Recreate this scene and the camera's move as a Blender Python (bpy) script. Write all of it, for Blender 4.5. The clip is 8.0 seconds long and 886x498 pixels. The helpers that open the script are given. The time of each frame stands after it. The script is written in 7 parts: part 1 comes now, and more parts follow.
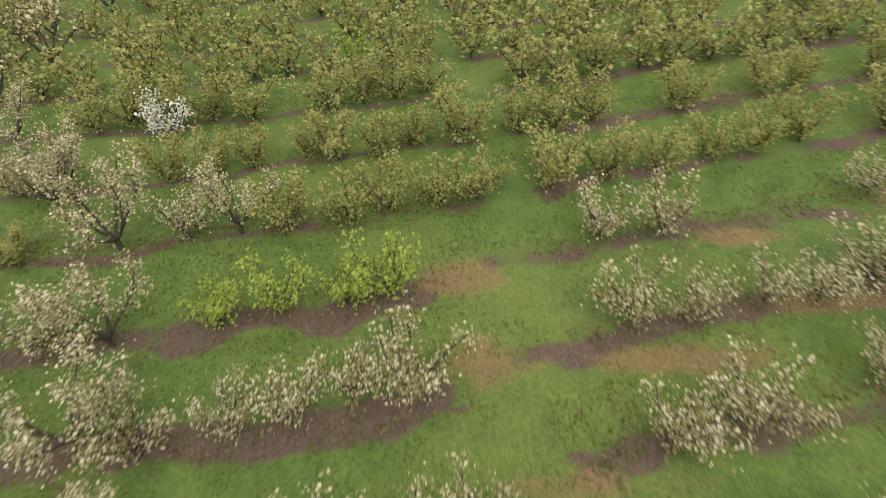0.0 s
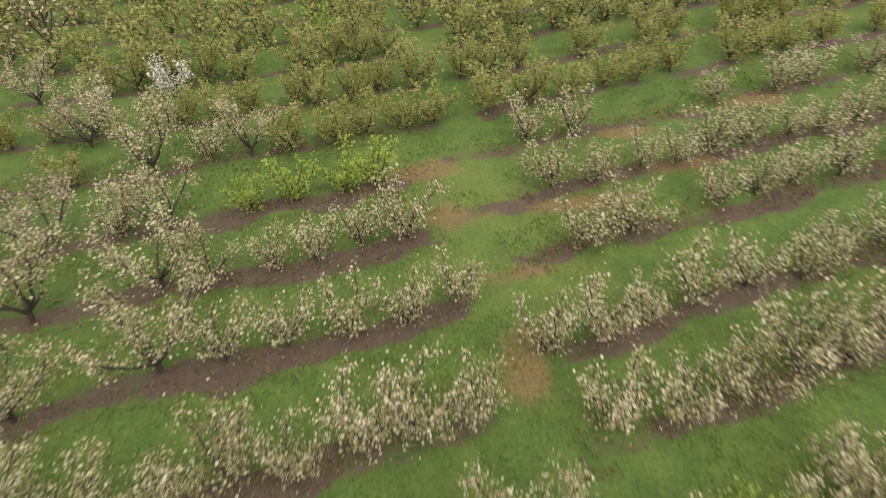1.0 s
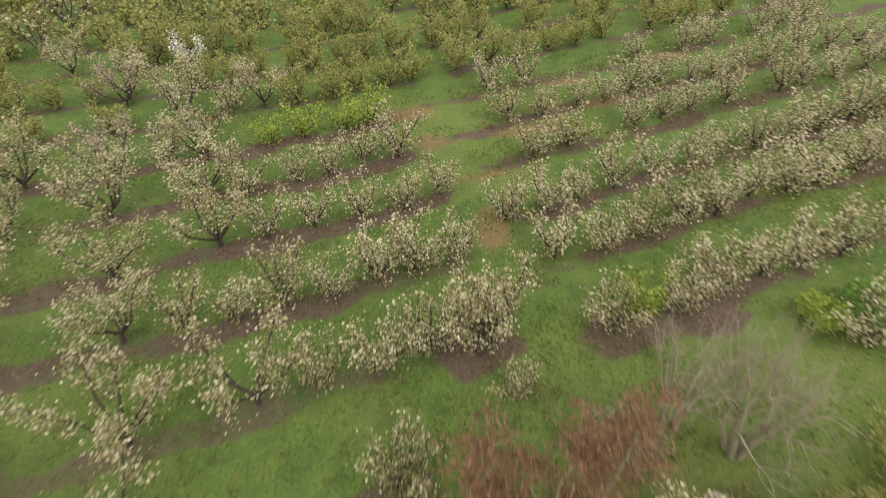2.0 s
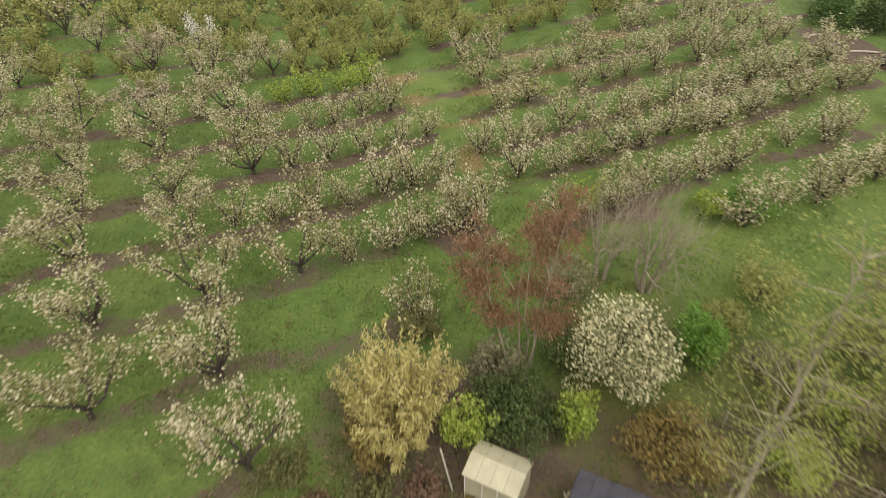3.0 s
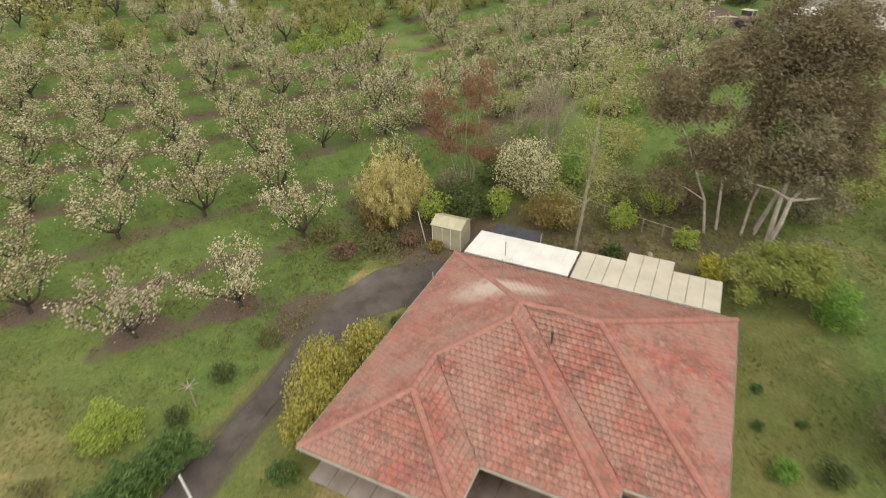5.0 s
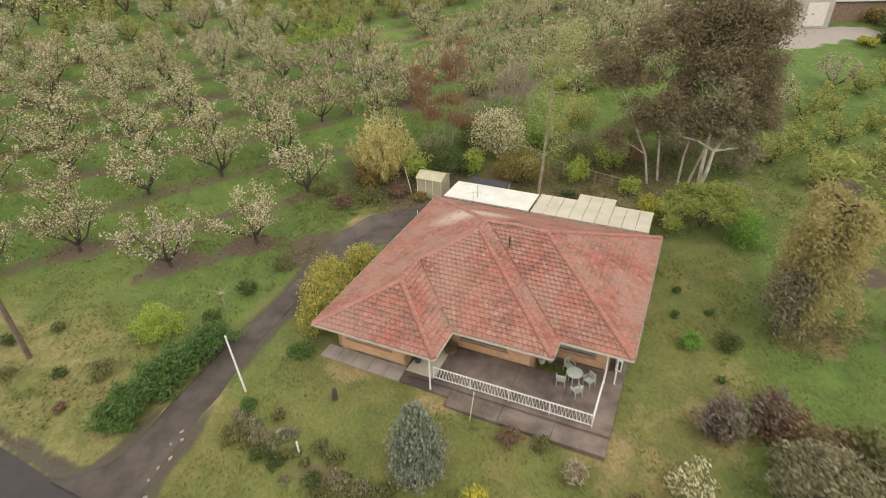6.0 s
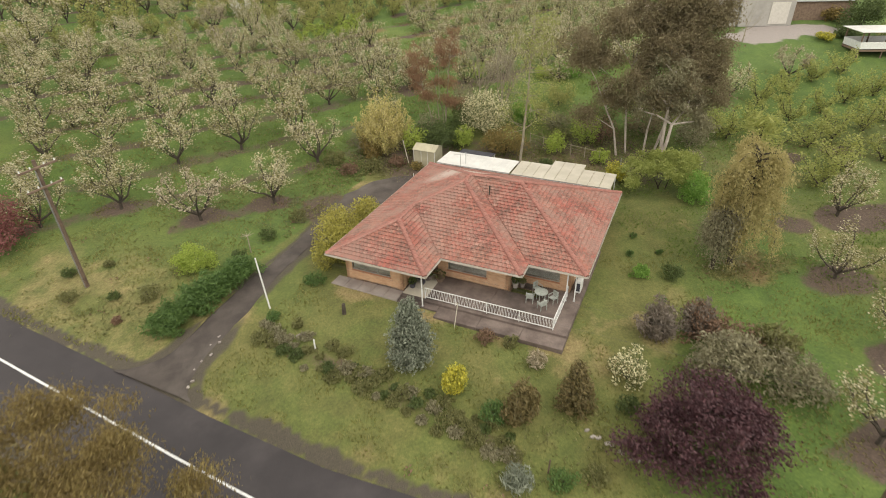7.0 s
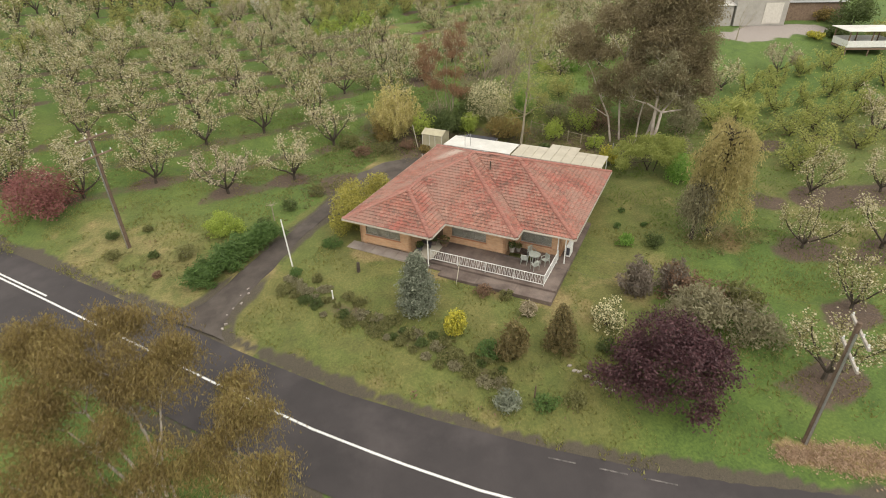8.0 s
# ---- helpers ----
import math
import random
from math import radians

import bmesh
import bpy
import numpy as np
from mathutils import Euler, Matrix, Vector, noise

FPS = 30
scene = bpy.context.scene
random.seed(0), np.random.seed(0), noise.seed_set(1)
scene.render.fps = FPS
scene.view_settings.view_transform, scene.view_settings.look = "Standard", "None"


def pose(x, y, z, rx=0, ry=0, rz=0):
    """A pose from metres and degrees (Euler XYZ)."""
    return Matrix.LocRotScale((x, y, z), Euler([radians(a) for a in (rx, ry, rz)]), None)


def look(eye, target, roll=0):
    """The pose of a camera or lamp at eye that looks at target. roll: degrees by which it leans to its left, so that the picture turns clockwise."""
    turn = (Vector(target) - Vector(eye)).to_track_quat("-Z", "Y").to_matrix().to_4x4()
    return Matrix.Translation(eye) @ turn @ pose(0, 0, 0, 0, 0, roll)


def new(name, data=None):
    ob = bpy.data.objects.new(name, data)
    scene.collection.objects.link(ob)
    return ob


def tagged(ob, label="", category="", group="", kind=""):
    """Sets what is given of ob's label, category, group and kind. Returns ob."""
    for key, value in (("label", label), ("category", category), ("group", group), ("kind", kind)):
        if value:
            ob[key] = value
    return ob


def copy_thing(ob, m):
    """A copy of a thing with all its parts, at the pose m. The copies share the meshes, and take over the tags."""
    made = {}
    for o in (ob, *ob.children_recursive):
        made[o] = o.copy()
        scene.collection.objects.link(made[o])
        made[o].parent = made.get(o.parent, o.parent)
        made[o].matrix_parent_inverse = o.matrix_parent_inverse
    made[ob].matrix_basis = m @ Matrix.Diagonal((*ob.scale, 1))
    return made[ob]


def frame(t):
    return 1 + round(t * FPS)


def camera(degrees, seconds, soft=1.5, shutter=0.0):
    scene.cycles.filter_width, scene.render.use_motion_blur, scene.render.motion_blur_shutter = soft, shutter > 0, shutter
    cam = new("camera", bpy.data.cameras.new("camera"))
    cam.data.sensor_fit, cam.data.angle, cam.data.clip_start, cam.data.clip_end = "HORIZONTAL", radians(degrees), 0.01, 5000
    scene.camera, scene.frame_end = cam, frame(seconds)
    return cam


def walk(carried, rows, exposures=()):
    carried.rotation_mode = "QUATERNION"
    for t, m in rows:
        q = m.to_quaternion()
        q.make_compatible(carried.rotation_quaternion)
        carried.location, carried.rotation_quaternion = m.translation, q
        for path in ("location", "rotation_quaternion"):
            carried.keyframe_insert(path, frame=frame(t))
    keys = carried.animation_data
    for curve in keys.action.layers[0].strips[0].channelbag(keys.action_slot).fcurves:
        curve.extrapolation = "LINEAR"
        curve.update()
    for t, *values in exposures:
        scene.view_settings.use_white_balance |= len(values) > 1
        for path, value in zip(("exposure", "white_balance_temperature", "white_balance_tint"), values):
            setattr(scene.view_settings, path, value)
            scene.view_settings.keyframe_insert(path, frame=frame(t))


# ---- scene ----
cam = camera(76.5, 8.0, 0.2, 0.45)
PATH = [
    (0, (-2.116, -2.911, 25.192), (-2.217, -1.291, 24.023), -2.0),
    (0.5, (-2.666, -8.532, 25.1), (-2.668, -6.901, 23.943), -2.1),
    (1, (-3.591, -14.892, 25.107), (-3.505, -13.26, 23.952), -2.2),
    (1.5, (-4.542, -20.25, 25.003), (-4.396, -18.615, 23.86), -2.3),
    (2, (-5.729, -26.391, 24.959), (-5.534, -24.755, 23.825), -2.3),
    (3.3, (-9.675, -40.473, 25.312), (-9.345, -38.849, 24.193), -1.1),
    (3.5, (-10.101, -42.818, 25.287), (-9.758, -41.192, 24.173), -1.3),
    (4, (-11.245, -48.599, 25.167), (-10.879, -46.971, 24.064), -1.3),
    (4.5, (-12.152, -53.351, 25.089), (-11.777, -51.721, 23.993), -1.3),
    (5, (-13.009, -58.849, 25.087), (-12.628, -57.214, 23.999), -1.4),
    (6.3, (-15.098, -70.368, 24.892), (-14.674, -68.727, 23.829), -1.7),
    (6.5, (-15.389, -72.064, 24.837), (-14.963, -70.421, 23.779), -1.7),
    (7, (-16.151, -76.096, 24.721), (-15.731, -74.443, 23.677), -1.6),
    (7.5, (-16.692, -78.929, 24.707), (-16.28, -77.269, 23.671), -1.5),
    (8, (-17.281, -81.435, 24.751), (-16.886, -79.77, 23.715), -1.3),
]
walk(cam, [(t, look(eye, target, roll)) for t, eye, target, roll in PATH])

# ---- light ----
SUN_UP, SUN_WAY = radians(52), radians(215)
world = bpy.data.worlds.new("overcast_sky")
scene.world = world
world.use_nodes = True
wn = world.node_tree
sky = wn.nodes.new("ShaderNodeTexSky")
sky.sky_type, sky.sun_disc, sky.sun_elevation, sky.sun_rotation = "NISHITA", False, SUN_UP, SUN_WAY
sky.air_density, sky.dust_density = 1.0, 3.0
pale = wn.nodes.new("ShaderNodeMixRGB")
pale.inputs[0].default_value, pale.inputs[2].default_value = 0.6, (6.8, 6.25, 4.9, 1)
wn.links.new(sky.outputs[0], pale.inputs[1])
wn.links.new(pale.outputs[0], wn.nodes["Background"].inputs[0])
wn.nodes["Background"].inputs[1].default_value = 0.15
sun = new("sun", bpy.data.lights.new("sun", "SUN"))
sun.data.energy, sun.data.angle, sun.data.color = 1.0, radians(40), (1.0, 0.95, 0.86)
sun.matrix_world = pose(0, 0, 60, 38, 0, 35)
scene.view_settings.exposure = 0.87

# ---- lie of the land ----
YS = np.arange(-1500.0, 1500.0, 0.5)
ZS = np.interp(YS, [-1500, -120, -60, -47, -40, -33, -26, -20, -15, -6, 3, 14, 27, 38, 60, 120, 220, 1500],
               [-8, -3, -0.6, 0.2, 0.85, 1.0, 1.2, 2.0, 3.3, 4.8, 5.7, 6.9, 8.2, 9.7, 12.2, 18.5, 24, 40])
ZS = np.convolve(np.pad(ZS, 6, mode="edge"), np.ones(13) / 13, mode="valid")
ZV = np.interp(YS, [-1500, -80, -20, -12.2, -4, 0, 10, 16, 20, 1500], [-8, -2.0, -0.3, -0.15, 0.8, 0.95, 1.05, 1.3, 1.8, 3])
ZV = np.convolve(np.pad(ZV, 4, mode="edge"), np.ones(9) / 9, mode="valid")
HX, HY, HA = -15.85, -41.07, radians(-39.2)
CA, SA = math.cos(HA), math.sin(HA)


def local(x, y):
    """The house's own axes: u along its front, v from the road to the back."""
    dx, dy = np.asarray(x, float) - HX, np.asarray(y, float) - HY
    return dx * CA + dy * SA, -dx * SA + dy * CA


def world_xy(u, v):
    return HX + u * CA - v * SA, HY + u * SA + v * CA


def height(x, y):
    x, y = np.asarray(x, float), np.asarray(y, float)
    u, v = local(x, y)
    dx = np.clip(x + 10.0, -200, 250)
    back = np.interp(y, YS, ZS) + np.where(dx > 0, 0.035, -0.008) * dx
    front = np.interp(v, YS, ZV) - 0.02 * np.clip(u - 5, -15, 60)
    w = np.clip(np.maximum(v - 10, y + 32) / 14, 0, 1)
    w = w * w * (3 - 2 * w)
    return front * (1 - w) + back * w


def hz(x, y):
    return float(height(x, y))


def smooth(a, lo, hi):
    w = np.clip((np.asarray(a) - lo) / (hi - lo), 0, 1)
    return w * w * (3 - 2 * w)


ROAD_MID = ([-300, -60, -28.6, -16, 0, 8, 14, 20, 26, 30, 40, 70, 200], [-9.3, -11.3, -14.1, -14.8, -15.55, -15.75, -15.5, -14.95, -14.05, -13.15, -10.25, -2.0, 29.0])   # the road in the house's axes
ROWTAN = math.tan(radians(12))
LEFT_ROWS = [-22.3, -16.6, -11.2, -5.2, 0.8, 6.9, 13.1, 19.0, 26.0, 32.6] + [39.4 + 6.4 * i for i in range(16)]
RIGHT_ROWS = [-7.8, -1.9, 3.1, 9.2, 14.4, 20.4, 26.0] + [32.4 + 6.2 * i for i in range(17)]
LANE = ([-40, 0, 5, 9, 13.5, 20, 26, 32, 37, 45, 60, 160], [-1.0, 0.2, -0.2, 0.5, -2.2, -3.2, 0.7, -0.8, -2.5, -3.8, -7.2, -28.0])   # grass lane between the two blocks


def lane_x(y):
    return np.interp(y, LANE[0], LANE[1])


def fbm(x, y, scale, seed):
    """Cheap smooth value noise on arrays, 0 to 1."""
    rng = np.random.RandomState(seed)
    tab = rng.rand(64, 64)
    out, amp, tot = 0, 1.0, 0
    for o in range(3):
        px, py = np.asarray(x) / scale * 2 ** o + 17.3 * o, np.asarray(y) / scale * 2 ** o + 9.1 * o
        ix, iy = np.floor(px).astype(int), np.floor(py).astype(int)
        fx, fy = px - ix, py - iy
        fx, fy = fx * fx * (3 - 2 * fx), fy * fy * (3 - 2 * fy)
        t = lambda a, b: tab[a % 64, b % 64]
        out = out + amp * ((t(ix, iy) * (1 - fx) + t(ix + 1, iy) * fx) * (1 - fy) + (t(ix, iy + 1) * (1 - fx) + t(ix + 1, iy + 1) * fx) * fy)
        tot, amp = tot + amp, amp * 0.5
    return out / tot


# ---- materials ----
def material(name, rough=0.8, metal=0.0):
    m = bpy.data.materials.new(name)
    m.use_nodes = True
    b = m.node_tree.nodes["Principled BSDF"]
    b.inputs["Roughness"].default_value, b.inputs["Metallic"].default_value = rough, metal
    return m, m.node_tree, b


def noise_node(nt, scale, detail=4.0, rough=0.6, coord="Object", stretch=None):
    tc, nz = nt.nodes.new("ShaderNodeTexCoord"), nt.nodes.new("ShaderNodeTexNoise")
    nz.inputs["Scale"].default_value, nz.inputs["Detail"].default_value, nz.inputs["Roughness"].default_value = scale, detail, rough
    if stretch:
        mp = nt.nodes.new("ShaderNodeMapping")
        mp.inputs["Scale"].default_value = stretch
        nt.links.new(tc.outputs[coord], mp.inputs[0])
        nt.links.new(mp.outputs[0], nz.inputs["Vector"])
    else:
        nt.links.new(tc.outputs[coord], nz.inputs["Vector"])
    return nz.outputs["Fac"]


def ramp(nt, fac, *stops):
    r = nt.nodes.new("ShaderNodeValToRGB")
    el = r.color_ramp.elements
    while len(el) < len(stops):
        el.new(0.5)
    for e, (p, c) in zip(el, stops):
        e.position, e.color = p, (*c, 1)
    nt.links.new(fac, r.inputs[0])
    return r.outputs[0]


def mix(nt, fac, a, b, how="MIX"):
    n = nt.nodes.new("ShaderNodeMixRGB")
    n.blend_type = how
    for i, v in enumerate((fac, a, b)):
        if isinstance(v, (int, float)):
            n.inputs[i].default_value = v if i == 0 else (v, v, v, 1)
        elif isinstance(v, tuple):
            n.inputs[i].default_value = (*v, 1)
        else:
            nt.links.new(v, n.inputs[i])
    return n.outputs[0]


def calc(nt, op, a, b=0.0):
    n = nt.nodes.new("ShaderNodeMath")
    n.operation = op
    n.use_clamp = op in ("ADD", "SUBTRACT", "MULTIPLY")
    for i, v in enumerate((a, b)):
        if isinstance(v, (int, float)):
            n.inputs[i].default_value = v
        else:
            nt.links.new(v, n.inputs[i])
    return n.outputs[0]


def bump(nt, bsdf, fac, strength, dist):
    b = nt.nodes.new("ShaderNodeBump")
    b.inputs["Strength"].default_value, b.inputs["Distance"].default_value = strength, dist
    nt.links.new(fac, b.inputs["Height"])
    nt.links.new(b.outputs[0], bsdf.inputs["Normal"])


def worn(name, dark, light, scale=3.0, rough=0.8, metal=0.0, fine=40.0, relief=0.3, per_object=0.0, stain=None):
    """Two-scale mottled surface; stain: (colour, amount)."""
    m, nt, b = material(name, rough, metal)
    base = ramp(nt, noise_node(nt, scale), (0.3, dark), (0.7, light))
    grain = noise_node(nt, fine, 3.0)
    base = mix(nt, 0.35, base, ramp(nt, grain, (0.3, (0.35, 0.35, 0.35)), (0.7, (1.0, 1.0, 1.0))), "MULTIPLY")
    if stain:
        base = mix(nt, ramp(nt, noise_node(nt, scale * 0.35, 5.0), (0.5, (0, 0, 0)), (0.5 + 0.4 * (1.05 - stain[1]), (1, 1, 1))), base, stain[0])
    if per_object:
        oi = nt.nodes.new("ShaderNodeObjectInfo")
        hsv = nt.nodes.new("ShaderNodeHueSaturation")
        nt.links.new(base, hsv.inputs["Color"])
        mr = nt.nodes.new("ShaderNodeMapRange")
        mr.inputs[3].default_value, mr.inputs[4].default_value = 1 - per_object, 1 + per_object
        nt.links.new(oi.outputs["Random"], mr.inputs[0])
        nt.links.new(mr.outputs[0], hsv.inputs["Value"])
        base = hsv.outputs[0]
    nt.links.new(base, b.inputs["Base Color"])
    bump(nt, b, grain, relief, 0.02)
    return m


def foliage(name, stops, glow=0.3, rough=0.6, patch=0.35):
    """Leaves or petals: each takes its own tone, with broad patches over the crown and light passing through."""
    m, nt, b = material(name, rough)
    g = nt.nodes.new("ShaderNodeNewGeometry")
    oi = nt.nodes.new("ShaderNodeObjectInfo")
    f = mix(nt, patch, g.outputs["Random Per Island"], noise_node(nt, 1.1, 2.0))
    f = mix(nt, 0.12, f, oi.outputs["Random"])
    col = ramp(nt, f, *stops)
    nt.links.new(col, b.inputs["Base Color"])
    tr = nt.nodes.new("ShaderNodeBsdfTranslucent")
    nt.links.new(col, tr.inputs[0])
    ms = nt.nodes.new("ShaderNodeMixShader")
    ms.inputs[0].default_value = glow
    nt.links.new(b.outputs[0], ms.inputs[1])
    nt.links.new(tr.outputs[0], ms.inputs[2])
    nt.links.new(ms.outputs[0], nt.nodes["Material Output"].inputs[0])
    return m


def ground_material():
    m, nt, b = material("meadow_grass_and_soil", 0.9)

    def attr(n):
        a = nt.nodes.new("ShaderNodeAttribute")
        a.attribute_name = n
        return a.outputs["Fac"]

    big, mid, fine = noise_node(nt, 0.09, 3.0), noise_node(nt, 0.7, 4.0), noise_node(nt, 6.0, 4.0, 0.7)
    tuft = noise_node(nt, 22.0, 3.0, 0.7)
    lush = ramp(nt, mix(nt, 0.55, mid, fine), (0.34, (0.043, 0.077, 0.012)), (0.5, (0.073, 0.124, 0.019)), (0.66, (0.114, 0.168, 0.030)))
    lush = mix(nt, ramp(nt, big, (0.5, (0, 0, 0)), (0.72, (0.55, 0.55, 0.55))), lush, ramp(nt, fine, (0.35, (0.095, 0.135, 0.022)), (0.7, (0.17, 0.19, 0.042))))
    lawn = ramp(nt, mix(nt, 0.5, mid, fine), (0.34, (0.091, 0.087, 0.023)), (0.5, (0.134, 0.119, 0.036)), (0.66, (0.192, 0.156, 0.057)))
    patchy = ramp(nt, noise_node(nt, 0.33, 3.0), (0.42, (0.68, 0.68, 0.68)), (0.56, (1, 1, 1)))
    col = mix(nt, calc(nt, "MULTIPLY", attr("lawn"), patchy), lush, lawn)
    dry = ramp(nt, fine, (0.3, (0.17, 0.12, 0.05)), (0.7, (0.33, 0.26, 0.12)))
    col = mix(nt, ramp(nt, calc(nt, "ADD", calc(nt, "MULTIPLY", attr("dry"), 0.75), calc(nt, "MULTIPLY", mid, 0.5)), (0.45, (0, 0, 0)), (0.8, (1, 1, 1))), col, dry)
    soil = ramp(nt, mix(nt, 0.5, fine, tuft), (0.32, (0.046, 0.031, 0.021)), (0.5, (0.086, 0.059, 0.042)), (0.68, (0.15, 0.107, 0.076)))
    col = mix(nt, ramp(nt, calc(nt, "ADD", calc(nt, "MULTIPLY", attr("soil"), 0.55), calc(nt, "MULTIPLY", mix(nt, 0.5, mid, fine), 1.0)), (0.72, (0, 0, 0)), (0.9, (1, 1, 1))), col, soil)
    gravel = ramp(nt, tuft, (0.3, (0.22, 0.195, 0.175)), (0.7, (0.34, 0.30, 0.275)))
    col = mix(nt, ramp(nt, calc(nt, "ADD", calc(nt, "MULTIPLY", attr("gravel"), 0.8), calc(nt, "MULTIPLY", fine, 0.4)), (0.5, (0, 0, 0)), (0.75, (1, 1, 1))), col, gravel)
    rust = ramp(nt, fine, (0.3, (0.12, 0.08, 0.035)), (0.7, (0.23, 0.15, 0.065)))
    col = mix(nt, ramp(nt, calc(nt, "ADD", calc(nt, "MULTIPLY", attr("rust"), 0.6), calc(nt, "MULTIPLY", mix(nt, 0.5, mid, fine), 0.9)), (0.66, (0, 0, 0)), (1.0, (0.85, 0.85, 0.85))), col, rust)
    grit = ramp(nt, tuft, (0.3, (0.045, 0.038, 0.026)), (0.7, (0.095, 0.08, 0.056)))
    col = mix(nt, ramp(nt, calc(nt, "ADD", calc(nt, "MULTIPLY", attr("grit"), 0.8), calc(nt, "MULTIPLY", fine, 0.4)), (0.5, (0, 0, 0)), (0.75, (1, 1, 1))), col, grit)
    col = mix(nt, 0.58, col, ramp(nt, mix(nt, 0.5, tuft, fine), (0.35, (0.60, 0.60, 0.60)), (0.6, (1.03, 1.02, 1.03))), "MULTIPLY")
    nt.links.new(col, b.inputs["Base Color"])
    bump(nt, b, mix(nt, 0.5, fine, tuft), 0.55, 0.12)
    return m


M_GROUND = ground_material()
M_ASPHALT = worn("road_asphalt", (0.034, 0.029, 0.030), (0.047, 0.040, 0.041), 0.5, 0.85, 0, 30, 0.3, stain=((0.070, 0.060, 0.060), 0.4))
M_DRIVE = worn("old_bitumen_drive", (0.046, 0.037, 0.032), (0.083, 0.068, 0.058), 0.9, 0.9, 0, 25, 0.5, stain=((0.105, 0.09, 0.077), 0.45))
M_LINE = worn("road_paint", (0.62, 0.62, 0.60), (0.82, 0.82, 0.80), 6, 0.6)
M_WORNLINE = worn("worn_road_paint", (0.05, 0.045, 0.045), (0.22, 0.20, 0.19), 3, 0.8, 0, 14)
M_BARK = worn("dark_bark", (0.035, 0.027, 0.02), (0.085, 0.068, 0.05), 4, 0.95)
M_GUM = worn("pale_gum_bark", (0.30, 0.25, 0.21), (0.55, 0.49, 0.43), 1.5, 0.8)
M_TWIG = worn("grey_twigs", (0.22, 0.19, 0.13), (0.36, 0.315, 0.23), 3, 0.9)
M_POLE = worn("weathered_pole", (0.085, 0.055, 0.038), (0.165, 0.115, 0.082), 2, 0.9)
M_WHITE = worn("white_paint", (0.66, 0.66, 0.64), (0.80, 0.80, 0.78), 4, 0.5)
M_STEELWHITE = worn("white_sheet_roof", (0.54, 0.53, 0.50), (0.68, 0.67, 0.63), 0.8, 0.45)
M_CREAM = worn("cream_sheet_roof", (0.41, 0.375, 0.30), (0.51, 0.47, 0.385), 0.8, 0.5)
M_SHED = worn("beige_steel_shed", (0.33, 0.305, 0.21), (0.44, 0.405, 0.285), 1.2, 0.5)
M_SHEDWALL = worn("dull_pale_cladding", (0.30, 0.285, 0.26), (0.40, 0.38, 0.35), 0.8, 0.55)
M_DARK = worn("dark_sheet", (0.03, 0.03, 0.04), (0.06, 0.06, 0.075), 1.5, 0.6)
M_PATIO = worn("stained_concrete", (0.085, 0.062, 0.052), (0.21, 0.165, 0.142), 0.7, 0.85, 0, 20, 0.3, stain=((0.055, 0.042, 0.036), 0.7))
M_PATH = worn("old_concrete_path", (0.22, 0.185, 0.165), (0.34, 0.30, 0.27), 0.9, 0.9)
M_FRAME = worn("weathered_window_frame", (0.30, 0.28, 0.25), (0.42, 0.40, 0.36), 4, 0.6)
M_GUTTER = worn("beige_gutter_paint", (0.50, 0.455, 0.39), (0.62, 0.57, 0.50), 3, 0.5)
M_SOFFIT = worn("soffit", (0.5, 0.47, 0.42), (0.6, 0.57, 0.52), 3, 0.8)
M_STEEL = worn("galvanised_steel", (0.35, 0.35, 0.36), (0.5, 0.5, 0.5), 5, 0.45, 0.8)
M_TERRA = worn("terracotta", (0.35, 0.15, 0.08), (0.48, 0.23, 0.13), 5, 0.8)
M_CHAIR = worn("pale_green_plastic", (0.30, 0.33, 0.29), (0.42, 0.44, 0.40), 4, 0.5)
M_ROCK = worn("pale_rock", (0.28, 0.25, 0.22), (0.46, 0.42, 0.37), 3, 0.9)
M_CURTAIN = worn("net_curtain", (0.36, 0.35, 0.32), (0.55, 0.53, 0.48), 2, 0.9)
M_SOLAR = worn("solar_panel", (0.02, 0.025, 0.04), (0.03, 0.035, 0.06), 2, 0.2)
M_WOOD = worn("weathered_boards", (0.13, 0.085, 0.06), (0.24, 0.17, 0.12), 3, 0.85)


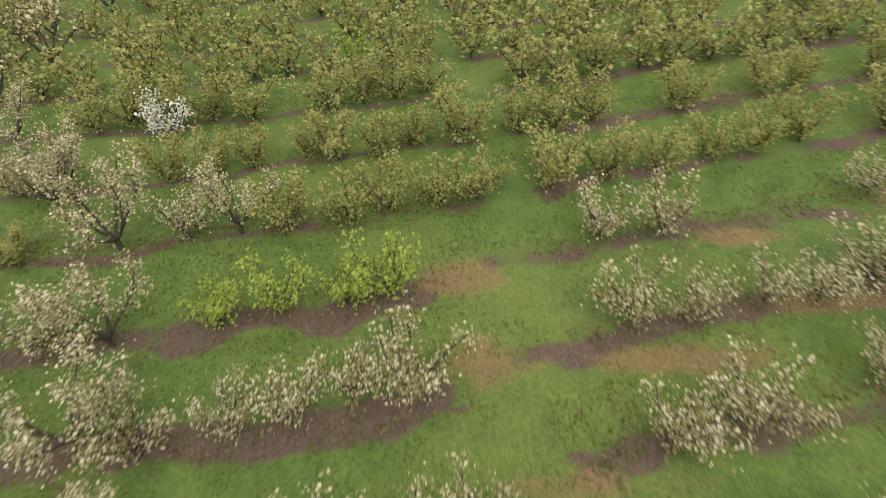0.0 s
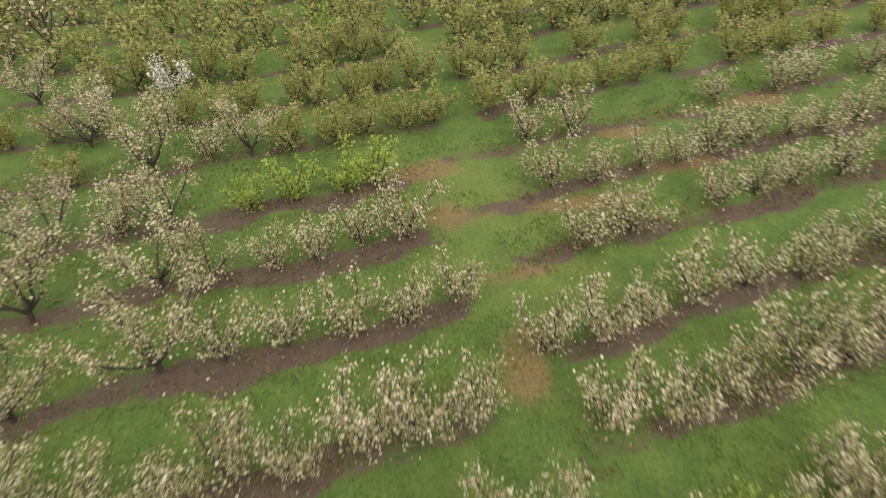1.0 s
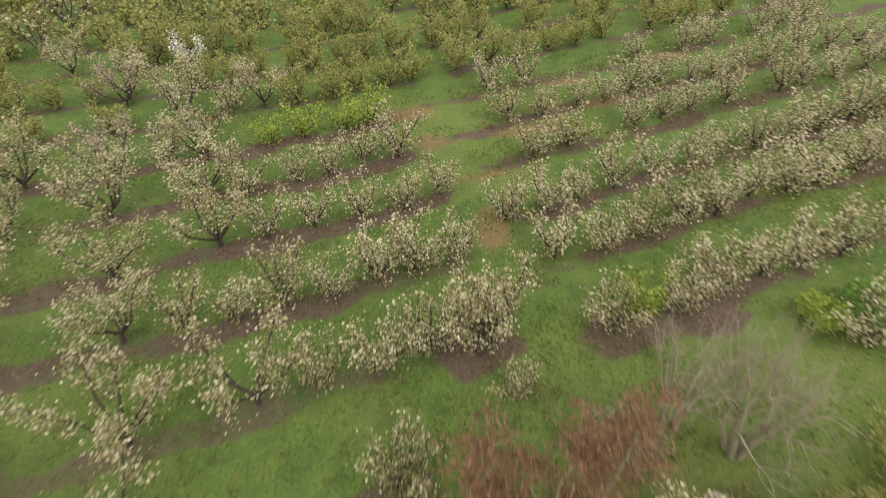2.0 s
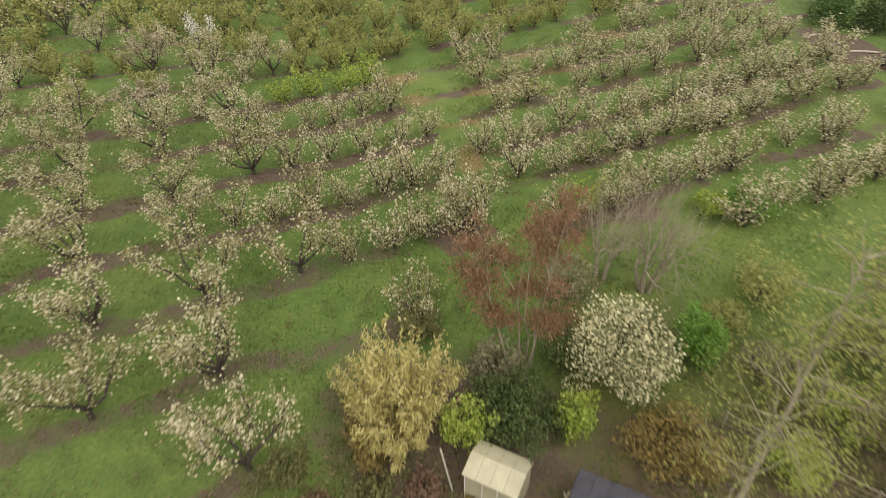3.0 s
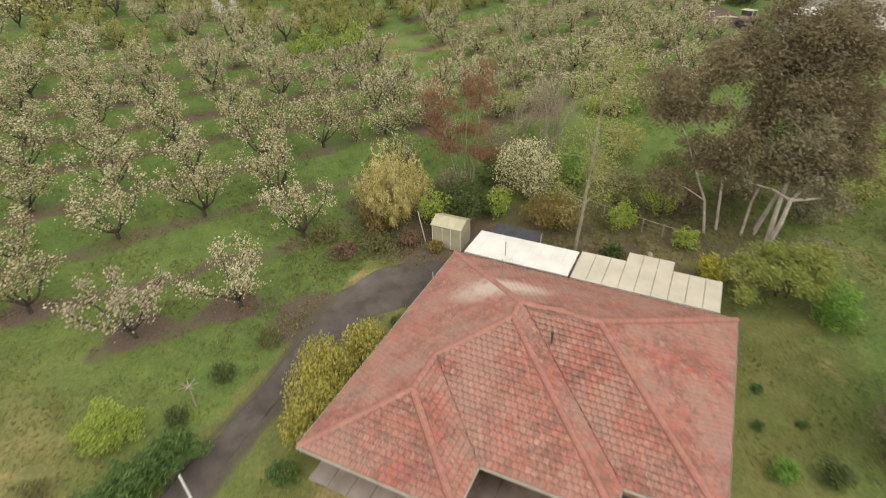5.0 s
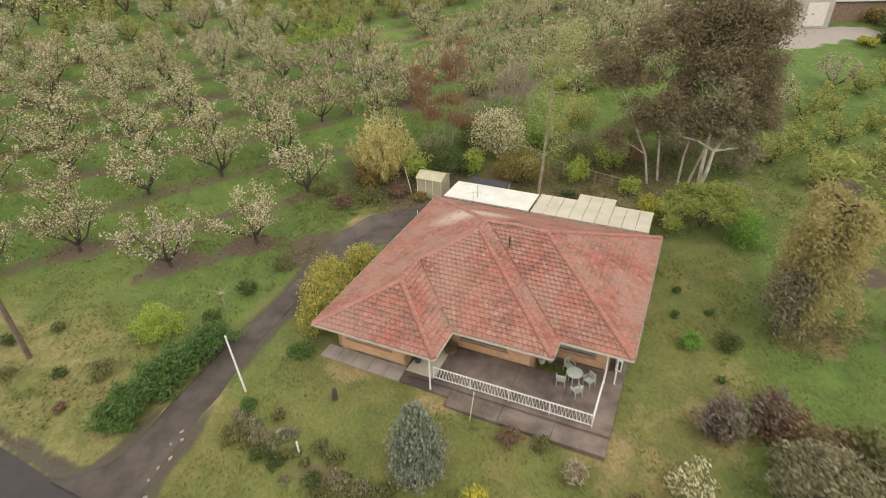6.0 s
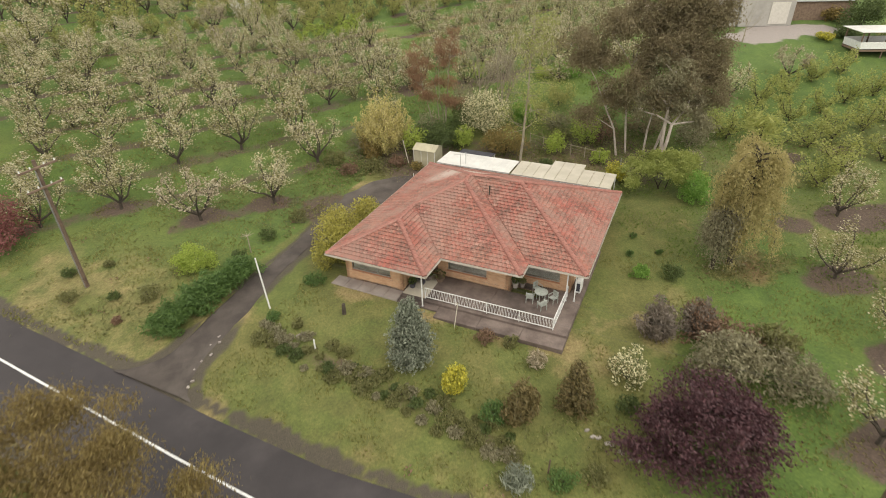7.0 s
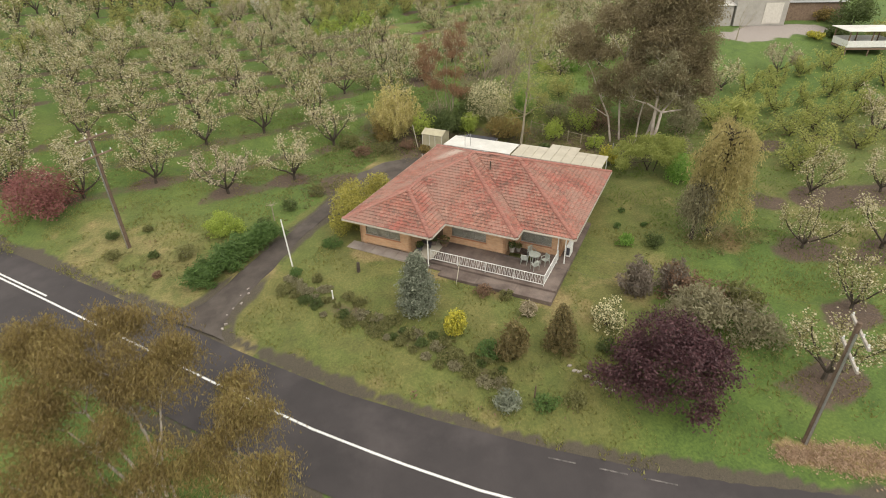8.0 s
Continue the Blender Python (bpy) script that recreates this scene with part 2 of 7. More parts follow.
def brick_material():
    m, nt, b = material("cream_brick", 0.85)
    tc, br = nt.nodes.new("ShaderNodeTexCoord"), nt.nodes.new("ShaderNodeTexBrick")
    mp = nt.nodes.new("ShaderNodeMapping")
    mp.inputs["Rotation"].default_value = (radians(90), 0, 0)
    sep, com = nt.nodes.new("ShaderNodeSeparateXYZ"), nt.nodes.new("ShaderNodeCombineXYZ")
    nt.links.new(tc.outputs["Object"], sep.inputs[0])
    add = nt.nodes.new("ShaderNodeMath")
    add.operation = "ADD"
    nt.links.new(sep.outputs[0], add.inputs[0])
    nt.links.new(sep.outputs[1], add.inputs[1])
    nt.links.new(add.outputs[0], com.inputs[0])
    nt.links.new(sep.outputs[2], com.inputs[1])
    nt.links.new(com.outputs[0], br.inputs["Vector"])
    br.inputs["Scale"].default_value = 1.0
    br.inputs["Brick Width"].default_value, br.inputs["Row Height"].default_value, br.inputs["Mortar Size"].default_value = 0.24, 0.086, 0.006
    br.inputs["Color1"].default_value, br.inputs["Color2"].default_value = (0.51, 0.295, 0.165, 1), (0.62, 0.385, 0.23, 1)
    br.inputs["Mortar"].default_value = (0.52, 0.42, 0.30, 1)
    col = mix(nt, 0.3, br.outputs["Color"], ramp(nt, noise_node(nt, 1.2, 4.0), (0.3, (0.55, 0.5, 0.45)), (0.7, (1, 1, 1))), "MULTIPLY")
    nt.links.new(col, b.inputs["Base Color"])
    bump(nt, b, br.outputs["Fac"], -0.4, 0.01)
    return m


M_BRICK = brick_material()


def tile_material():
    """Faded terracotta: red ground, pale lichen in broad patches and dark moss specks, each tile of its own tone."""
    m, nt, b = material("lichened_roof_tile", 0.85)
    g, oi = nt.nodes.new("ShaderNodeNewGeometry"), nt.nodes.new("ShaderNodeObjectInfo")
    tc = nt.nodes.new("ShaderNodeTexCoord")
    at = nt.nodes.new("ShaderNodeAttribute")
    at.attribute_name = "tone"
    each = nt.nodes.new("ShaderNodeMath")
    each.operation = "FRACT"
    s = nt.nodes.new("ShaderNodeMath")
    nt.links.new(g.outputs["Random Per Island"], s.inputs[0])
    nt.links.new(oi.outputs["Random"], s.inputs[1])
    nt.links.new(s.outputs[0], each.inputs[0])

    def field(scale, detail, rough=0.6):
        nz = nt.nodes.new("ShaderNodeTexNoise")
        nz.inputs["Scale"].default_value, nz.inputs["Detail"].default_value, nz.inputs["Roughness"].default_value = scale, detail, rough
        nt.links.new(g.outputs["Position"], nz.inputs["Vector"])
        return nz.outputs["Fac"]

    red = ramp(nt, each.outputs[0], (0.0, (0.175, 0.066, 0.05)), (0.14, (0.225, 0.077, 0.058)), (0.3, (0.26, 0.085, 0.064)), (0.7, (0.295, 0.098, 0.074)), (0.92, (0.305, 0.117, 0.089)), (1.0, (0.34, 0.17, 0.132)))
    red = mix(nt, ramp(nt, field(0.35, 3.0), (0.42, (0, 0, 0)), (0.65, (0.4, 0.4, 0.4))), red, (0.30, 0.145, 0.10))
    pale = mix(nt, 0.5, field(0.45, 4.0), field(8.0, 4.0, 0.75))
    red = mix(nt, ramp(nt, pale, (0.50, (0, 0, 0)), (0.63, (0.5, 0.5, 0.5))), red, (0.34, 0.25, 0.20))
    moss = mix(nt, 0.68, field(0.8, 3.0), field(5.0, 4.0, 0.85))
    red = mix(nt, ramp(nt, moss, (0.48, (0, 0, 0)), (0.57, (0.78, 0.78, 0.78))), red, (0.105, 0.07, 0.055))
    worn_patch = mix(nt, 0.42, field(0.38, 3.0), field(3.2, 4.0, 0.8))
    red = mix(nt, ramp(nt, worn_patch, (0.48, (0, 0, 0)), (0.57, (0.7, 0.7, 0.7))), red, (0.262, 0.160, 0.128))

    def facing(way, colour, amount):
        """Tints the slopes that face one way towards colour, broken up by noise."""
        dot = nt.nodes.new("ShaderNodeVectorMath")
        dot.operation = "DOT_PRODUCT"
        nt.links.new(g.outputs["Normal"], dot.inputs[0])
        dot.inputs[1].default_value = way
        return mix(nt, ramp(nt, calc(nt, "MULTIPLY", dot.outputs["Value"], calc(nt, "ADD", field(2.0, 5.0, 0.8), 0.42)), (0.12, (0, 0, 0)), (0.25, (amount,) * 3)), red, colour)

    # the slope away from the road is tinted darker, the one along the drive browner
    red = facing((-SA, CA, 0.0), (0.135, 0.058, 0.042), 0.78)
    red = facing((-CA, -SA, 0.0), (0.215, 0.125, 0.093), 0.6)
    # pale run-off stain below the flue near the back ridge
    px, py = world_xy(4.9, 12.6)
    dist = nt.nodes.new("ShaderNodeVectorMath")
    dist.operation = "DISTANCE"
    nt.links.new(g.outputs["Position"], dist.inputs[0])
    dist.inputs[1].default_value = (px, py, 5.8)
    stretch = nt.nodes.new("ShaderNodeMapping")
    stretch.vector_type = "TEXTURE"
    stretch.inputs["Location"].default_value = (px, py, 5.8)
    stretch.inputs["Rotation"].default_value = (0, 0, HA + radians(20))
    stretch.inputs["Scale"].default_value = (1.9, 0.8, 1.0)
    nt.links.new(g.outputs["Position"], stretch.inputs[0])
    nt.links.new(stretch.outputs[0], dist.inputs[0])
    dist.inputs[1].default_value = (0, 0, 0)
    near = calc(nt, "SUBTRACT", 1.0, calc(nt, "MULTIPLY", dist.outputs["Value"], 0.36))
    red = mix(nt, ramp(nt, calc(nt, "MULTIPLY", near, calc(nt, "MULTIPLY", field(1.4, 5.0, 0.7), 1.9)), (0.25, (0, 0, 0)), (0.7, (0.75, 0.75, 0.75))), red, (0.42, 0.36, 0.31))
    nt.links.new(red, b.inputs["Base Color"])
    bump(nt, b, field(30, 3.0), 0.3, 0.02)
    return m


M_TILE = tile_material()
M_CAP = worn("weathered_ridge_cap", (0.25, 0.108, 0.085), (0.36, 0.165, 0.13), 1.5, 0.85, 0, 12, 0.3, 0.1, stain=((0.31, 0.235, 0.195), 0.5))


def glass_material():
    m, nt, b = material("window_glass", 0.08)
    b.inputs["Transmission Weight"].default_value = 1.0
    b.inputs["Base Color"].default_value = (0.92, 0.92, 0.90, 1)
    b.inputs["IOR"].default_value = 1.45
    return m


M_GLASS = glass_material()

F_WHITE = foliage("pear_blossom", ((0.0, (0.115, 0.11, 0.034)), (0.32, (0.20, 0.188, 0.064)), (0.46, (0.28, 0.258, 0.108)), (0.54, (0.46, 0.415, 0.26)), (0.76, (0.60, 0.545, 0.39)), (1.0, (0.69, 0.635, 0.49))), 0.3, patch=0.3)
F_SNOW = foliage("full_white_blossom", ((0.0, (0.45, 0.44, 0.36)), (0.5, (0.72, 0.70, 0.64)), (1.0, (0.82, 0.80, 0.76))), 0.3)
F_PINK = foliage("pink_blossom", ((0.0, (0.13, 0.115, 0.05)), (0.45, (0.29, 0.245, 0.15)), (0.6, (0.45, 0.385, 0.28)), (1.0, (0.62, 0.54, 0.43))), 0.3)
F_OLIVE = foliage("young_olive_leaves", ((0.0, (0.15, 0.16, 0.045)), (0.4, (0.27, 0.275, 0.08)), (0.7, (0.38, 0.375, 0.13)), (1.0, (0.55, 0.51, 0.27))), 0.45)
F_LIME = foliage("lime_leaves", ((0.0, (0.16, 0.22, 0.03)), (0.5, (0.30, 0.38, 0.06)), (1.0, (0.44, 0.50, 0.12))), 0.4)
F_GREEN = foliage("green_leaves", ((0.0, (0.035, 0.07, 0.015)), (0.5, (0.075, 0.138, 0.029)), (1.0, (0.145, 0.225, 0.055))), 0.3)
F_DEEP = foliage("deep_green_leaves", ((0.0, (0.035, 0.055, 0.014)), (0.5, (0.075, 0.105, 0.026)), (1.0, (0.13, 0.165, 0.045))), 0.35)
F_GOLD = foliage("golden_hedge_leaves", ((0.0, (0.12, 0.11, 0.02)), (0.4, (0.25, 0.23, 0.04)), (1.0, (0.46, 0.42, 0.09))), 0.3)
F_YELLOW = foliage("yellow_flowers", ((0.0, (0.13, 0.15, 0.03)), (0.4, (0.34, 0.33, 0.04)), (1.0, (0.66, 0.56, 0.06))), 0.3)
F_STRAW = foliage("straw_gold_leaves", ((0.0, (0.20, 0.20, 0.055)), (0.45, (0.45, 0.40, 0.14)), (1.0, (0.72, 0.62, 0.32))), 0.45)
F_RUST = foliage("rusty_leaves", ((0.0, (0.11, 0.075, 0.045)), (0.5, (0.19, 0.115, 0.072)), (1.0, (0.30, 0.19, 0.12))), 0.35)
F_AMBER = foliage("amber_leaves", ((0.0, (0.10, 0.085, 0.025)), (0.5, (0.21, 0.16, 0.045)), (1.0, (0.36, 0.25, 0.08))), 0.3)
F_GUM = foliage("gum_leaves", ((0.0, (0.115, 0.088, 0.05)), (0.45, (0.205, 0.166, 0.092)), (0.8, (0.275, 0.24, 0.135)), (1.0, (0.34, 0.24, 0.15))), 0.42)
F_GUMBROWN = foliage("bronze_gum_leaves", ((0.0, (0.10, 0.072, 0.03)), (0.4, (0.21, 0.155, 0.06)), (0.7, (0.33, 0.26, 0.10)), (1.0, (0.46, 0.44, 0.17))), 0.42, patch=0.5)
F_SAGE = foliage("sage_grey_leaves", ((0.0, (0.13, 0.12, 0.065)), (0.5, (0.24, 0.22, 0.13)), (1.0, (0.36, 0.335, 0.21))), 0.42)
F_PURPLE = foliage("purple_plum_leaves", ((0.0, (0.032, 0.013, 0.016)), (0.5, (0.065, 0.025, 0.031)), (1.0, (0.11, 0.045, 0.05))), 0.25)
F_CRIMSON = foliage("crimson_leaves", ((0.0, (0.11, 0.035, 0.035)), (0.5, (0.21, 0.075, 0.07)), (1.0, (0.33, 0.15, 0.13))), 0.3)
F_BLUE = foliage("blue_spruce_needles", ((0.0, (0.075, 0.09, 0.058)), (0.5, (0.17, 0.19, 0.135)), (1.0, (0.31, 0.33, 0.25))), 0.2)
F_CAMELLIA = foliage("white_flowering_shrub", ((0.0, (0.055, 0.08, 0.026)), (0.40, (0.13, 0.15, 0.05)), (0.48, (0.52, 0.48, 0.28)), (1.0, (0.76, 0.71, 0.48))), 0.3, patch=0.1)
F_BED = foliage("bed_plants", ((0.0, (0.095, 0.10, 0.034)), (0.5, (0.165, 0.165, 0.058)), (1.0, (0.26, 0.25, 0.10))), 0.4)
F_GRASS = foliage("grass_blades", ((0.0, (0.08, 0.14, 0.02)), (0.5, (0.13, 0.20, 0.032)), (1.0, (0.20, 0.25, 0.056))), 0.45)
F_DRYGRASS = foliage("dry_grass_blades", ((0.0, (0.15, 0.165, 0.042)), (0.5, (0.205, 0.205, 0.06)), (1.0, (0.27, 0.24, 0.09))), 0.45)
F_KHAKI = foliage("khaki_leaves", ((0.0, (0.27, 0.24, 0.10)), (0.5, (0.42, 0.365, 0.155)), (1.0, (0.58, 0.48, 0.23))), 0.5)
F_SPRING = foliage("spring_green_leaves", ((0.0, (0.18, 0.20, 0.05)), (0.5, (0.32, 0.345, 0.095)), (0.85, (0.45, 0.45, 0.16)), (1.0, (0.60, 0.56, 0.32))), 0.5)
F_VIVID = foliage("vivid_green_leaves", ((0.0, (0.08, 0.17, 0.025)), (0.5, (0.17, 0.31, 0.05)), (1.0, (0.28, 0.43, 0.10))), 0.45)
F_RUSTSOFT = foliage("soft_rusty_leaves", ((0.0, (0.145, 0.088, 0.05)), (0.5, (0.25, 0.142, 0.08)), (1.0, (0.38, 0.23, 0.14))), 0.45)
F_FERN = foliage("feathery_acacia_leaves", ((0.0, (0.15, 0.18, 0.04)), (0.5, (0.28, 0.32, 0.08)), (1.0, (0.43, 0.45, 0.15))), 0.5)
F_SEED = foliage("brown_seed_heads", ((0.0, (0.10, 0.085, 0.06)), (0.5, (0.19, 0.155, 0.12)), (1.0, (0.30, 0.25, 0.205))), 0.35)
F_RUSTGREEN = foliage("bronzed_conifer_needles", ((0.0, (0.085, 0.08, 0.03)), (0.5, (0.165, 0.13, 0.05)), (1.0, (0.255, 0.195, 0.085))), 0.35)
F_CLIPPINGS = foliage("dead_grass_straw", ((0.0, (0.22, 0.145, 0.09)), (0.5, (0.36, 0.25, 0.165)), (1.0, (0.50, 0.38, 0.27))), 0.3)


# ---- mesh helpers ----
def mesh(name, verts, faces, mat):
    me = bpy.data.meshes.new(name)
    me.from_pydata([tuple(v) for v in verts] if not isinstance(verts, list) else verts, [], faces if isinstance(faces, list) else faces.tolist())
    me.materials.append(mat)
    return me


def thing(name, x, y, z, label, category, group="", turn=0.0, kind=""):
    e = new(name)
    e.matrix_world = pose(x, y, z, 0, 0, turn)
    return tagged(e, label, category, group, kind)


def put(name, me, parent, label=""):
    ob = new(name, me)
    ob.parent = parent
    return tagged(ob, label)


def part(name, bm, mat, parent, label=""):
    me = bpy.data.meshes.new(name)
    bm.to_mesh(me)
    bm.free()
    me.materials.append(mat)
    return put(name, me, parent, label)


def add_box(bm, x0, x1, y0, y1, z0, z1, bevel=0.0):
    r = bmesh.ops.create_cube(bm, size=1.0, matrix=Matrix.Translation(((x0 + x1) / 2, (y0 + y1) / 2, (z0 + z1) / 2)) @ Matrix.Diagonal((x1 - x0, y1 - y0, z1 - z0, 1)))
    if bevel:
        es = list({e for v in r["verts"] for e in v.link_edges})
        bmesh.ops.bevel(bm, geom=es, offset=bevel, segments=1, affect="EDGES")
    return bm


def box(x0, x1, y0, y1, z0, z1, bevel=0.0):
    return add_box(bmesh.new(), x0, x1, y0, y1, z0, z1, bevel)


def tubes(segs, sides=5):
    """Tapered tubes: rows of (p0, p1, r0, r1)."""
    verts, faces = [], []
    for p0, p1, r0, r1 in segs:
        p0, p1 = Vector(p0), Vector(p1)
        d = (p1 - p0).normalized()
        a = d.orthogonal().normalized()
        b = d.cross(a)
        k = len(verts)
        for p, r in ((p0, r0), (p1, r1)):
            for i in range(sides):
                w = 2 * math.pi * i / sides
                verts.append(tuple(p + r * (math.cos(w) * a + math.sin(w) * b)))
        for i in range(sides):
            j = (i + 1) % sides
            faces.append((k + i, k + j, k + sides + j, k + sides + i))
        faces.append(tuple(k + i for i in reversed(range(sides))))
        faces.append(tuple(k + sides + i for i in range(sides)))
    return verts, faces


def leaves(rng, centres, size, long=1.6, hang=0.0, up=0.35):
    """One bent leaf or petal cluster (two quads' worth folded as one quad) at each centre."""
    c = np.asarray(centres, float)
    n = len(c)
    d = rng.normal(size=(n, 3))
    d[:, 2] = d[:, 2] * (1 - up) - hang * 2.2
    d /= np.linalg.norm(d, axis=1)[:, None]
    e = rng.normal(size=(n, 3))
    e -= (e * d).sum(1)[:, None] * d
    e /= np.linalg.norm(e, axis=1)[:, None]
    s = size * rng.uniform(0.6, 1.35, n)[:, None]
    nrm = np.cross(d, e)
    a, b = d * s * long / 2, e * s / 2
    fold = nrm * s * 0.18
    v = np.stack([c - a, c + b + fold, c + a, c - b + fold], 1).reshape(-1, 3)
    f = np.arange(4 * n).reshape(n, 4)
    return v, f


def in_lumps(rng, lumps, n, shell=0.72):
    """n points near the surface of a heap of ellipsoids (x, y, z, rx, ry, rz)."""
    L = np.asarray(lumps, float)
    w = (L[:, 3] * L[:, 4] + L[:, 3] * L[:, 5])
    k = rng.choice(len(L), n, p=w / w.sum())
    d = rng.normal(size=(n, 3))
    d /= np.linalg.norm(d, axis=1)[:, None]
    r = rng.uniform(shell ** 3, 1.0, n)[:, None] ** (1 / 3) * rng.uniform(0.85, 1.12, n)[:, None]
    return L[k, :3] + d * r * L[k, 3:]


def fork(rng, p, d, length, r, depth, segs, tips, wander=0.25, rise=0.15, kids=3, spread=0.6, steps=3):
    """A limb of bent pieces that forks; fills segs with pieces and tips with points along the thin wood."""
    p, d = Vector(p), Vector(d).normalized()
    for i in range(steps):
        d = (d + Vector(rng.normal(size=3)) * wander + Vector((0, 0, rise))).normalized()
        q = p + d * length / steps
        r1 = r * (0.80 if depth else 0.62)
        segs.append((p.copy(), q.copy(), r, r1))
        if depth <= 1:
            tips.append(q.copy())
            tips.append((p + q) / 2)
        p, r = q, r1
        if depth and i >= 1:
            for _ in range(kids if i == steps - 1 else max(1, kids - 2)):
                e = (d + Vector(rng.normal(size=3)) * spread).normalized()
                fork(rng, p, e, length * rng.uniform(0.5, 0.75), r * 0.65, depth - 1, segs, tips, wander, rise, kids, spread, steps)


def orchard_meshes(seed, h, wide, count, size, leaf_mat, nlimb=6, cluster=0.26, low=False):
    """A vase-pruned fruit tree: short trunk, spreading limbs, upright shoots with clusters along them."""
    rng = np.random.RandomState(seed)
    segs, tips = [], []
    ch = h * 0.14
    foot = Vector((0.05, 0.03, ch))
    segs.append((Vector((0, 0, -0.15)), foot, 0.036 * h, 0.032 * h))
    for i in range(nlimb):
        w = 2 * math.pi * (i + rng.uniform(-0.25, 0.25)) / nlimb
        p, d = foot.copy(), Vector((math.cos(w), math.sin(w), rng.uniform(0.5, 1.1)))
        r, ln = 0.024 * h, 0.25 * h * rng.uniform(0.85, 1.2)
        for k in range(4):
            d = (d + Vector(rng.normal(size=3)) * 0.2 + Vector((0, 0, 0.3))).normalized()
            q = p + d * ln
            segs.append((p.copy(), q.copy(), r, r * 0.75))
            if k > (0 if low else 1):
                tips += [p.lerp(q, 0.5), q.copy()]
            p, r = q, r * 0.75
            for _ in range((3, 3, 3, 3)[k] if low else (0, 2, 4, 4)[k]):
                e = (d * 0.4 + Vector(rng.normal(size=3)) * 0.75 + Vector((0, 0, 0.3 if k or not low else -0.1))).normalized()
                m = p + e * h * rng.uniform(0.13, 0.27)
                segs.append((p.copy(), m, r * 0.5, r * 0.18))
                tips += [p.lerp(m, f) for f in (0.35, 0.6, 0.8, 1.0)]
    t = np.array([tuple(v) for v in tips])
    kz, kx = h / np.percentile(t[:, 2], 98), wide / 2 / np.percentile(np.hypot(t[:, 0], t[:, 1]), 94)
    sc = np.array((kx, kx, kz))
    tight = np.where(rng.rand(count) < 0.6, 0.5, 1.15)[:, None] * cluster
    pts = t[rng.randint(len(t), size=count)] * sc + rng.normal(size=(count, 3)) * tight
    pts[:, 2] = np.maximum(pts[:, 2], 0.25)
    grow = lambda v: Vector((v.x * kx, v.y * kx, v.z * kz))
    wood = tubes([(grow(a), grow(b), r0, r1) for a, b, r0, r1 in segs], 5 if count > 400 else 3)
    lv, lf = leaves(rng, pts, size, 1.3)
    return wood, (lv, lf)


STYLES = {
    "white": (F_WHITE, "blossoming pear tree with dark bare limbs and cream flower clusters", "blossoming orchard trees"),
    "small": (F_WHITE, "small blossoming orchard tree in a bare soil strip", "small blossoming orchard trees"),
    "pink": (F_PINK, "blossoming orchard tree with pinkish cream flowers", "blossoming orchard trees"),
    "olive": (F_OLIVE, "orchard tree with young olive-bronze leaves", "leafing orchard trees"),
    "lime": (F_LIME, "orchard tree in fresh lime-green leaf", "lime-green orchard trees"),
    "snow": (F_SNOW, "orchard tree covered in bright white blossom", "bright white orchard trees"),
    "green": (F_SPRING, "leafing orchard tree on a grassy slope", "leafing orchard trees"),
}
SHAPES = {
    "white": [(4.5, 5.5, 2600, 0.115), (4.8, 5.7, 2750, 0.115), (4.2, 5.3, 2400, 0.115), (4.0, 5.1, 2300, 0.115), (4.6, 5.0, 2400, 0.115)],
    "small": [(2.8, 3.2, 1350, 0.11), (3.2, 3.5, 1500, 0.11), (2.5, 2.9, 1150, 0.105), (2.9, 2.7, 1200, 0.105)],
    "pink": [(4.4, 5.4, 1900, 0.13), (4.0, 5.0, 1700, 0.13)],
    "olive": [(2.9, 3.6, 1350, 0.15), (3.2, 3.9, 1450, 0.15), (2.6, 3.3, 1200, 0.145)],
    "lime": [(2.9, 3.4, 1000, 0.15), (2.5, 2.9, 850, 0.15)],
    "snow": [(2.9, 3.2, 900, 0.14)],
    "green": [(3.3, 4.4, 1700, 0.14), (2.9, 3.9, 1450, 0.14)],
}
_models = {}


def orchard_tree(style, x, y, rng, scale=1.0):
    k = rng.randint(len(SHAPES[style]))
    m = Matrix.LocRotScale((x, y, hz(x, y)), Euler((0, 0, rng.uniform(0, 6.28))), Vector((1, 1, rng.uniform(0.92, 1.08))) * scale * rng.uniform(0.9, 1.1))
    if (style, k) not in _models:
        h, w, n, s = SHAPES[style][k]
        wood, crown = orchard_meshes(101 + 13 * k + len(style) * 7, h, w, n, s, STYLES[style][0], low=style not in ("white", "pink"))
        t = thing("orchard_tree", 0, 0, 0, STYLES[style][1], "tree", STYLES[style][2])
        put("trunk", mesh("trunk", *wood, M_BARK), t)
        put("crown", mesh("crown", *crown, STYLES[style][0]), t)
        _models[style, k] = t
        t.matrix_basis = m
        return t
    src = _models[style, k]
    keep = src.matrix_basis.copy()
    src.matrix_basis = Matrix.Identity(4)
    ob = copy_thing(src, m)
    src.matrix_basis = keep
    return ob


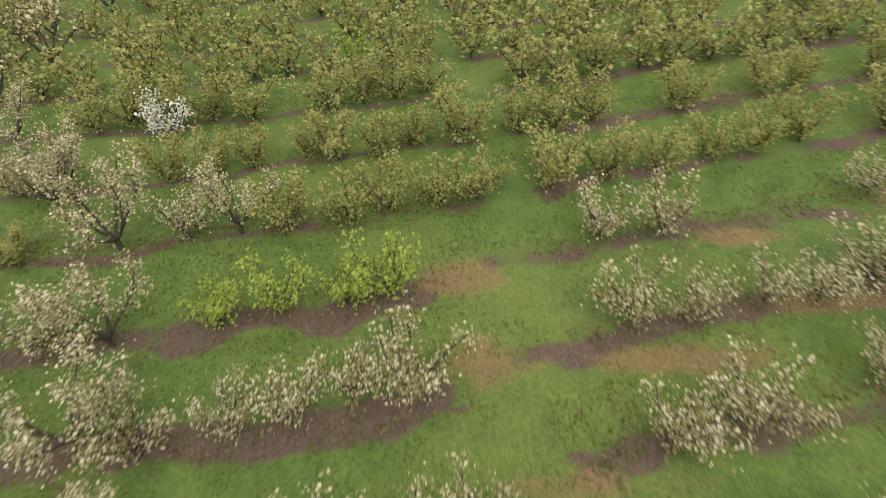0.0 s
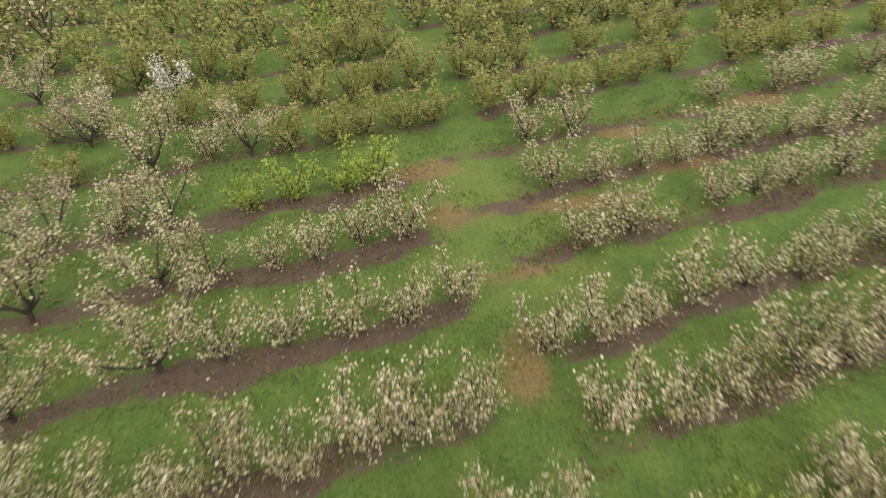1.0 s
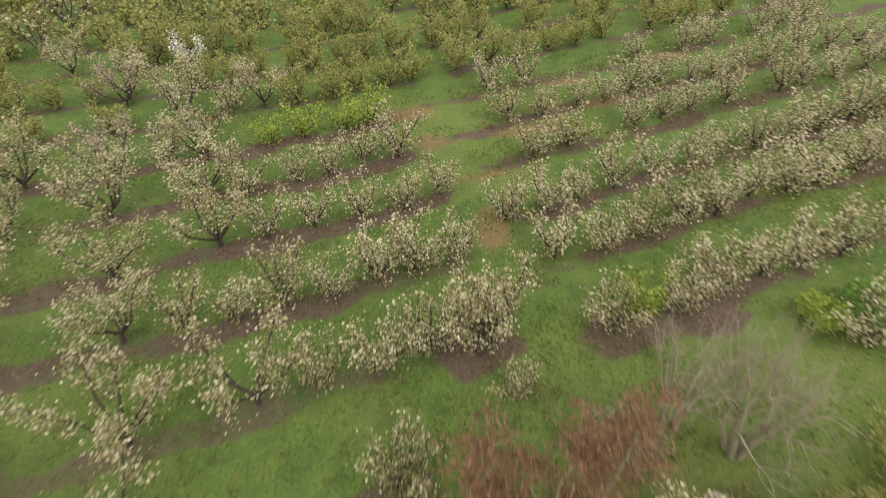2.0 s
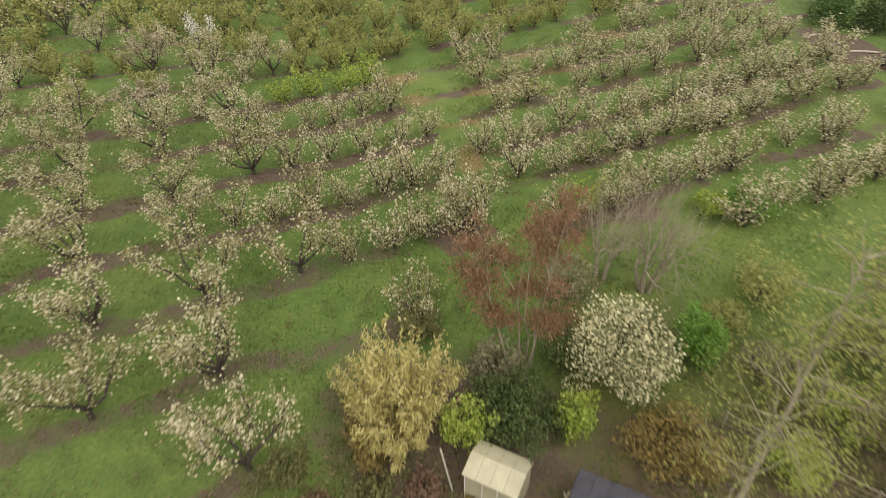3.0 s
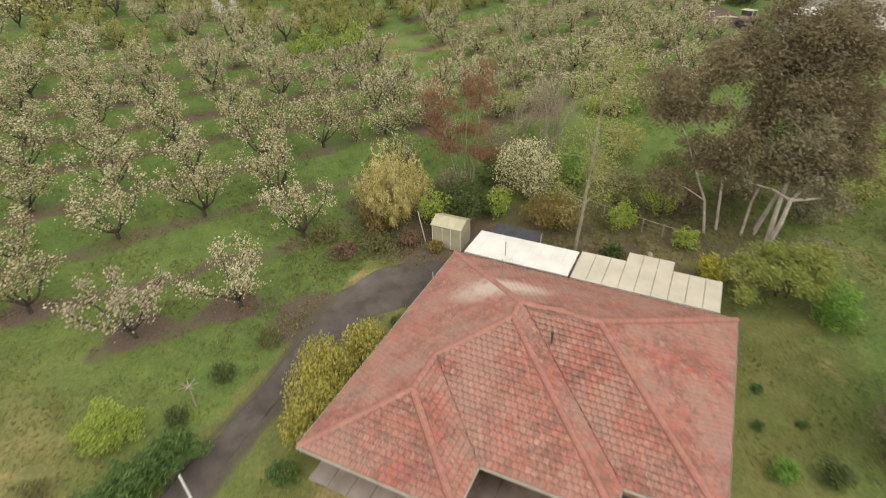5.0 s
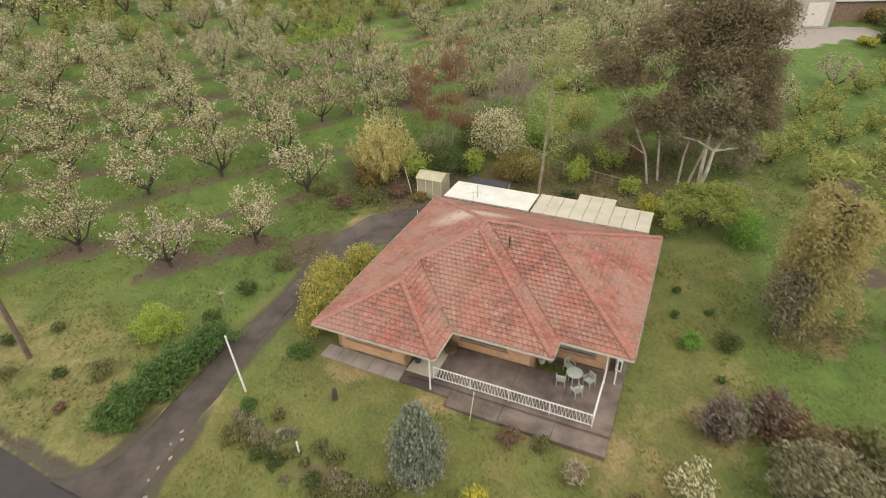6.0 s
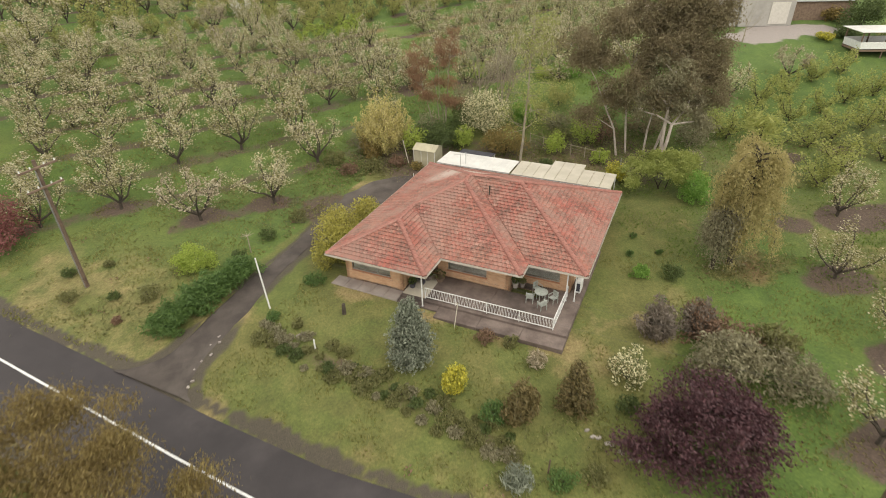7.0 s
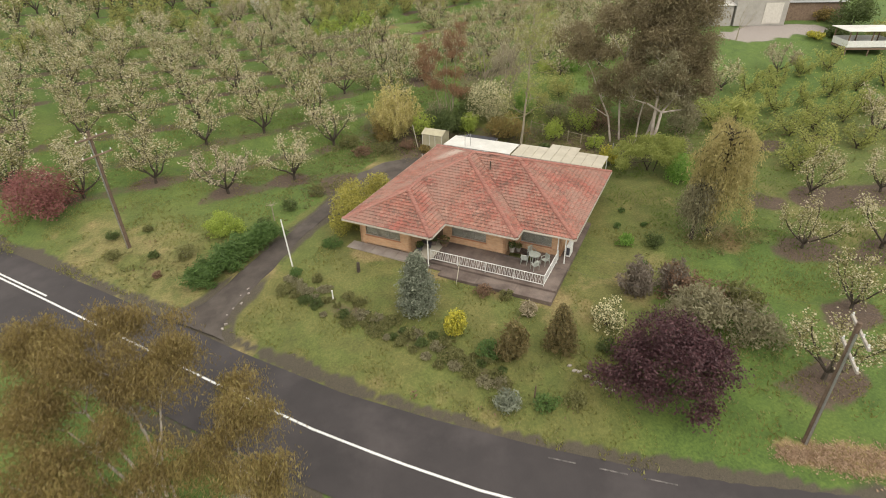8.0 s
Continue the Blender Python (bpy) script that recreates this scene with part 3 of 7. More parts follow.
def shrub(name, x, y, label, category, lumps, mat, count, size, seed, long=1.5, hang=0.0, shell=0.7, stems=5, bark=M_BARK, group=""):
    """A shrub: woody stems from one foot into each lump, and leaves over the lumps."""
    rng = np.random.RandomState(seed)
    t = thing(name, x, y, hz(x, y), label, category, group)
    segs = []
    for i in range(stems):
        l = lumps[i % len(lumps)]
        a = Vector((rng.normal() * 0.08, rng.normal() * 0.08, -0.15))
        b = Vector((l[0] + rng.normal() * l[3] * 0.3, l[1] + rng.normal() * l[4] * 0.3, max(0.15, l[2] + l[5] * 0.2)))
        c = a.lerp(b, 0.5) + Vector((rng.normal() * 0.1, rng.normal() * 0.1, 0.08))
        r = 0.015 + 0.018 * b.z ** 0.8
        segs += [(a, c, r, r * 0.7), (c, b, r * 0.7, r * 0.25)]
    put("woody_stem", mesh("woody_stem", *tubes(segs, 5), bark), t)
    count, size = int(count * 1.5), size * 0.8
    pts = in_lumps(rng, lumps, count, shell * 0.7)
    pts[:, 2] = np.maximum(pts[:, 2], 0.03)
    put("foliage", mesh("foliage", *leaves(rng, pts, size, long, hang), mat), t)
    return t


def dome(rng, w, h, n=7):
    """A loose heap of lumps, w wide and h high."""
    out = [(0, 0, h * 0.5, w * 0.34, w * 0.34, h * 0.46)]
    for i in range(n):
        a, r = 6.28 * i / n + rng.uniform(-0.4, 0.4), w * rng.uniform(0.2, 0.32)
        out.append((r * math.cos(a), r * math.sin(a), h * rng.uniform(0.2, 0.62), w * rng.uniform(0.12, 0.24), w * rng.uniform(0.12, 0.24), h * rng.uniform(0.2, 0.4)))
    for i in range(n):
        a, r = rng.uniform(0, 6.28), w * rng.uniform(0.05, 0.46)
        s = rng.uniform(0.07, 0.15)
        out.append((r * math.cos(a), r * math.sin(a), h * rng.uniform(0.15, 0.95) * (1 - 0.5 * r / w), w * s, w * s, h * s * 1.4))
    return out


def tall_tree(name, x, y, label, segs_tips, crown_mat, bark, count, size, seed, spread=0.5, long=1.8, hang=0.0, crown_label="", clumps=0):
    rng = np.random.RandomState(seed)
    segs, tips = segs_tips
    t = thing(name, x, y, hz(x, y), label, "tree")
    put("trunk", mesh("trunk", *tubes(segs, 7), bark), t)
    if count:
        tp = np.array([tuple(v) for v in tips])
        if clumps:
            tp = tp[tp[:, 2] > 0.42 * tp[:, 2].max()]
            tp = tp[rng.choice(len(tp), clumps, replace=False)]
        pts = tp[rng.randint(len(tp), size=count)] + rng.normal(size=(count, 3)) * spread
        put("crown", mesh("crown", *leaves(rng, pts, size, long, hang), crown_mat), t, crown_label)
    return t


def lump_tree(name, x, y, label, lumps, mat, bark, count, size, seed, sub=12, rs=(0.7, 1.3), stem=0.22, long=2.6, hang=0.5, flat=0.75, per=3, foot=0.12):
    """A tree whose crown is several separate masses (x, y, z, radius), each of smaller clumps on its own limbs."""
    rng = np.random.RandomState(seed)
    t = thing(name, x, y, hz(x, y), label, "tree")
    segs, clumps = [], []
    order = sorted(range(len(lumps)), key=lambda i: math.atan2(lumps[i][1], lumps[i][0]))
    forks = {}
    for g in range(0, len(order), per):
        ids = order[g:g + per]
        mean = Vector([sum(lumps[i][k] for i in ids) / len(ids) for k in range(3)])
        a = Vector((mean.x * foot + rng.normal() * 0.2, mean.y * foot + rng.normal() * 0.2, -0.3))
        b = a.lerp(mean, 0.3) + Vector((rng.normal() * 0.2, rng.normal() * 0.2, mean.z * 0.12))
        c = a.lerp(mean, 0.6) + Vector((rng.normal() * 0.25, rng.normal() * 0.25, mean.z * 0.10))
        segs += [(a, b, stem, stem * 0.8), (b, c, stem * 0.8, stem * 0.6)]
        for i in ids:
            forks[i] = b if lumps[i][2] < mean.z - 2 else c
    for i, (lx, ly, lz, lr) in enumerate(lumps):
        a = forks[i]
        c = Vector((lx, ly, lz - lr * 0.4))
        m = a.lerp(c, 0.5) + Vector((rng.normal() * 0.25, rng.normal() * 0.25, 0.2))
        r = stem * 0.75
        segs += [(a, m, r * 0.7, r * 0.5), (m, c, r * 0.5, r * 0.3)]
        for k in range(max(3, int(sub * (lr / 2.5) ** 2))):
            d = Vector(rng.normal(size=3)).normalized()
            p = Vector((lx, ly, lz)) + Vector((d.x, d.y, d.z * flat)) * lr * rng.uniform(0.45, 1.0)
            q = c.lerp(p, 0.55) + Vector(rng.normal(size=3)) * 0.15
            segs += [(c, q, r * 0.26, r * 0.15), (q, p, r * 0.15, 0.012)]
            clumps.append((*p, rng.uniform(*rs)))
    put("trunk", mesh("trunk", *tubes(segs, 6), bark), t)
    C = np.array(clumps)
    w = C[:, 3] ** 2
    k = rng.choice(len(C), count, p=w / w.sum())
    o = rng.normal(size=(count, 3)) * 0.5
    o[:, 2] *= 0.7
    o[:, 2] -= hang * 0.4 * (o[:, 0] ** 2 + o[:, 1] ** 2)
    put("crown", mesh("crown", *leaves(rng, C[k, :3] + o * C[k, 3:4], size, long, hang), mat), t)
    return t


def spray_bush(name, x, y, label, h, w, shoots, mat, count, size, seed):
    """A broad shrub of long arching shoots from one foot, leaves all along them."""
    rng = np.random.RandomState(seed)
    t = thing(name, x, y, hz(x, y), label, "shrub")
    segs, pts = [], []
    for i in range(shoots):
        a, f = rng.uniform(0, 6.28), math.sqrt(rng.rand())
        r = w / 2 * f * (0.82 + 0.18 * math.sin(3 * a + seed))
        top = h * (1 - 0.55 * f * f) * rng.uniform(0.6, 1.08)
        p = Vector((0.2 * r * math.cos(a), 0.2 * r * math.sin(a), -0.1))
        q = Vector((0.7 * r * math.cos(a + 0.1), 0.7 * r * math.sin(a + 0.1), 0.5 * top))
        e = Vector((r * math.cos(a), r * math.sin(a), top)) + Vector(rng.normal(size=3)) * 0.15
        segs += [(p, q, 0.03, 0.016), (q, e, 0.016, 0.005)]
        for g in rng.uniform(0.15, 1.0, count // shoots):
            pts.append((p.lerp(q, 2 * g) if g < 0.5 else q.lerp(e, 2 * g - 1)) + Vector(rng.normal(size=3)) * (0.27 - 0.18 * g))
    put("woody_stem", mesh("woody_stem", *tubes(segs, 4), M_TWIG), t)
    pts = np.array([tuple(v) for v in pts])
    pts[:, 2] = np.maximum(pts[:, 2], 0.05)
    put("foliage", mesh("foliage", *leaves(rng, pts, size, 3.2, -0.45), mat), t)
    return t


# ---- ground ----
def ground():
    def axis(lo, hi, step):
        inner = list(np.arange(lo, hi + 0.01, step))
        out, d, a = [], step, hi
        while a < 1400:
            d *= 1.35
            a += d
            out.append(a)
        left, d, a = [], step, lo
        while a > -1400:
            d *= 1.35
            a -= d
            left.append(a)
        return np.array(left[::-1] + inner + out)

    xs, ys = axis(-62, 72, 0.5), axis(-84, 72, 0.5)
    X, Y = np.meshgrid(xs, ys)
    nx, ny = len(xs), len(ys)
    X, Y = X.ravel(), Y.ravel()
    U, V = local(X, Y)
    off = np.abs(V - np.interp(U, *ROAD_MID))
    Z = height(X, Y)
    Z = Z + (fbm(X, Y, 1.6, 5) - 0.5) * 0.10 * smooth(off, 4.0, 6.0)
    # sunk a little where road, drive and house stand on it
    Z = Z - 0.10 * (1 - smooth(off, 3.3, 4.0))
    Z = Z - 0.25 * (smooth(U, 0.3, 0.9) * (1 - smooth(U, 16.2, 16.8)) * smooth(V, 1.0, 1.6) * (1 - smooth(V, 16.6, 17.2)))
    me = bpy.data.meshes.new("ground")
    i = np.arange(nx - 1)[None, :] + nx * np.arange(ny - 1)[:, None]
    F = np.stack([i, i + 1, i + nx + 1, i + nx], -1).reshape(-1, 4)
    me.from_pydata(np.stack([X, Y, Z], 1).tolist(), [], F.tolist())
    C = Y - X * ROWTAN
    n0, n1, n2 = fbm(X, Y, 1.2, 10), fbm(X, Y, 3.0, 11), fbm(X, Y, 9.0, 12)
    lx = lane_x(Y) + (fbm(X, Y, 1.3, 19) - 0.5) * 2.0
    soil = np.zeros(len(X))
    left_end = np.interp(C, [-30, -22, -16, -11, -5, 1.2], [-17, -17, -13, -4, 0.5, 50])
    for c in LEFT_ROWS:
        ok = (X < np.minimum(lx - 1.0, left_end)) & (X > (-29 if c < -20 else -42 if c < -14 else -70))
        near = c > -3
        wdt = (np.where(X < -16, 0.8, 0.85) if c < 24 else 0.45) if near else 0.9
        amt = (np.where(X < -16, 0.72, 1.0) if c < 24 else 0.8) if near else 0.62
        soil = np.maximum(soil, amt * ok * (1 - smooth(np.abs(C - c + 0.35 + (n1 - 0.5) * 2.2) - wdt, -0.3, 0.5)) * np.where(n2 > 0.3, 1, 0.6))
    right_start = np.interp(C, [-12, -7, -1.9, 3, 8], [12, 4.0, 2.4, 0.6, -9])
    right_end = np.interp(C, [-12, -7, -1.9, 3, 30], [38, 40, 42, 43, 60])
    for c in RIGHT_ROWS:
        ok = (X > np.maximum(lx + 1.2, right_start)) & (X < right_end)
        soil = np.maximum(soil, ok * (1 - smooth(np.abs(C - c + 0.3 + (n1 - 0.5) * 2.2) - 0.7, -0.4, 0.6)) * np.clip(0.35 + 1.6 * (n2 + 0.6 * (n0 - 0.5) - 0.2), 0.4, 1))
    # bare earth in the yard and garden behind the house
    gu = smooth(U, -4, 1) * (1 - smooth(U, 18, 24)) * smooth(V, 17, 19) * (1 - smooth(V, 32, 40))
    soil = np.maximum(soil, gu * 0.62 * smooth(n2 + 0.3 * n1, 0.36, 0.66))
    soil = np.maximum(soil, 0.75 * (1 - smooth(np.hypot((U + 5) * 0.8, V - 22.5) + (n1 - 0.5) * 3, 3.5, 8.5)))
    soil = np.maximum(soil, 0.8 * (1 - smooth(np.hypot(U + 7, V - 10), 1.5, 4.5)) * (U < -5))
    for bx, by, br in ((-26.1, -27.4, 2.4), (-19.8, -26.8, 2.2), (-33.8, -23.6, 2.0), (19.7, -50.9, 3.1), (17.3, -58.1, 2.8), (10, -63.0, 2.9), (25.4, -52.8, 3.0), (26, -44.8, 3.0), (32.4, -46, 2.8), (29, -45.4, 2.4), (22, -44.4, 2.2), (30, -34, 2.2), (36, -34.6, 2.0), (5.4, -7.2, 2.5), (-1.4, -6.9, 2.2), (10.5, -7.0, 1.8)):
        soil = np.maximum(soil, 1.0 - smooth(np.hypot((X - bx) * 0.8, (Y - by) * 1.2) + (n1 - 0.5) * 2.8, br * 0.45, br * 1.05))
    soil = np.maximum(soil, 1 - smooth(np.hypot((X - 44.5) / 3.5, (Y - 14) / 7.5) + (n1 - 0.5) * 0.8, 0.6, 1.1))
    # flower bed along the road fence
    bedv = np.interp(U, [-1.5, 4, 10, 17.5], [-6.0, -6.7, -7.4, -8.2])
    soil = np.maximum(soil, 0.5 * smooth(U, -2, -1) * (1 - smooth(U, 15, 18)) * (1 - smooth(np.abs(V - bedv) + (n1 - 0.5), 0.5, 1.3)))
    lawn = smooth(V, -16, -13) * (1 - smooth(V, 21, 27)) * smooth(U, -30, -24) * (1 - smooth(U, 21, 27))
    lawn = np.maximum(lawn, 0.8 * gu)
    lawn = np.maximum(lawn, 0.6 * smooth(X, 16, 24) * smooth(Y, -62, -52) * (1 - smooth(Y, -32, -24)))
    lawn = lawn * (0.75 + 0.5 * (n2 - 0.5)) * np.where(U < -7, 0.15 + 0.5 * (1 - smooth(V, -5, 2)), 1)
    dry = 0.22 * (1 - smooth(np.abs(V + 10.6 + (n1 - 0.5) * 1.5), 0.4, 1.6)) * smooth(np.abs(U + 4.8), 2, 3)
    dry = np.maximum(dry, 0.9 * smooth(X, 3.6, 4.8) * (1 - smooth(X, 13, 15)) * (1 - smooth(np.abs(Y + 66.5 + 0.42 * (X - 4.3)) + (n0 - 0.5), 0.5, 1.1)))
    dry = np.maximum(dry, 0.38 * (1 - smooth(np.hypot((X + 29) / 1.6, Y + 41), 1.5, 5.5)))
    dry = np.maximum(dry, 0.8 * lawn * smooth(n2 + 0.6 * (n1 - 0.5) + 0.3 * (n0 - 0.5), 0.46, 0.72))
    rust = np.zeros(len(X))
    for bx, by, ax, ay in ((-1.5, 13.9, 1.5, 1.6), (1.6, 8.5, 3.2, 0.9), (21.5, 24.4, 3.4, 1.0), (1.2, 2.8, 1.3, 2.2), (-3.0, 19.2, 2.0, 1.2), (14.5, 16.9, 3, 0.8), (14.0, -48, 4.2, 1.9), (12, 21.5, 3, 0.8), (5, 13.8, 5, 0.8)):
        rust = np.maximum(rust, 1 - smooth(np.hypot((X - bx) / ax, (Y - by) / ay) + (n1 - 0.5) * 1.8, 0.3, 1.5))
    grit = 0.85 * (1 - smooth(np.abs(off - 3.6) + (n1 - 0.5) * 0.9 + (n0 - 0.5) * 0.9, 0.35, 1.0)) * (np.abs(U) < 200)
    gravel = 1 - smooth(np.hypot((X - 55) / 9, (Y + 4.0) / 4.2) + (n1 - 0.5) * 1.1, 0.65, 1.15)
    gravel = np.maximum(gravel, 0.85 * smooth(U, 4, 9) * (1 - smooth(U, 20, 30)) * (1 - smooth(np.abs(V + 21.2) + (n1 - 0.5) * 1.5, 1.2, 2.2)))
    rim = [-12.15, -11.6, -10.4, -9.0, -5.5, -1.5, 3, 8.5, 12]
    edge = np.minimum(np.abs(U - np.interp(V, rim, [-8.6, -7.6, -6.6, -6.15, -6.15, -6.1, -6.0, -6.6, -7.0])), np.abs(U - np.interp(V, rim, [-1.8, -2.5, -3.0, -3.4, -3.45, -4.1, -4.35, -4.3, -3.0]))) + (n1 - 0.5) * 1.2
    grit = np.maximum(grit, 0.75 * (1 - smooth(edge, 0.1, 0.7)) * (V > -11) * (V < 12))
    for n, a in (("soil", soil), ("lawn", np.clip(lawn, 0, 1)), ("dry", dry), ("rust", rust), ("grit", np.clip(grit, 0, 1)), ("gravel", gravel)):
        me.attributes.new(n, "FLOAT", "POINT").data.foreach_set("value", np.asarray(a, np.float32))
    me.materials.append(M_GROUND)
    me.polygons.foreach_set("use_smooth", np.ones(len(F), bool))
    return tagged(new("ground", me), "grassy hillside with bare soil strips and mown lawn", "ground", kind="structure")


ground()


def draped(name, edges, lift, mat, label, category, step=0.6, across=8):
    """A strip laid over the land; edges: rows of (u, v of one side, v of the other) in the house's axes."""
    e = np.array(edges, float)
    us = np.arange(e[0, 0], e[-1, 0] + 0.01, step)
    a, b = np.interp(us, e[:, 0], e[:, 1]), np.interp(us, e[:, 0], e[:, 2])
    verts, faces = [], []
    for u, v0, v1 in zip(us, a, b):
        for k in range(across + 1):
            v = v0 + (v1 - v0) * k / across
            x, y = world_xy(u, v)
            crown = 0.05 * math.sin(math.pi * k / across) if across > 4 else 0
            verts.append((x, y, hz(x, y) + lift + crown - (0.06 if k in (0, across) and across > 4 else 0)))
    n = across + 1
    for i in range(len(us) - 1):
        for k in range(across):
            faces.append((i * n + k, (i + 1) * n + k, (i + 1) * n + k + 1, i * n + k + 1))
    me = mesh(name, verts, faces, mat)
    return tagged(new(name, me), label, category, kind="structure")


ROAD = [(-300, -6, -12.6), (-60, -8.0, -14.6), (-28.6, -10.9, -17.3), (-16, -11.6, -17.9), (0, -12.5, -18.5), (8, -12.7, -18.8), (14, -12.2, -18.7), (20, -11.5, -18.4), (26, -10.5, -17.6), (30, -9.5, -16.8), (40, -6.5, -14.0), (70, 1.8, -5.8), (200, 33, 25)]
road = draped("road", ROAD, 0.0, M_ASPHALT, "dark grey two-lane country road with worn asphalt", "road")
LINE = [(-60, -10.9), (-24.3, -13.75), (-17.4, -14.2), (-10, -14.75), (-5, -15.05), (1.3, -15.45), (8, -15.75), (13.3, -15.65), (18, -15.35), (24, -14.5), (30, -13.2), (40, -10.3), (70, -2)]
for nm, off, lo, hi in (("line", 0.0, -60, 70), ("second", 0.32, -60, -17.5)):
    us = np.arange(lo, hi, 2.0)
    rows = [(u, np.interp(u, [l[0] for l in LINE], [l[1] for l in LINE]) + off + 0.07, np.interp(u, [l[0] for l in LINE], [l[1] for l in LINE]) + off - 0.07) for u in us]
    draped("centre_line", rows, 0.075, M_LINE, "solid white painted road line", "road marking", 1.0, 1)
# worn edge dashes at the bend
for u0 in (20.6, 23.2, 25.6):
    draped("edge_mark", [(u0, -12.1 + (u0 - 20) * 0.17, -12.17 + (u0 - 20) * 0.17), (u0 + 1.4, -11.86 + (u0 - 20) * 0.17, -11.93 + (u0 - 20) * 0.17)], 0.03, M_WORNLINE, "faded white edge mark on the road", "road marking", 0.7, 1)


def drive():
    """Bitumen drive from the road mouth up the side of the house to the yard."""
    sv = [-12.15, -11.6, -10.4, -9.0, -5.5, -1.5, 3, 8.5, 12, 14.5, 16.5, 18.0, 19.0]
    sl = [-8.6, -7.6, -6.6, -6.15, -6.15, -6.1, -6.0, -6.6, -7.0, -7.1, -6.0, -4.2, -2.0]
    sr = [-1.8, -2.5, -3.0, -3.4, -3.45, -4.1, -4.35, -4.3, -3.0, -0.6, 0.2, 0.2, 0.2]
    vs = np.arange(-12.15, 19.01, 0.5)
    verts, faces = [], []
    rng = np.random.RandomState(4)
    for v in vs:
        a = np.interp(v, sv, sl) + 0.35 * (float(fbm(v * 1.0, 3.0, 1.6, 8)) - 0.5) + 0.9 * (v > 12) * (float(fbm(v, 9.0, 1.2, 9)) - 0.5)
        b = np.interp(v, sv, sr) + 0.35 * (float(fbm(v * 1.0, 30.0, 1.6, 8)) - 0.5)
        for k in range(9):
            u = a + (b - a) * k / 8
            x, y = world_xy(u, v)
            verts.append((x, y, hz(x, y) + (0.075 if 0 < k < 8 else -0.10)))
    for i in range(len(vs) - 1):
        for k in range(8):
            faces.append((i * 9 + k, i * 9 + k + 1, (i + 1) * 9 + k + 1, (i + 1) * 9 + k))
    tagged(new("driveway", mesh("driveway", verts, faces, M_DRIVE)), "old dark bitumen driveway with crumbling edges", "driveway", kind="structure")


drive()


# ---- house ----
EAVE, FLOOR, PITCH = 3.81, 1.22, 0.41
A1, B1, A2, B2, W, D = 7.8, 2.5, 13.65, 4.0, 17.65, 17.45
FACES = {"left": (0, 1, 0.0), "back": (1, -1, D), "front_1": (1, 1, 0.0), "front_2": (1, 1, B1), "front_3": (1, 1, B2),
         "side_1": (0, -1, A1), "side_2": (0, -1, A2), "side_3": (0, -1, W)}   # axis, way, place of the eave
RECTS = [("left", "side_1", "front_1", "back", 0, A1, 0, D), ("left", "side_2", "front_2", "back", 0, A2, B1, D), ("left", "side_3", "front_3", "back", 0, W, B2, D)]


def roof_owner(u, v):
    """Which slope covers the point, and its distance from that slope's eave."""
    best = (None, -9.0)
    for l, s, f, k, u0, u1, v0, v1 in RECTS:
        d, name = min((u - u0, l), (u1 - u, s), (v - v0, f), (v1 - v, k))
        if d > best[1] + 1e-6:
            best = (name, d)
    return best


def roof_uv(face, s, d):
    axis, way, at = FACES[face]
    return (at + way * d, s) if axis == 0 else (s, at + way * d)


def roof_span(face, d):
    hi = D if FACES[face][0] == 0 else W
    own = [s for s in np.arange(0, hi + 0.01, 0.05) if roof_owner(*roof_uv(face, s, d))[0] == face]
    return (own[0] - 0.02, own[-1] + 0.02) if own else None


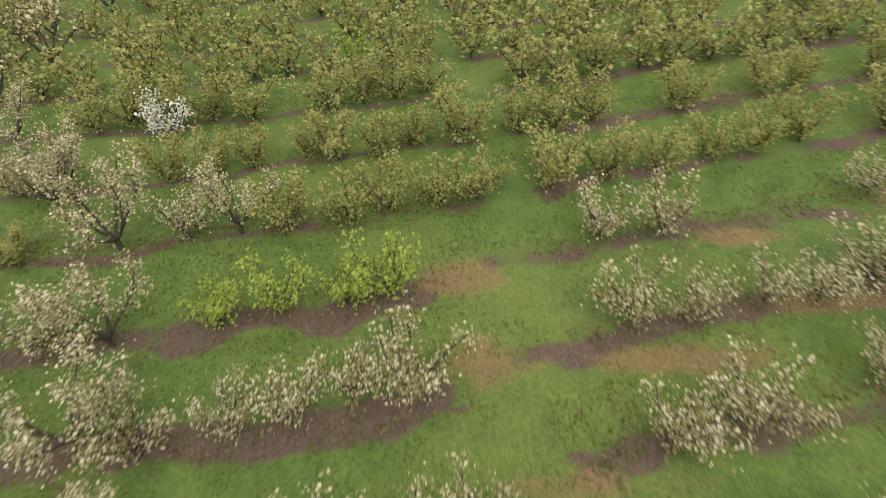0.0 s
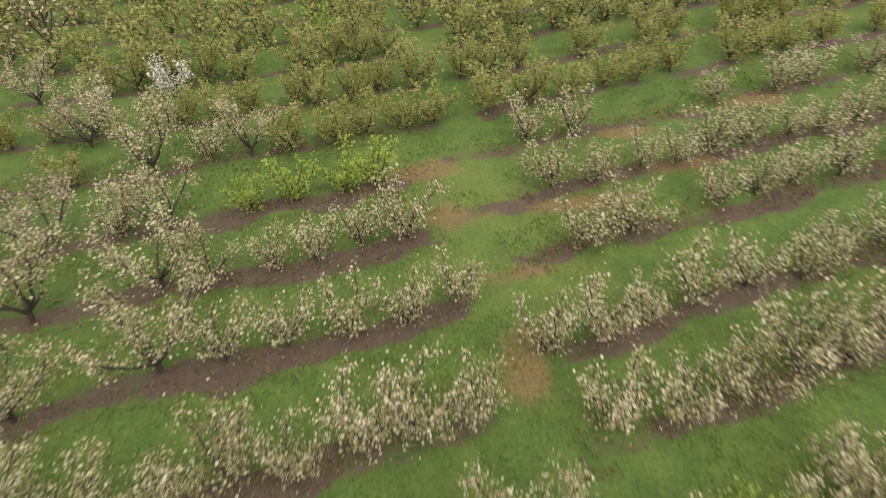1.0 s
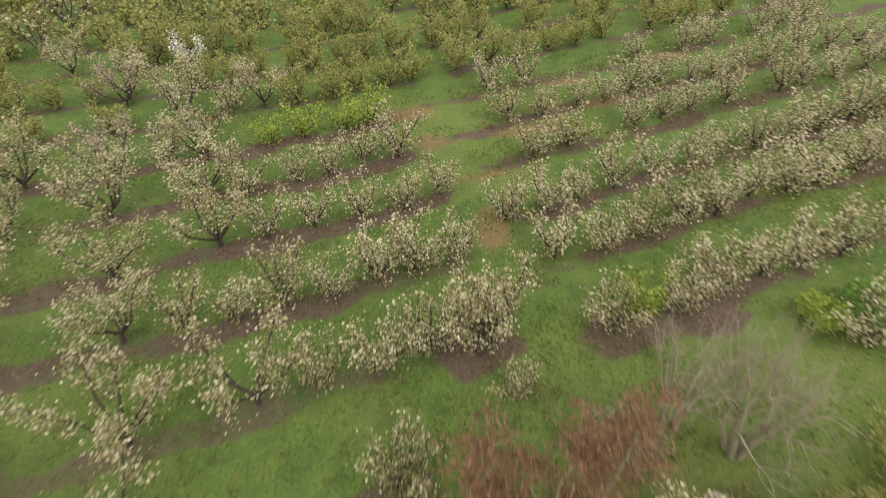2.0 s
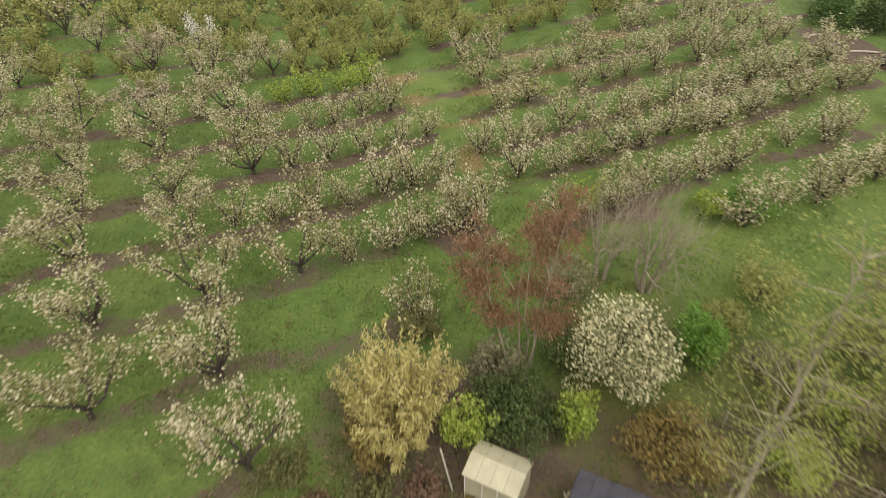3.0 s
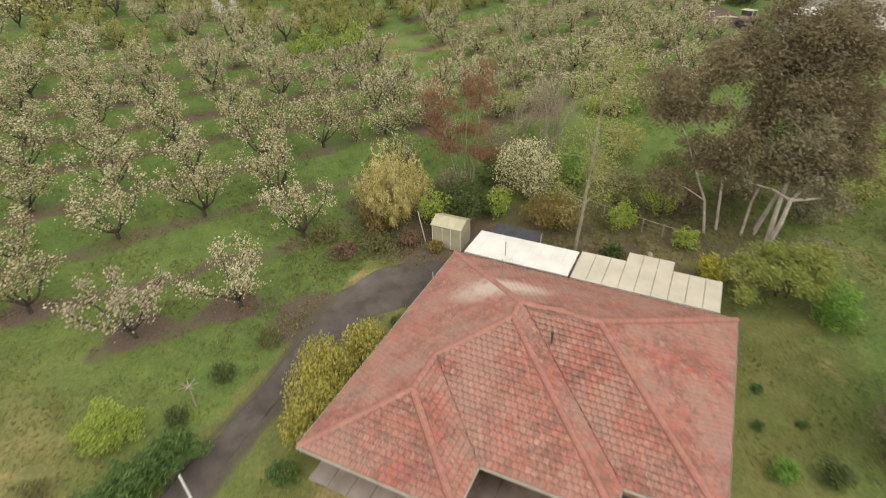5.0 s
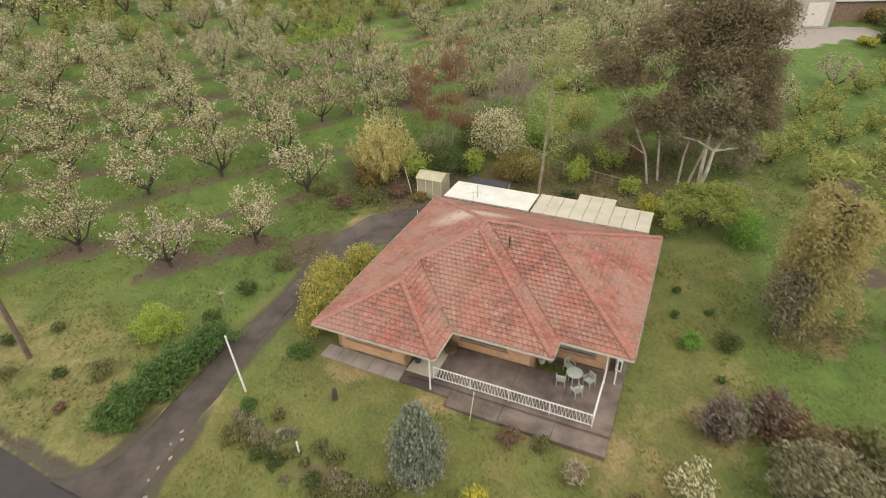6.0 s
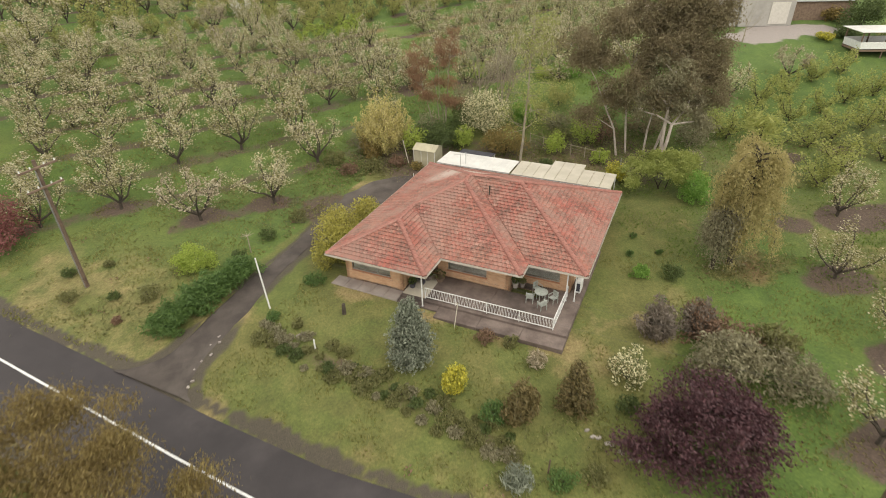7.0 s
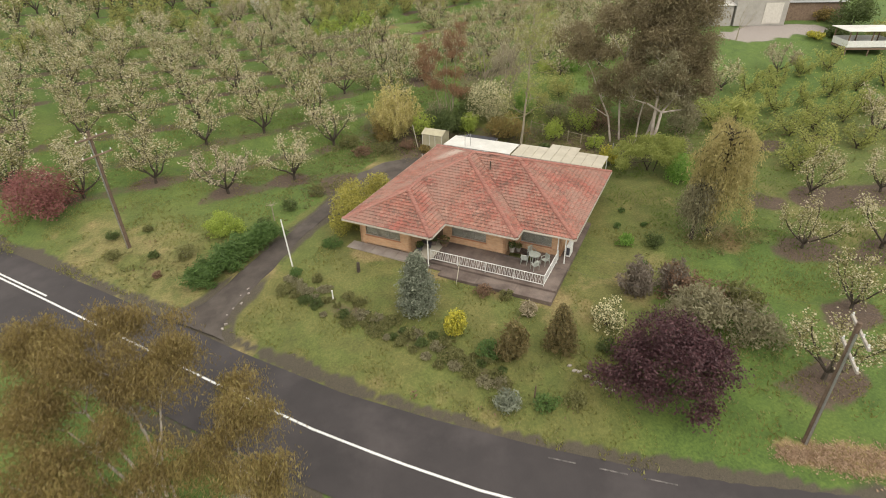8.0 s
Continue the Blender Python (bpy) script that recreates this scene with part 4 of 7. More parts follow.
def house():
    h = thing("house", HX, HY, 0, "single-storey cream brick house with a faded red tiled hip roof", "house", turn=math.degrees(HA))
    wall_top = EAVE - 0.12
    # outer walls, in lengths between openings
    t = 0.22

    def wall_run(u0, v0, u1, v1, holes=()):
        """A wall from one corner to the next; holes: (start, end, sill, head) along it."""
        n = Vector((u1 - u0, v1 - v0, 0))
        ln = n.length
        m = Matrix.Translation((u0, v0, 0)) @ Matrix.Rotation(math.atan2(v1 - v0, u1 - u0), 4, "Z")
        bm, at = bmesh.new(), 0.0
        for a, b, s, e in sorted(holes):
            add_box(bm, at, a, 0, t, 0.5, wall_top)
            add_box(bm, a, b, 0, t, 0.5, s)
            if e < wall_top - 0.02:
                add_box(bm, a, b, 0, t, e, wall_top)
            at = b
        add_box(bm, at, ln, 0, t, 0.5, wall_top)
        bmesh.ops.transform(bm, matrix=m, verts=bm.verts)
        part("wall", bm, M_BRICK, h, "cream-orange brick wall")
        for a, b, s, e in holes:
            if e - s > 1.8:
                d = part("door", add_box(bmesh.new(), a + 0.05, b - 0.05, 0.08, 0.13, s, e - 0.05), M_WOOD, h, "brown panelled front door")
                d.matrix_local = m
                continue
            fr = bmesh.new()
            w = 0.055
            add_box(fr, a, b, 0.03, 0.11, s, s + w)
            add_box(fr, a, b, 0.03, 0.11, e - w, e)
            nb = max(2, round((b - a) / 1.05))
            for k in range(nb + 1):
                c = a + (b - a) * k / nb
                add_box(fr, max(a, c - w / 2), min(b, c + w / 2), 0.035, 0.105, s + w, e - w)
            win = part("window", fr, M_FRAME, h, "wide pale-framed window")
            win.matrix_local = m
            part("sill", add_box(bmesh.new(), a - 0.05, b + 0.05, -0.06, 0.1, s - 0.08, s - 0.004), M_TERRA, win)
            for k in range(nb):
                c0, c1 = a + (b - a) * k / nb + w / 2, a + (b - a) * (k + 1) / nb - w / 2
                p = part("pane", add_box(bmesh.new(), c0, c1, 0.066, 0.072, s + w, e - w), M_GLASS, win)
                p.visible_shadow = False
            part("curtain", add_box(bmesh.new(), a + 0.05, b - 0.05, 0.16, 0.18, s + 0.05, e - 0.03), M_CURTAIN, win, "grey net curtain behind the glass")

    Z = FLOOR
    wall_run(0.6, 1.35, 5.35, 1.35, [(0.55, 3.75, Z + 0.75, Z + 1.95)])
    wall_run(5.35, 1.35, 5.35, 4.1)
    wall_run(5.35, 4.1, 12.3, 4.1, [(0.6, 1.5, Z + 0.02, Z + 2.1), (2.3, 5.3, Z + 0.6, Z + 1.95)])
    wall_run(12.3, 4.1, 12.3, 5.5)
    wall_run(12.3, 5.5, 16.4, 5.5, [(0.8, 3.3, Z + 0.6, Z + 1.95)])
    wall_run(16.4, 5.5, 16.4, 16.8, [(2.0, 3.8, Z + 0.8, Z + 1.95), (7.0, 8.6, Z + 0.8, Z + 1.95)])
    wall_run(16.4, 16.8, 0.6, 16.8, [(3, 4.6, Z + 0.8, Z + 1.95), (9, 10.5, Z + 0.8, Z + 1.95)])
    wall_run(0.6, 16.8, 0.6, 1.35, [(3, 4.6, Z + 0.8, Z + 1.95), (9, 10.8, Z + 0.8, Z + 1.95)])
    # floor inside, soffit, fascia and gutter
    bm = bmesh.new()
    for u0, u1, v0, v1 in ((0.6, 5.35, 1.35, 16.8), (5.35, 12.3, 4.1, 16.8), (12.3, 16.4, 5.5, 16.8)):
        add_box(bm, u0, u1, v0, v1, 0.6, Z - 0.02)
    part("floor_slab", bm, M_PATIO, h)
    bm = bmesh.new()
    for u0, u1, v0, v1 in ((0.05, A1 - 0.05, 0.05, B1), (0.05, A2 - 0.05, B1, B2), (0.05, W - 0.05, B2, D - 0.05)):
        add_box(bm, u0, u1, v0, v1, wall_top, wall_top + 0.03)
    part("soffit", bm, M_SOFFIT, h)
    ring = [(0, 0), (A1, 0), (A1, B1), (A2, B1), (A2, B2), (W, B2), (W, D), (0, D)]
    for (ua, va), (ub, vb) in zip(ring, ring[1:] + ring[:1]):
        ln = math.hypot(ub - ua, vb - va)
        m = Matrix.Translation((ua, va, 0)) @ Matrix.Rotation(math.atan2(vb - va, ub - ua), 4, "Z")
        bm = bmesh.new()
        add_box(bm, -0.05, ln + 0.05, -0.12, -0.11, EAVE - 0.12, EAVE + 0.005)
        add_box(bm, -0.05, ln + 0.05, -0.11, -0.02, EAVE - 0.12, EAVE - 0.105)
        add_box(bm, -0.05, ln + 0.05, -0.02, 0.02, EAVE - 0.15, EAVE + 0.0)
        g = part("gutter", bm, M_GUTTER, h, "pale beige metal gutter")
        g.matrix_local = m
    # slopes under the tiles
    sl = math.sqrt(1 + PITCH * PITCH)
    verts, faces = [], []
    for face in FACES:
        ds = np.arange(0, 7.0, 0.1)
        prev = None
        for d in ds:
            sp = roof_span(face, d + 0.001)
            if sp is None:
                break
            row = []
            for s in sp:
                u, v = roof_uv(face, s, d)
                verts.append((u, v, EAVE - 0.035 + PITCH * d))
                row.append(len(verts) - 1)
            if prev:
                faces.append((prev[0], prev[1], row[1], row[0]))
            prev = row
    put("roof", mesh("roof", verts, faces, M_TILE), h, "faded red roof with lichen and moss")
    # ridge and hip caps
    E1, E2 = (6.85, 9.35), (6.85, 10.62)
    lines = [((0, 0), (3.9, 3.9)), ((A1, 0), (3.9, 3.9)), ((3.9, 3.9), (3.9, 6.4)), ((3.9, 6.4), E1), ((A2, B1), E1), (E1, E2), ((0, D), E2),
             (E2, (10.93, 10.73)), ((W, B2), (10.93, 10.73)), ((W, D), (10.93, 10.73))]
    cap = None
    for (ua, va), (ub, vb) in lines:
        za, zb = EAVE + PITCH * roof_owner(ua, va)[1], EAVE + PITCH * roof_owner(ub, vb)[1]
        a, b = Vector((ua, va, za - 0.02)), Vector((ub, vb, zb - 0.02))
        n = max(1, round((b - a).length / 0.42))
        q = (b - a).to_track_quat("X", "Z").to_matrix().to_4x4()
        if cap is None:
            cv, cf = [], []
            for x, r, dz in ((0, 0.19, 0.06), (0.46, 0.165, 0.04)):
                for k in range(6):
                    w = math.pi * k / 5
                    cv.append((x, r * math.cos(w), r * 0.8 * math.sin(w) + dz - 0.03))
            for k in range(5):
                cf.append((k, k + 1, k + 7, k + 6))
            cf.append((0, 1, 2, 3, 4, 5))
            cap = mesh("ridge_cap", cv, cf, M_CAP)
        for i in range(n):
            o = put("ridge_cap", cap, h)
            o.matrix_local = Matrix.Translation(a.lerp(b, i / n)) @ q
    # valley gutters
    for (ua, va), (ub, vb) in (((A1, B1), (3.9, 6.4)), ((A2, B2), (6.95, 10.72))):
        za, zb = EAVE + 0.06, EAVE + PITCH * roof_owner(ub, vb)[1] + 0.06
        n = Vector((vb - va, ua - ub, 0)).normalized() * 0.16
        vs = [(ua - n.x, va - n.y, za), (ua + n.x, va + n.y, za), (ub + n.x, vb + n.y, zb), (ub - n.x, vb - n.y, zb)]
        mid = [((p[0] + q[0]) / 2, (p[1] + q[1]) / 2, (p[2] + q[2]) / 2 - 0.045) for p, q in ((vs[0], vs[1]), (vs[3], vs[2]))]
        put("valley", mesh("valley", [vs[0], mid[0], vs[1], vs[3], mid[1], vs[2]], [(0, 1, 4, 3), (1, 2, 5, 4)], M_TILE), h)
    # flue pipes and aerial
    for u, v, hh, r, mt in ((9.05, 8.9, 0.85, 0.055, M_BARK), (3.3, 18.3, 2.6, 0.03, M_STEEL)):
        z = EAVE + PITCH * max(0, roof_owner(u, v)[1])
        o = put("flue_pipe", mesh("flue_pipe", *tubes([((u, v, z - 0.3 if v < 17 else 1.6), (u, v, z + hh if v < 17 else 5.0), r, r), ((u, v, (z + hh if v < 17 else 5.0) - 0.02), (u, v, (z + hh if v < 17 else 5.0) + 0.05), r * 1.5, r * 1.2)], 8), mt), h, "thin vent pipe through the roof")
    zf = EAVE + PITCH * roof_owner(9.05, 8.9)[1]
    put("flashing", mesh("flashing", *tubes([((9.05, 8.9, zf - 0.05), (9.05, 8.9, zf + 0.16), 0.16, 0.07)], 10), M_TILE), h)
    # television aerial near the back hip
    za = EAVE + PITCH * roof_owner(4.7, 13.7)[1]
    aerial = [((4.7, 13.7, za - 0.1), (4.7, 13.7, za + 1.5), 0.02, 0.018), ((4.2, 13.4, za + 1.45), (5.2, 14.0, za + 1.45), 0.012, 0.012)]
    aerial += [((4.25 + 0.15 * i + 0.18, 13.43 + 0.09 * i - 0.3, za + 1.46), (4.25 + 0.15 * i - 0.18, 13.43 + 0.09 * i + 0.3, za + 1.46), 0.007, 0.007) for i in range(7)]
    put("aerial", mesh("aerial", *tubes(aerial, 5), M_STEEL), h, "thin grey television aerial")
    return h


HOUSE = house()


TILE_PROFILE = ((0.0, 0.0), (0.12, 0.028), (0.3, 0.03), (0.45, 0.004), (0.8, 0.0), (1.0, 0.006))   # across one tile: a single roll


def roof_tiles(house_ob):
    """Courses of tiles on every slope; those of the front slopes near the entry are single pieces, the rest one part."""
    g, w, sl = 0.315, 0.30, math.sqrt(1 + PITCH * PITCH)
    prof = TILE_PROFILE
    rng = np.random.RandomState(9)
    V, F = [], []
    singles = 0
    shared = {}
    gd = g / sl
    for face, (axis, way, at) in FACES.items():
        i = 0
        while True:
            d0, d1 = i * gd - (0.05 if i == 0 else 0), (i + 1) * gd + 0.03
            lo, hi = roof_span(face, max(0.001, i * gd)), roof_span(face, (i + 1) * gd)
            if lo is None:
                break
            if hi is None:
                hi = ((lo[0] + lo[1]) / 2,) * 2
            if i > 0 and lo[1] - lo[0] < 0.1:
                break
            a, b = min(lo[0], hi[0]), max(lo[1], hi[1])
            s = math.floor(a / w) * w - (i % 2) * w / 2
            while s < b:
                # whole tiles that lie clear of hips can be single pieces
                whole = s >= max(lo[0], hi[0]) and s + w <= min(lo[1], hi[1])
                one = whole and face == "front_2" and singles < 290 and i < 18
                k = 0 if one else len(V)
                vs = []
                lift = rng.uniform(0, 0.012)
                for d, dz in ((d0, 0.085), (d1, 0.012)):
                    rg = lo if d == d0 else hi
                    for x, z in prof:
                        q = min(max(s + x * w, rg[0]), rg[1])
                        u, v = roof_uv(face, q, d)
                        vs.append((u, v, EAVE + PITCH * d + z + dz + lift - 0.03))
                for x, z in prof:
                    q = min(max(s + x * w, lo[0]), lo[1])
                    u, v = roof_uv(face, q, d0)
                    vs.append((u, v, EAVE + PITCH * d0 + z + 0.085 + lift - 0.072))
                n = len(prof)
                fs = []
                for j in range(n - 1):
                    fs.append((k + j, k + j + 1, k + n + j + 1, k + n + j))
                    fs.append((k + 2 * n + j, k + 2 * n + j + 1, k + j + 1, k + j))
                flip = (axis == 0) == (way > 0)
                if flip:
                    fs = [f[::-1] for f in fs]
                if one:
                    key = "tile"
                    if key not in shared:
                        o = Vector(vs[0])
                        shared[key] = (mesh("roof_tile", [tuple(Vector(p) - o) for p in vs], fs, M_TILE), lift)
                    u, v = roof_uv(face, s, d0)
                    ob = put("roof_tile", shared[key][0], house_ob)
                    ob.location = (u, v, EAVE + PITCH * d0 + 0.055 + lift)
                    singles += 1
                else:
                    if max(p[0] for p in vs) - min(p[0] for p in vs) + max(p[1] for p in vs) - min(p[1] for p in vs) > 0.12:
                        V += vs
                        F += fs
                s += w
            i += 1
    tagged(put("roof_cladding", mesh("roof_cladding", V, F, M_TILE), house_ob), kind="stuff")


def on_house(name, label, category, group="", kind=""):
    return thing(name, HX, HY, 0, label, category, group, math.degrees(HA), kind)


def terrace():
    t = on_house("terrace", "dark stained concrete terrace along the house front", "terrace", kind="structure")
    # slabs with open joints
    for i, (u0, u1) in enumerate(((5.4, 8.5), (8.5, 11.6), (11.6, 14.5), (14.5, 17.35))):
        for v0, v1, z in ((0.75, 5.45 if u0 > 12 else 4.05, FLOOR - 0.04), (-0.45, 0.74, FLOOR - 0.2)):
            if u0 < 6 and v0 < 0:
                v0 = 0.2
            part("slab", box(u0 + 0.008, u1 - 0.008, v0, v1, 0.2, z, 0.015), M_PATIO, t)
    for i in range(5):
        part("path_slab", box(-0.1 + i * 1.1, 0.98 + i * 1.1, 0.2, 1.33, 0.3, FLOOR - 0.12, 0.015), M_PATH, t, "grey concrete path slab")
    part("side_slab", box(16.42, 17.35, 5.47, 12.0, 0.3, FLOOR - 0.08, 0.015), M_PATIO, t)
    part("entry_tile", box(5.45, 7.25, 1.0, 4.0, FLOOR - 0.038, FLOOR - 0.02), M_CREAM, t, "pale tan entry floor")


terrace()


def balustrade():
    t = on_house("balustrade", "white metal balustrade with zigzag bars along the terrace", "railing")
    z0, z1 = FLOOR - 0.03, FLOOR + 0.86
    runs = [((7.25, 1.02), (16.35, 1.02)), ((16.35, 1.02), (16.35, 4.9))]
    zig = None
    for (ua, va), (ub, vb) in runs:
        ln = math.hypot(ub - ua, vb - va)
        m = Matrix.Translation((ua, va, 0)) @ Matrix.Rotation(math.atan2(vb - va, ub - ua), 4, "Z")
        for z, nm in ((z1, "top_rail"), (z0 + 0.14, "bottom_rail")):
            o = part(nm, box(0, ln, -0.025, 0.025, z - 0.03, z + 0.02, 0.006), M_WHITE, t)
            o.matrix_local = m
        n = round(ln / 2.3)
        for i in range(n + 1):
            o = part("post", box(-0.025, 0.025, -0.026, 0.026, z0, z1 + 0.03, 0.005), M_WHITE, t)
            o.matrix_local = m @ Matrix.Translation((ln * i / n, 0, 0))
        k = round(ln / 0.2)
        if zig is None:
            zig = mesh("zigzag_bar", *tubes([((0, 0, z0 + 0.15), (0.1, 0, z1 - 0.03), 0.011, 0.011), ((0.1, 0, z1 - 0.03), (0.2, 0, z0 + 0.15), 0.011, 0.011)], 4), M_WHITE)
        for i in range(k):
            o = put("zigzag_bar", zig, t)
            o.matrix_local = m @ Matrix.Translation((ln * i / k, 0, 0)) @ Matrix.Diagonal((ln / k / 0.2, 1, 1, 1))


balustrade()
for u, v in ((7.35, 0.35), (16.35, 4.45), (16.9, 4.6)):
    t = on_house("veranda_post", "slim white metal veranda post under the eave", "post", "veranda posts")
    z = FLOOR - 0.05 if v > 0.8 else FLOOR - 0.2
    part("shaft", box(u - 0.04, u + 0.04, v - 0.04, v + 0.04, z, EAVE - 0.12, 0.008), M_WHITE, t)
    part("foot_plate", box(u - 0.08, u + 0.08, v - 0.08, v + 0.08, z, z + 0.015), M_STEEL, t)

# air conditioner at the house corner
ac = on_house("air_conditioner", "white air conditioner box beside the house wall", "air conditioner")
part("casing", box(16.75, 17.1, 5.6, 6.5, FLOOR - 0.02, FLOOR + 0.95, 0.03), M_WHITE, ac)
part("grille", box(16.8, 17.05, 5.57, 5.597, FLOOR + 0.15, FLOOR + 0.8, 0.01), M_DARK, ac, "dark fan grille")


def chair(u, v, turn, mat=M_CHAIR):
    x, y = world_xy(u, v)
    t = thing("garden_chair", x, y, FLOOR - 0.04, "pale green moulded plastic garden chair with arms", "chair", "chairs round the terrace table", turn)
    part("seat", box(-0.23, 0.23, -0.22, 0.22, 0.40, 0.44, 0.015), mat, t)
    bm = bmesh.new()
    for i in range(6):
        w = -0.2 + 0.08 * i
        add_box(bm, w - 0.028, w + 0.028, 0.22 + 0.02 * math.cos(i - 2.5), 0.245 + 0.02 * math.cos(i - 2.5), 0.44, 0.83)
    add_box(bm, -0.24, 0.24, 0.215, 0.26, 0.80, 0.88, 0.015)
    part("backrest", bm, mat, t)
    for sx in (-1, 1):
        part("armrest", add_box(box(sx * 0.26 - 0.03, sx * 0.26 + 0.03, -0.22, 0.24, 0.62, 0.65, 0.01), sx * 0.26 - 0.02, sx * 0.26 + 0.02, -0.2, -0.16, 0.42, 0.62), mat, t)
        for sy in (-1, 1):
            part("leg", mesh_leg(sx, sy), mat, t)
    return t


def mesh_leg(sx, sy):
    bm = bmesh.new()
    bmesh.ops.create_cone(bm, cap_ends=True, segments=6, radius1=0.022, radius2=0.03, depth=0.42, matrix=Matrix.Translation((sx * 0.23, sy * 0.22, 0.21)))
    return bm


for u, v, a in ((14.1, 3.4, 150), (15.6, 3.9, -70), (15.1, 2.9, 190), (14.3, 4.6, 20)):
    chair(u, v, a)
x, y = world_xy(14.75, 3.85)
tb = thing("garden_table", x, y, FLOOR - 0.04, "round pale plastic garden table on the terrace", "table")
bm = bmesh.new()
bmesh.ops.create_cone(bm, cap_ends=True, segments=24, radius1=0.45, radius2=0.47, depth=0.04, matrix=Matrix.Translation((0, 0, 0.72)))
part("tabletop", bm, M_CHAIR, tb)
for i in range(4):
    w = math.pi / 4 + math.pi / 2 * i
    bm = bmesh.new()
    bmesh.ops.create_cone(bm, cap_ends=True, segments=8, radius1=0.03, radius2=0.035, depth=0.7, matrix=Matrix.Translation((0.3 * math.cos(w), 0.3 * math.sin(w), 0.35)))
    part("leg", bm, M_CHAIR, tb)


def pot(u, v, r, h, mat, plant, seed):
    x, y = world_xy(u, v)
    t = thing("potted_plant", x, y, FLOOR - 0.04, "potted plant on the terrace by the wall", "plant pot", "terrace pots")
    bm = bmesh.new()
    bmesh.ops.create_cone(bm, cap_ends=True, segments=14, radius1=r * 0.7, radius2=r, depth=h, matrix=Matrix.Translation((0, 0, h / 2)))
    bmesh.ops.create_cone(bm, cap_ends=True, segments=14, radius1=r * 1.08, radius2=r * 1.08, depth=0.05, matrix=Matrix.Translation((0, 0, h - 0.02)))
    part("pot", bm, mat, t)
    rng = np.random.RandomState(seed)
    put("foliage", mesh("foliage", *leaves(rng, in_lumps(rng, [(0, 0, h + r * 0.8, r * 1.3, r * 1.3, r)], 90), 0.1, 2.0), plant), t)


pot(5.8, 1.9, 0.25, 0.4, M_DARK, F_DEEP, 1)
pot(6.4, 3.2, 0.3, 0.4, M_PATIO, F_DEEP, 2)
pot(7.3, 3.4, 0.35, 0.3, M_WOOD, F_BED, 3)
pot(12.65, 4.7, 0.25, 0.45, M_ROCK, F_DEEP, 4)
pot(13.1, 4.95, 0.2, 0.35, M_PATH, F_BED, 5)
# low bench by the entry
bn = on_house("bench", "dark low outdoor bench near the entry", "bench")
part("seat", box(5.6, 6.5, 2.4, 2.8, FLOOR + 0.38, FLOOR + 0.43, 0.01), M_DARK, bn)
for u in (5.7, 6.4):
    part("leg", box(u - 0.03, u + 0.03, 2.45, 2.75, FLOOR - 0.04, FLOOR + 0.38), M_DARK, bn)


# ---- lean-to roofs and shed behind the house ----
def sheet_roof(name, label, u0, u1, v0, v1, z0, z1, mat, pitch=0.25, rib=0.03, bumps=None, posts=True, gap=0.0):
    t = on_house(name, label, "roof")
    n = max(1, round((u1 - u0) / pitch))
    for i in range(n):
        a, b = u0 + (u1 - u0) * i / n, u0 + (u1 - u0) * (i + 1) / n
        ve = v1
        if bumps and bumps[0] < (a + b) / 2 < bumps[1]:
            ve = bumps[2]
        ze = z0 + (z1 - z0) * (ve - v0) / (v1 - v0)
        prof = ((a + gap, 0), (a + gap + 0.02, rib), (a + gap + 0.05, rib), (a + gap + 0.07, 0), (b - gap, 0))
        vs = [(x, v0, z0 + z) for x, z in prof] + [(x, ve, ze + z) for x, z in prof]
        vs += [(x, v0, z0 - 0.02) for x, z in prof] + [(x, ve, ze - 0.02) for x, z in prof]
        m = len(prof)
        fs = [(j, j + 1, m + j + 1, m + j) for j in range(m - 1)] + [(2 * m + j, 3 * m + j, 3 * m + j + 1, 2 * m + j + 1) for j in range(m - 1)]
        fs += [(2 * m + j, 2 * m + j + 1, j + 1, j) for j in range(m - 1)] + [(m + j, m + j + 1, 3 * m + j + 1, 3 * m + j) for j in range(m - 1)]
        fs += [(0, m, 3 * m, 2 * m), (m - 1, 3 * m - 1, 4 * m - 1, 2 * m - 1)]
        put("sheet", mesh("sheet", vs, fs, mat), t)
    if posts:
        for i in range(4):
            u = u0 + 0.1 + (u1 - u0 - 0.2) * i / 3
            x, y = world_xy(u, v1 - 0.1)
            part("post", box(u - 0.04, u + 0.04, v1 - 0.14, v1 - 0.06, hz(x, y) - 0.1, z1 - 0.02), M_WHITE, t)
        part("beam", box(u0, u1, v1 - 0.15, v1 - 0.05, z1 - 0.14, z1 - 0.022), M_WHITE, t)
        part("house_beam", box(u0, u1, v0 + 0.05, v0 + 0.15, z0 - 0.14, z0 - 0.022), M_WHITE, t)
    return t


sheet_roof("veranda_roof", "white ribbed sheet roof over the back veranda", 0.55, 7.75, 17.62, 20.85, 3.95, 3.85, M_STEELWHITE, 0.76, 0.02)
sheet_roof("pergola_roof", "cream sheet roof in overlapping panels behind the house", 7.9, 16.75, 17.62, 20.95, 3.92, 3.88, M_CREAM, 0.98, 0.03, (10.9, 13.7, 22.1), gap=0.012)
sheet_roof("dark_lean_to", "low dark sheet roof between shrubs", 0.9, 4.45, 21.2, 23.4, 3.3, 3.2, M_DARK, 0.76, 0.02)


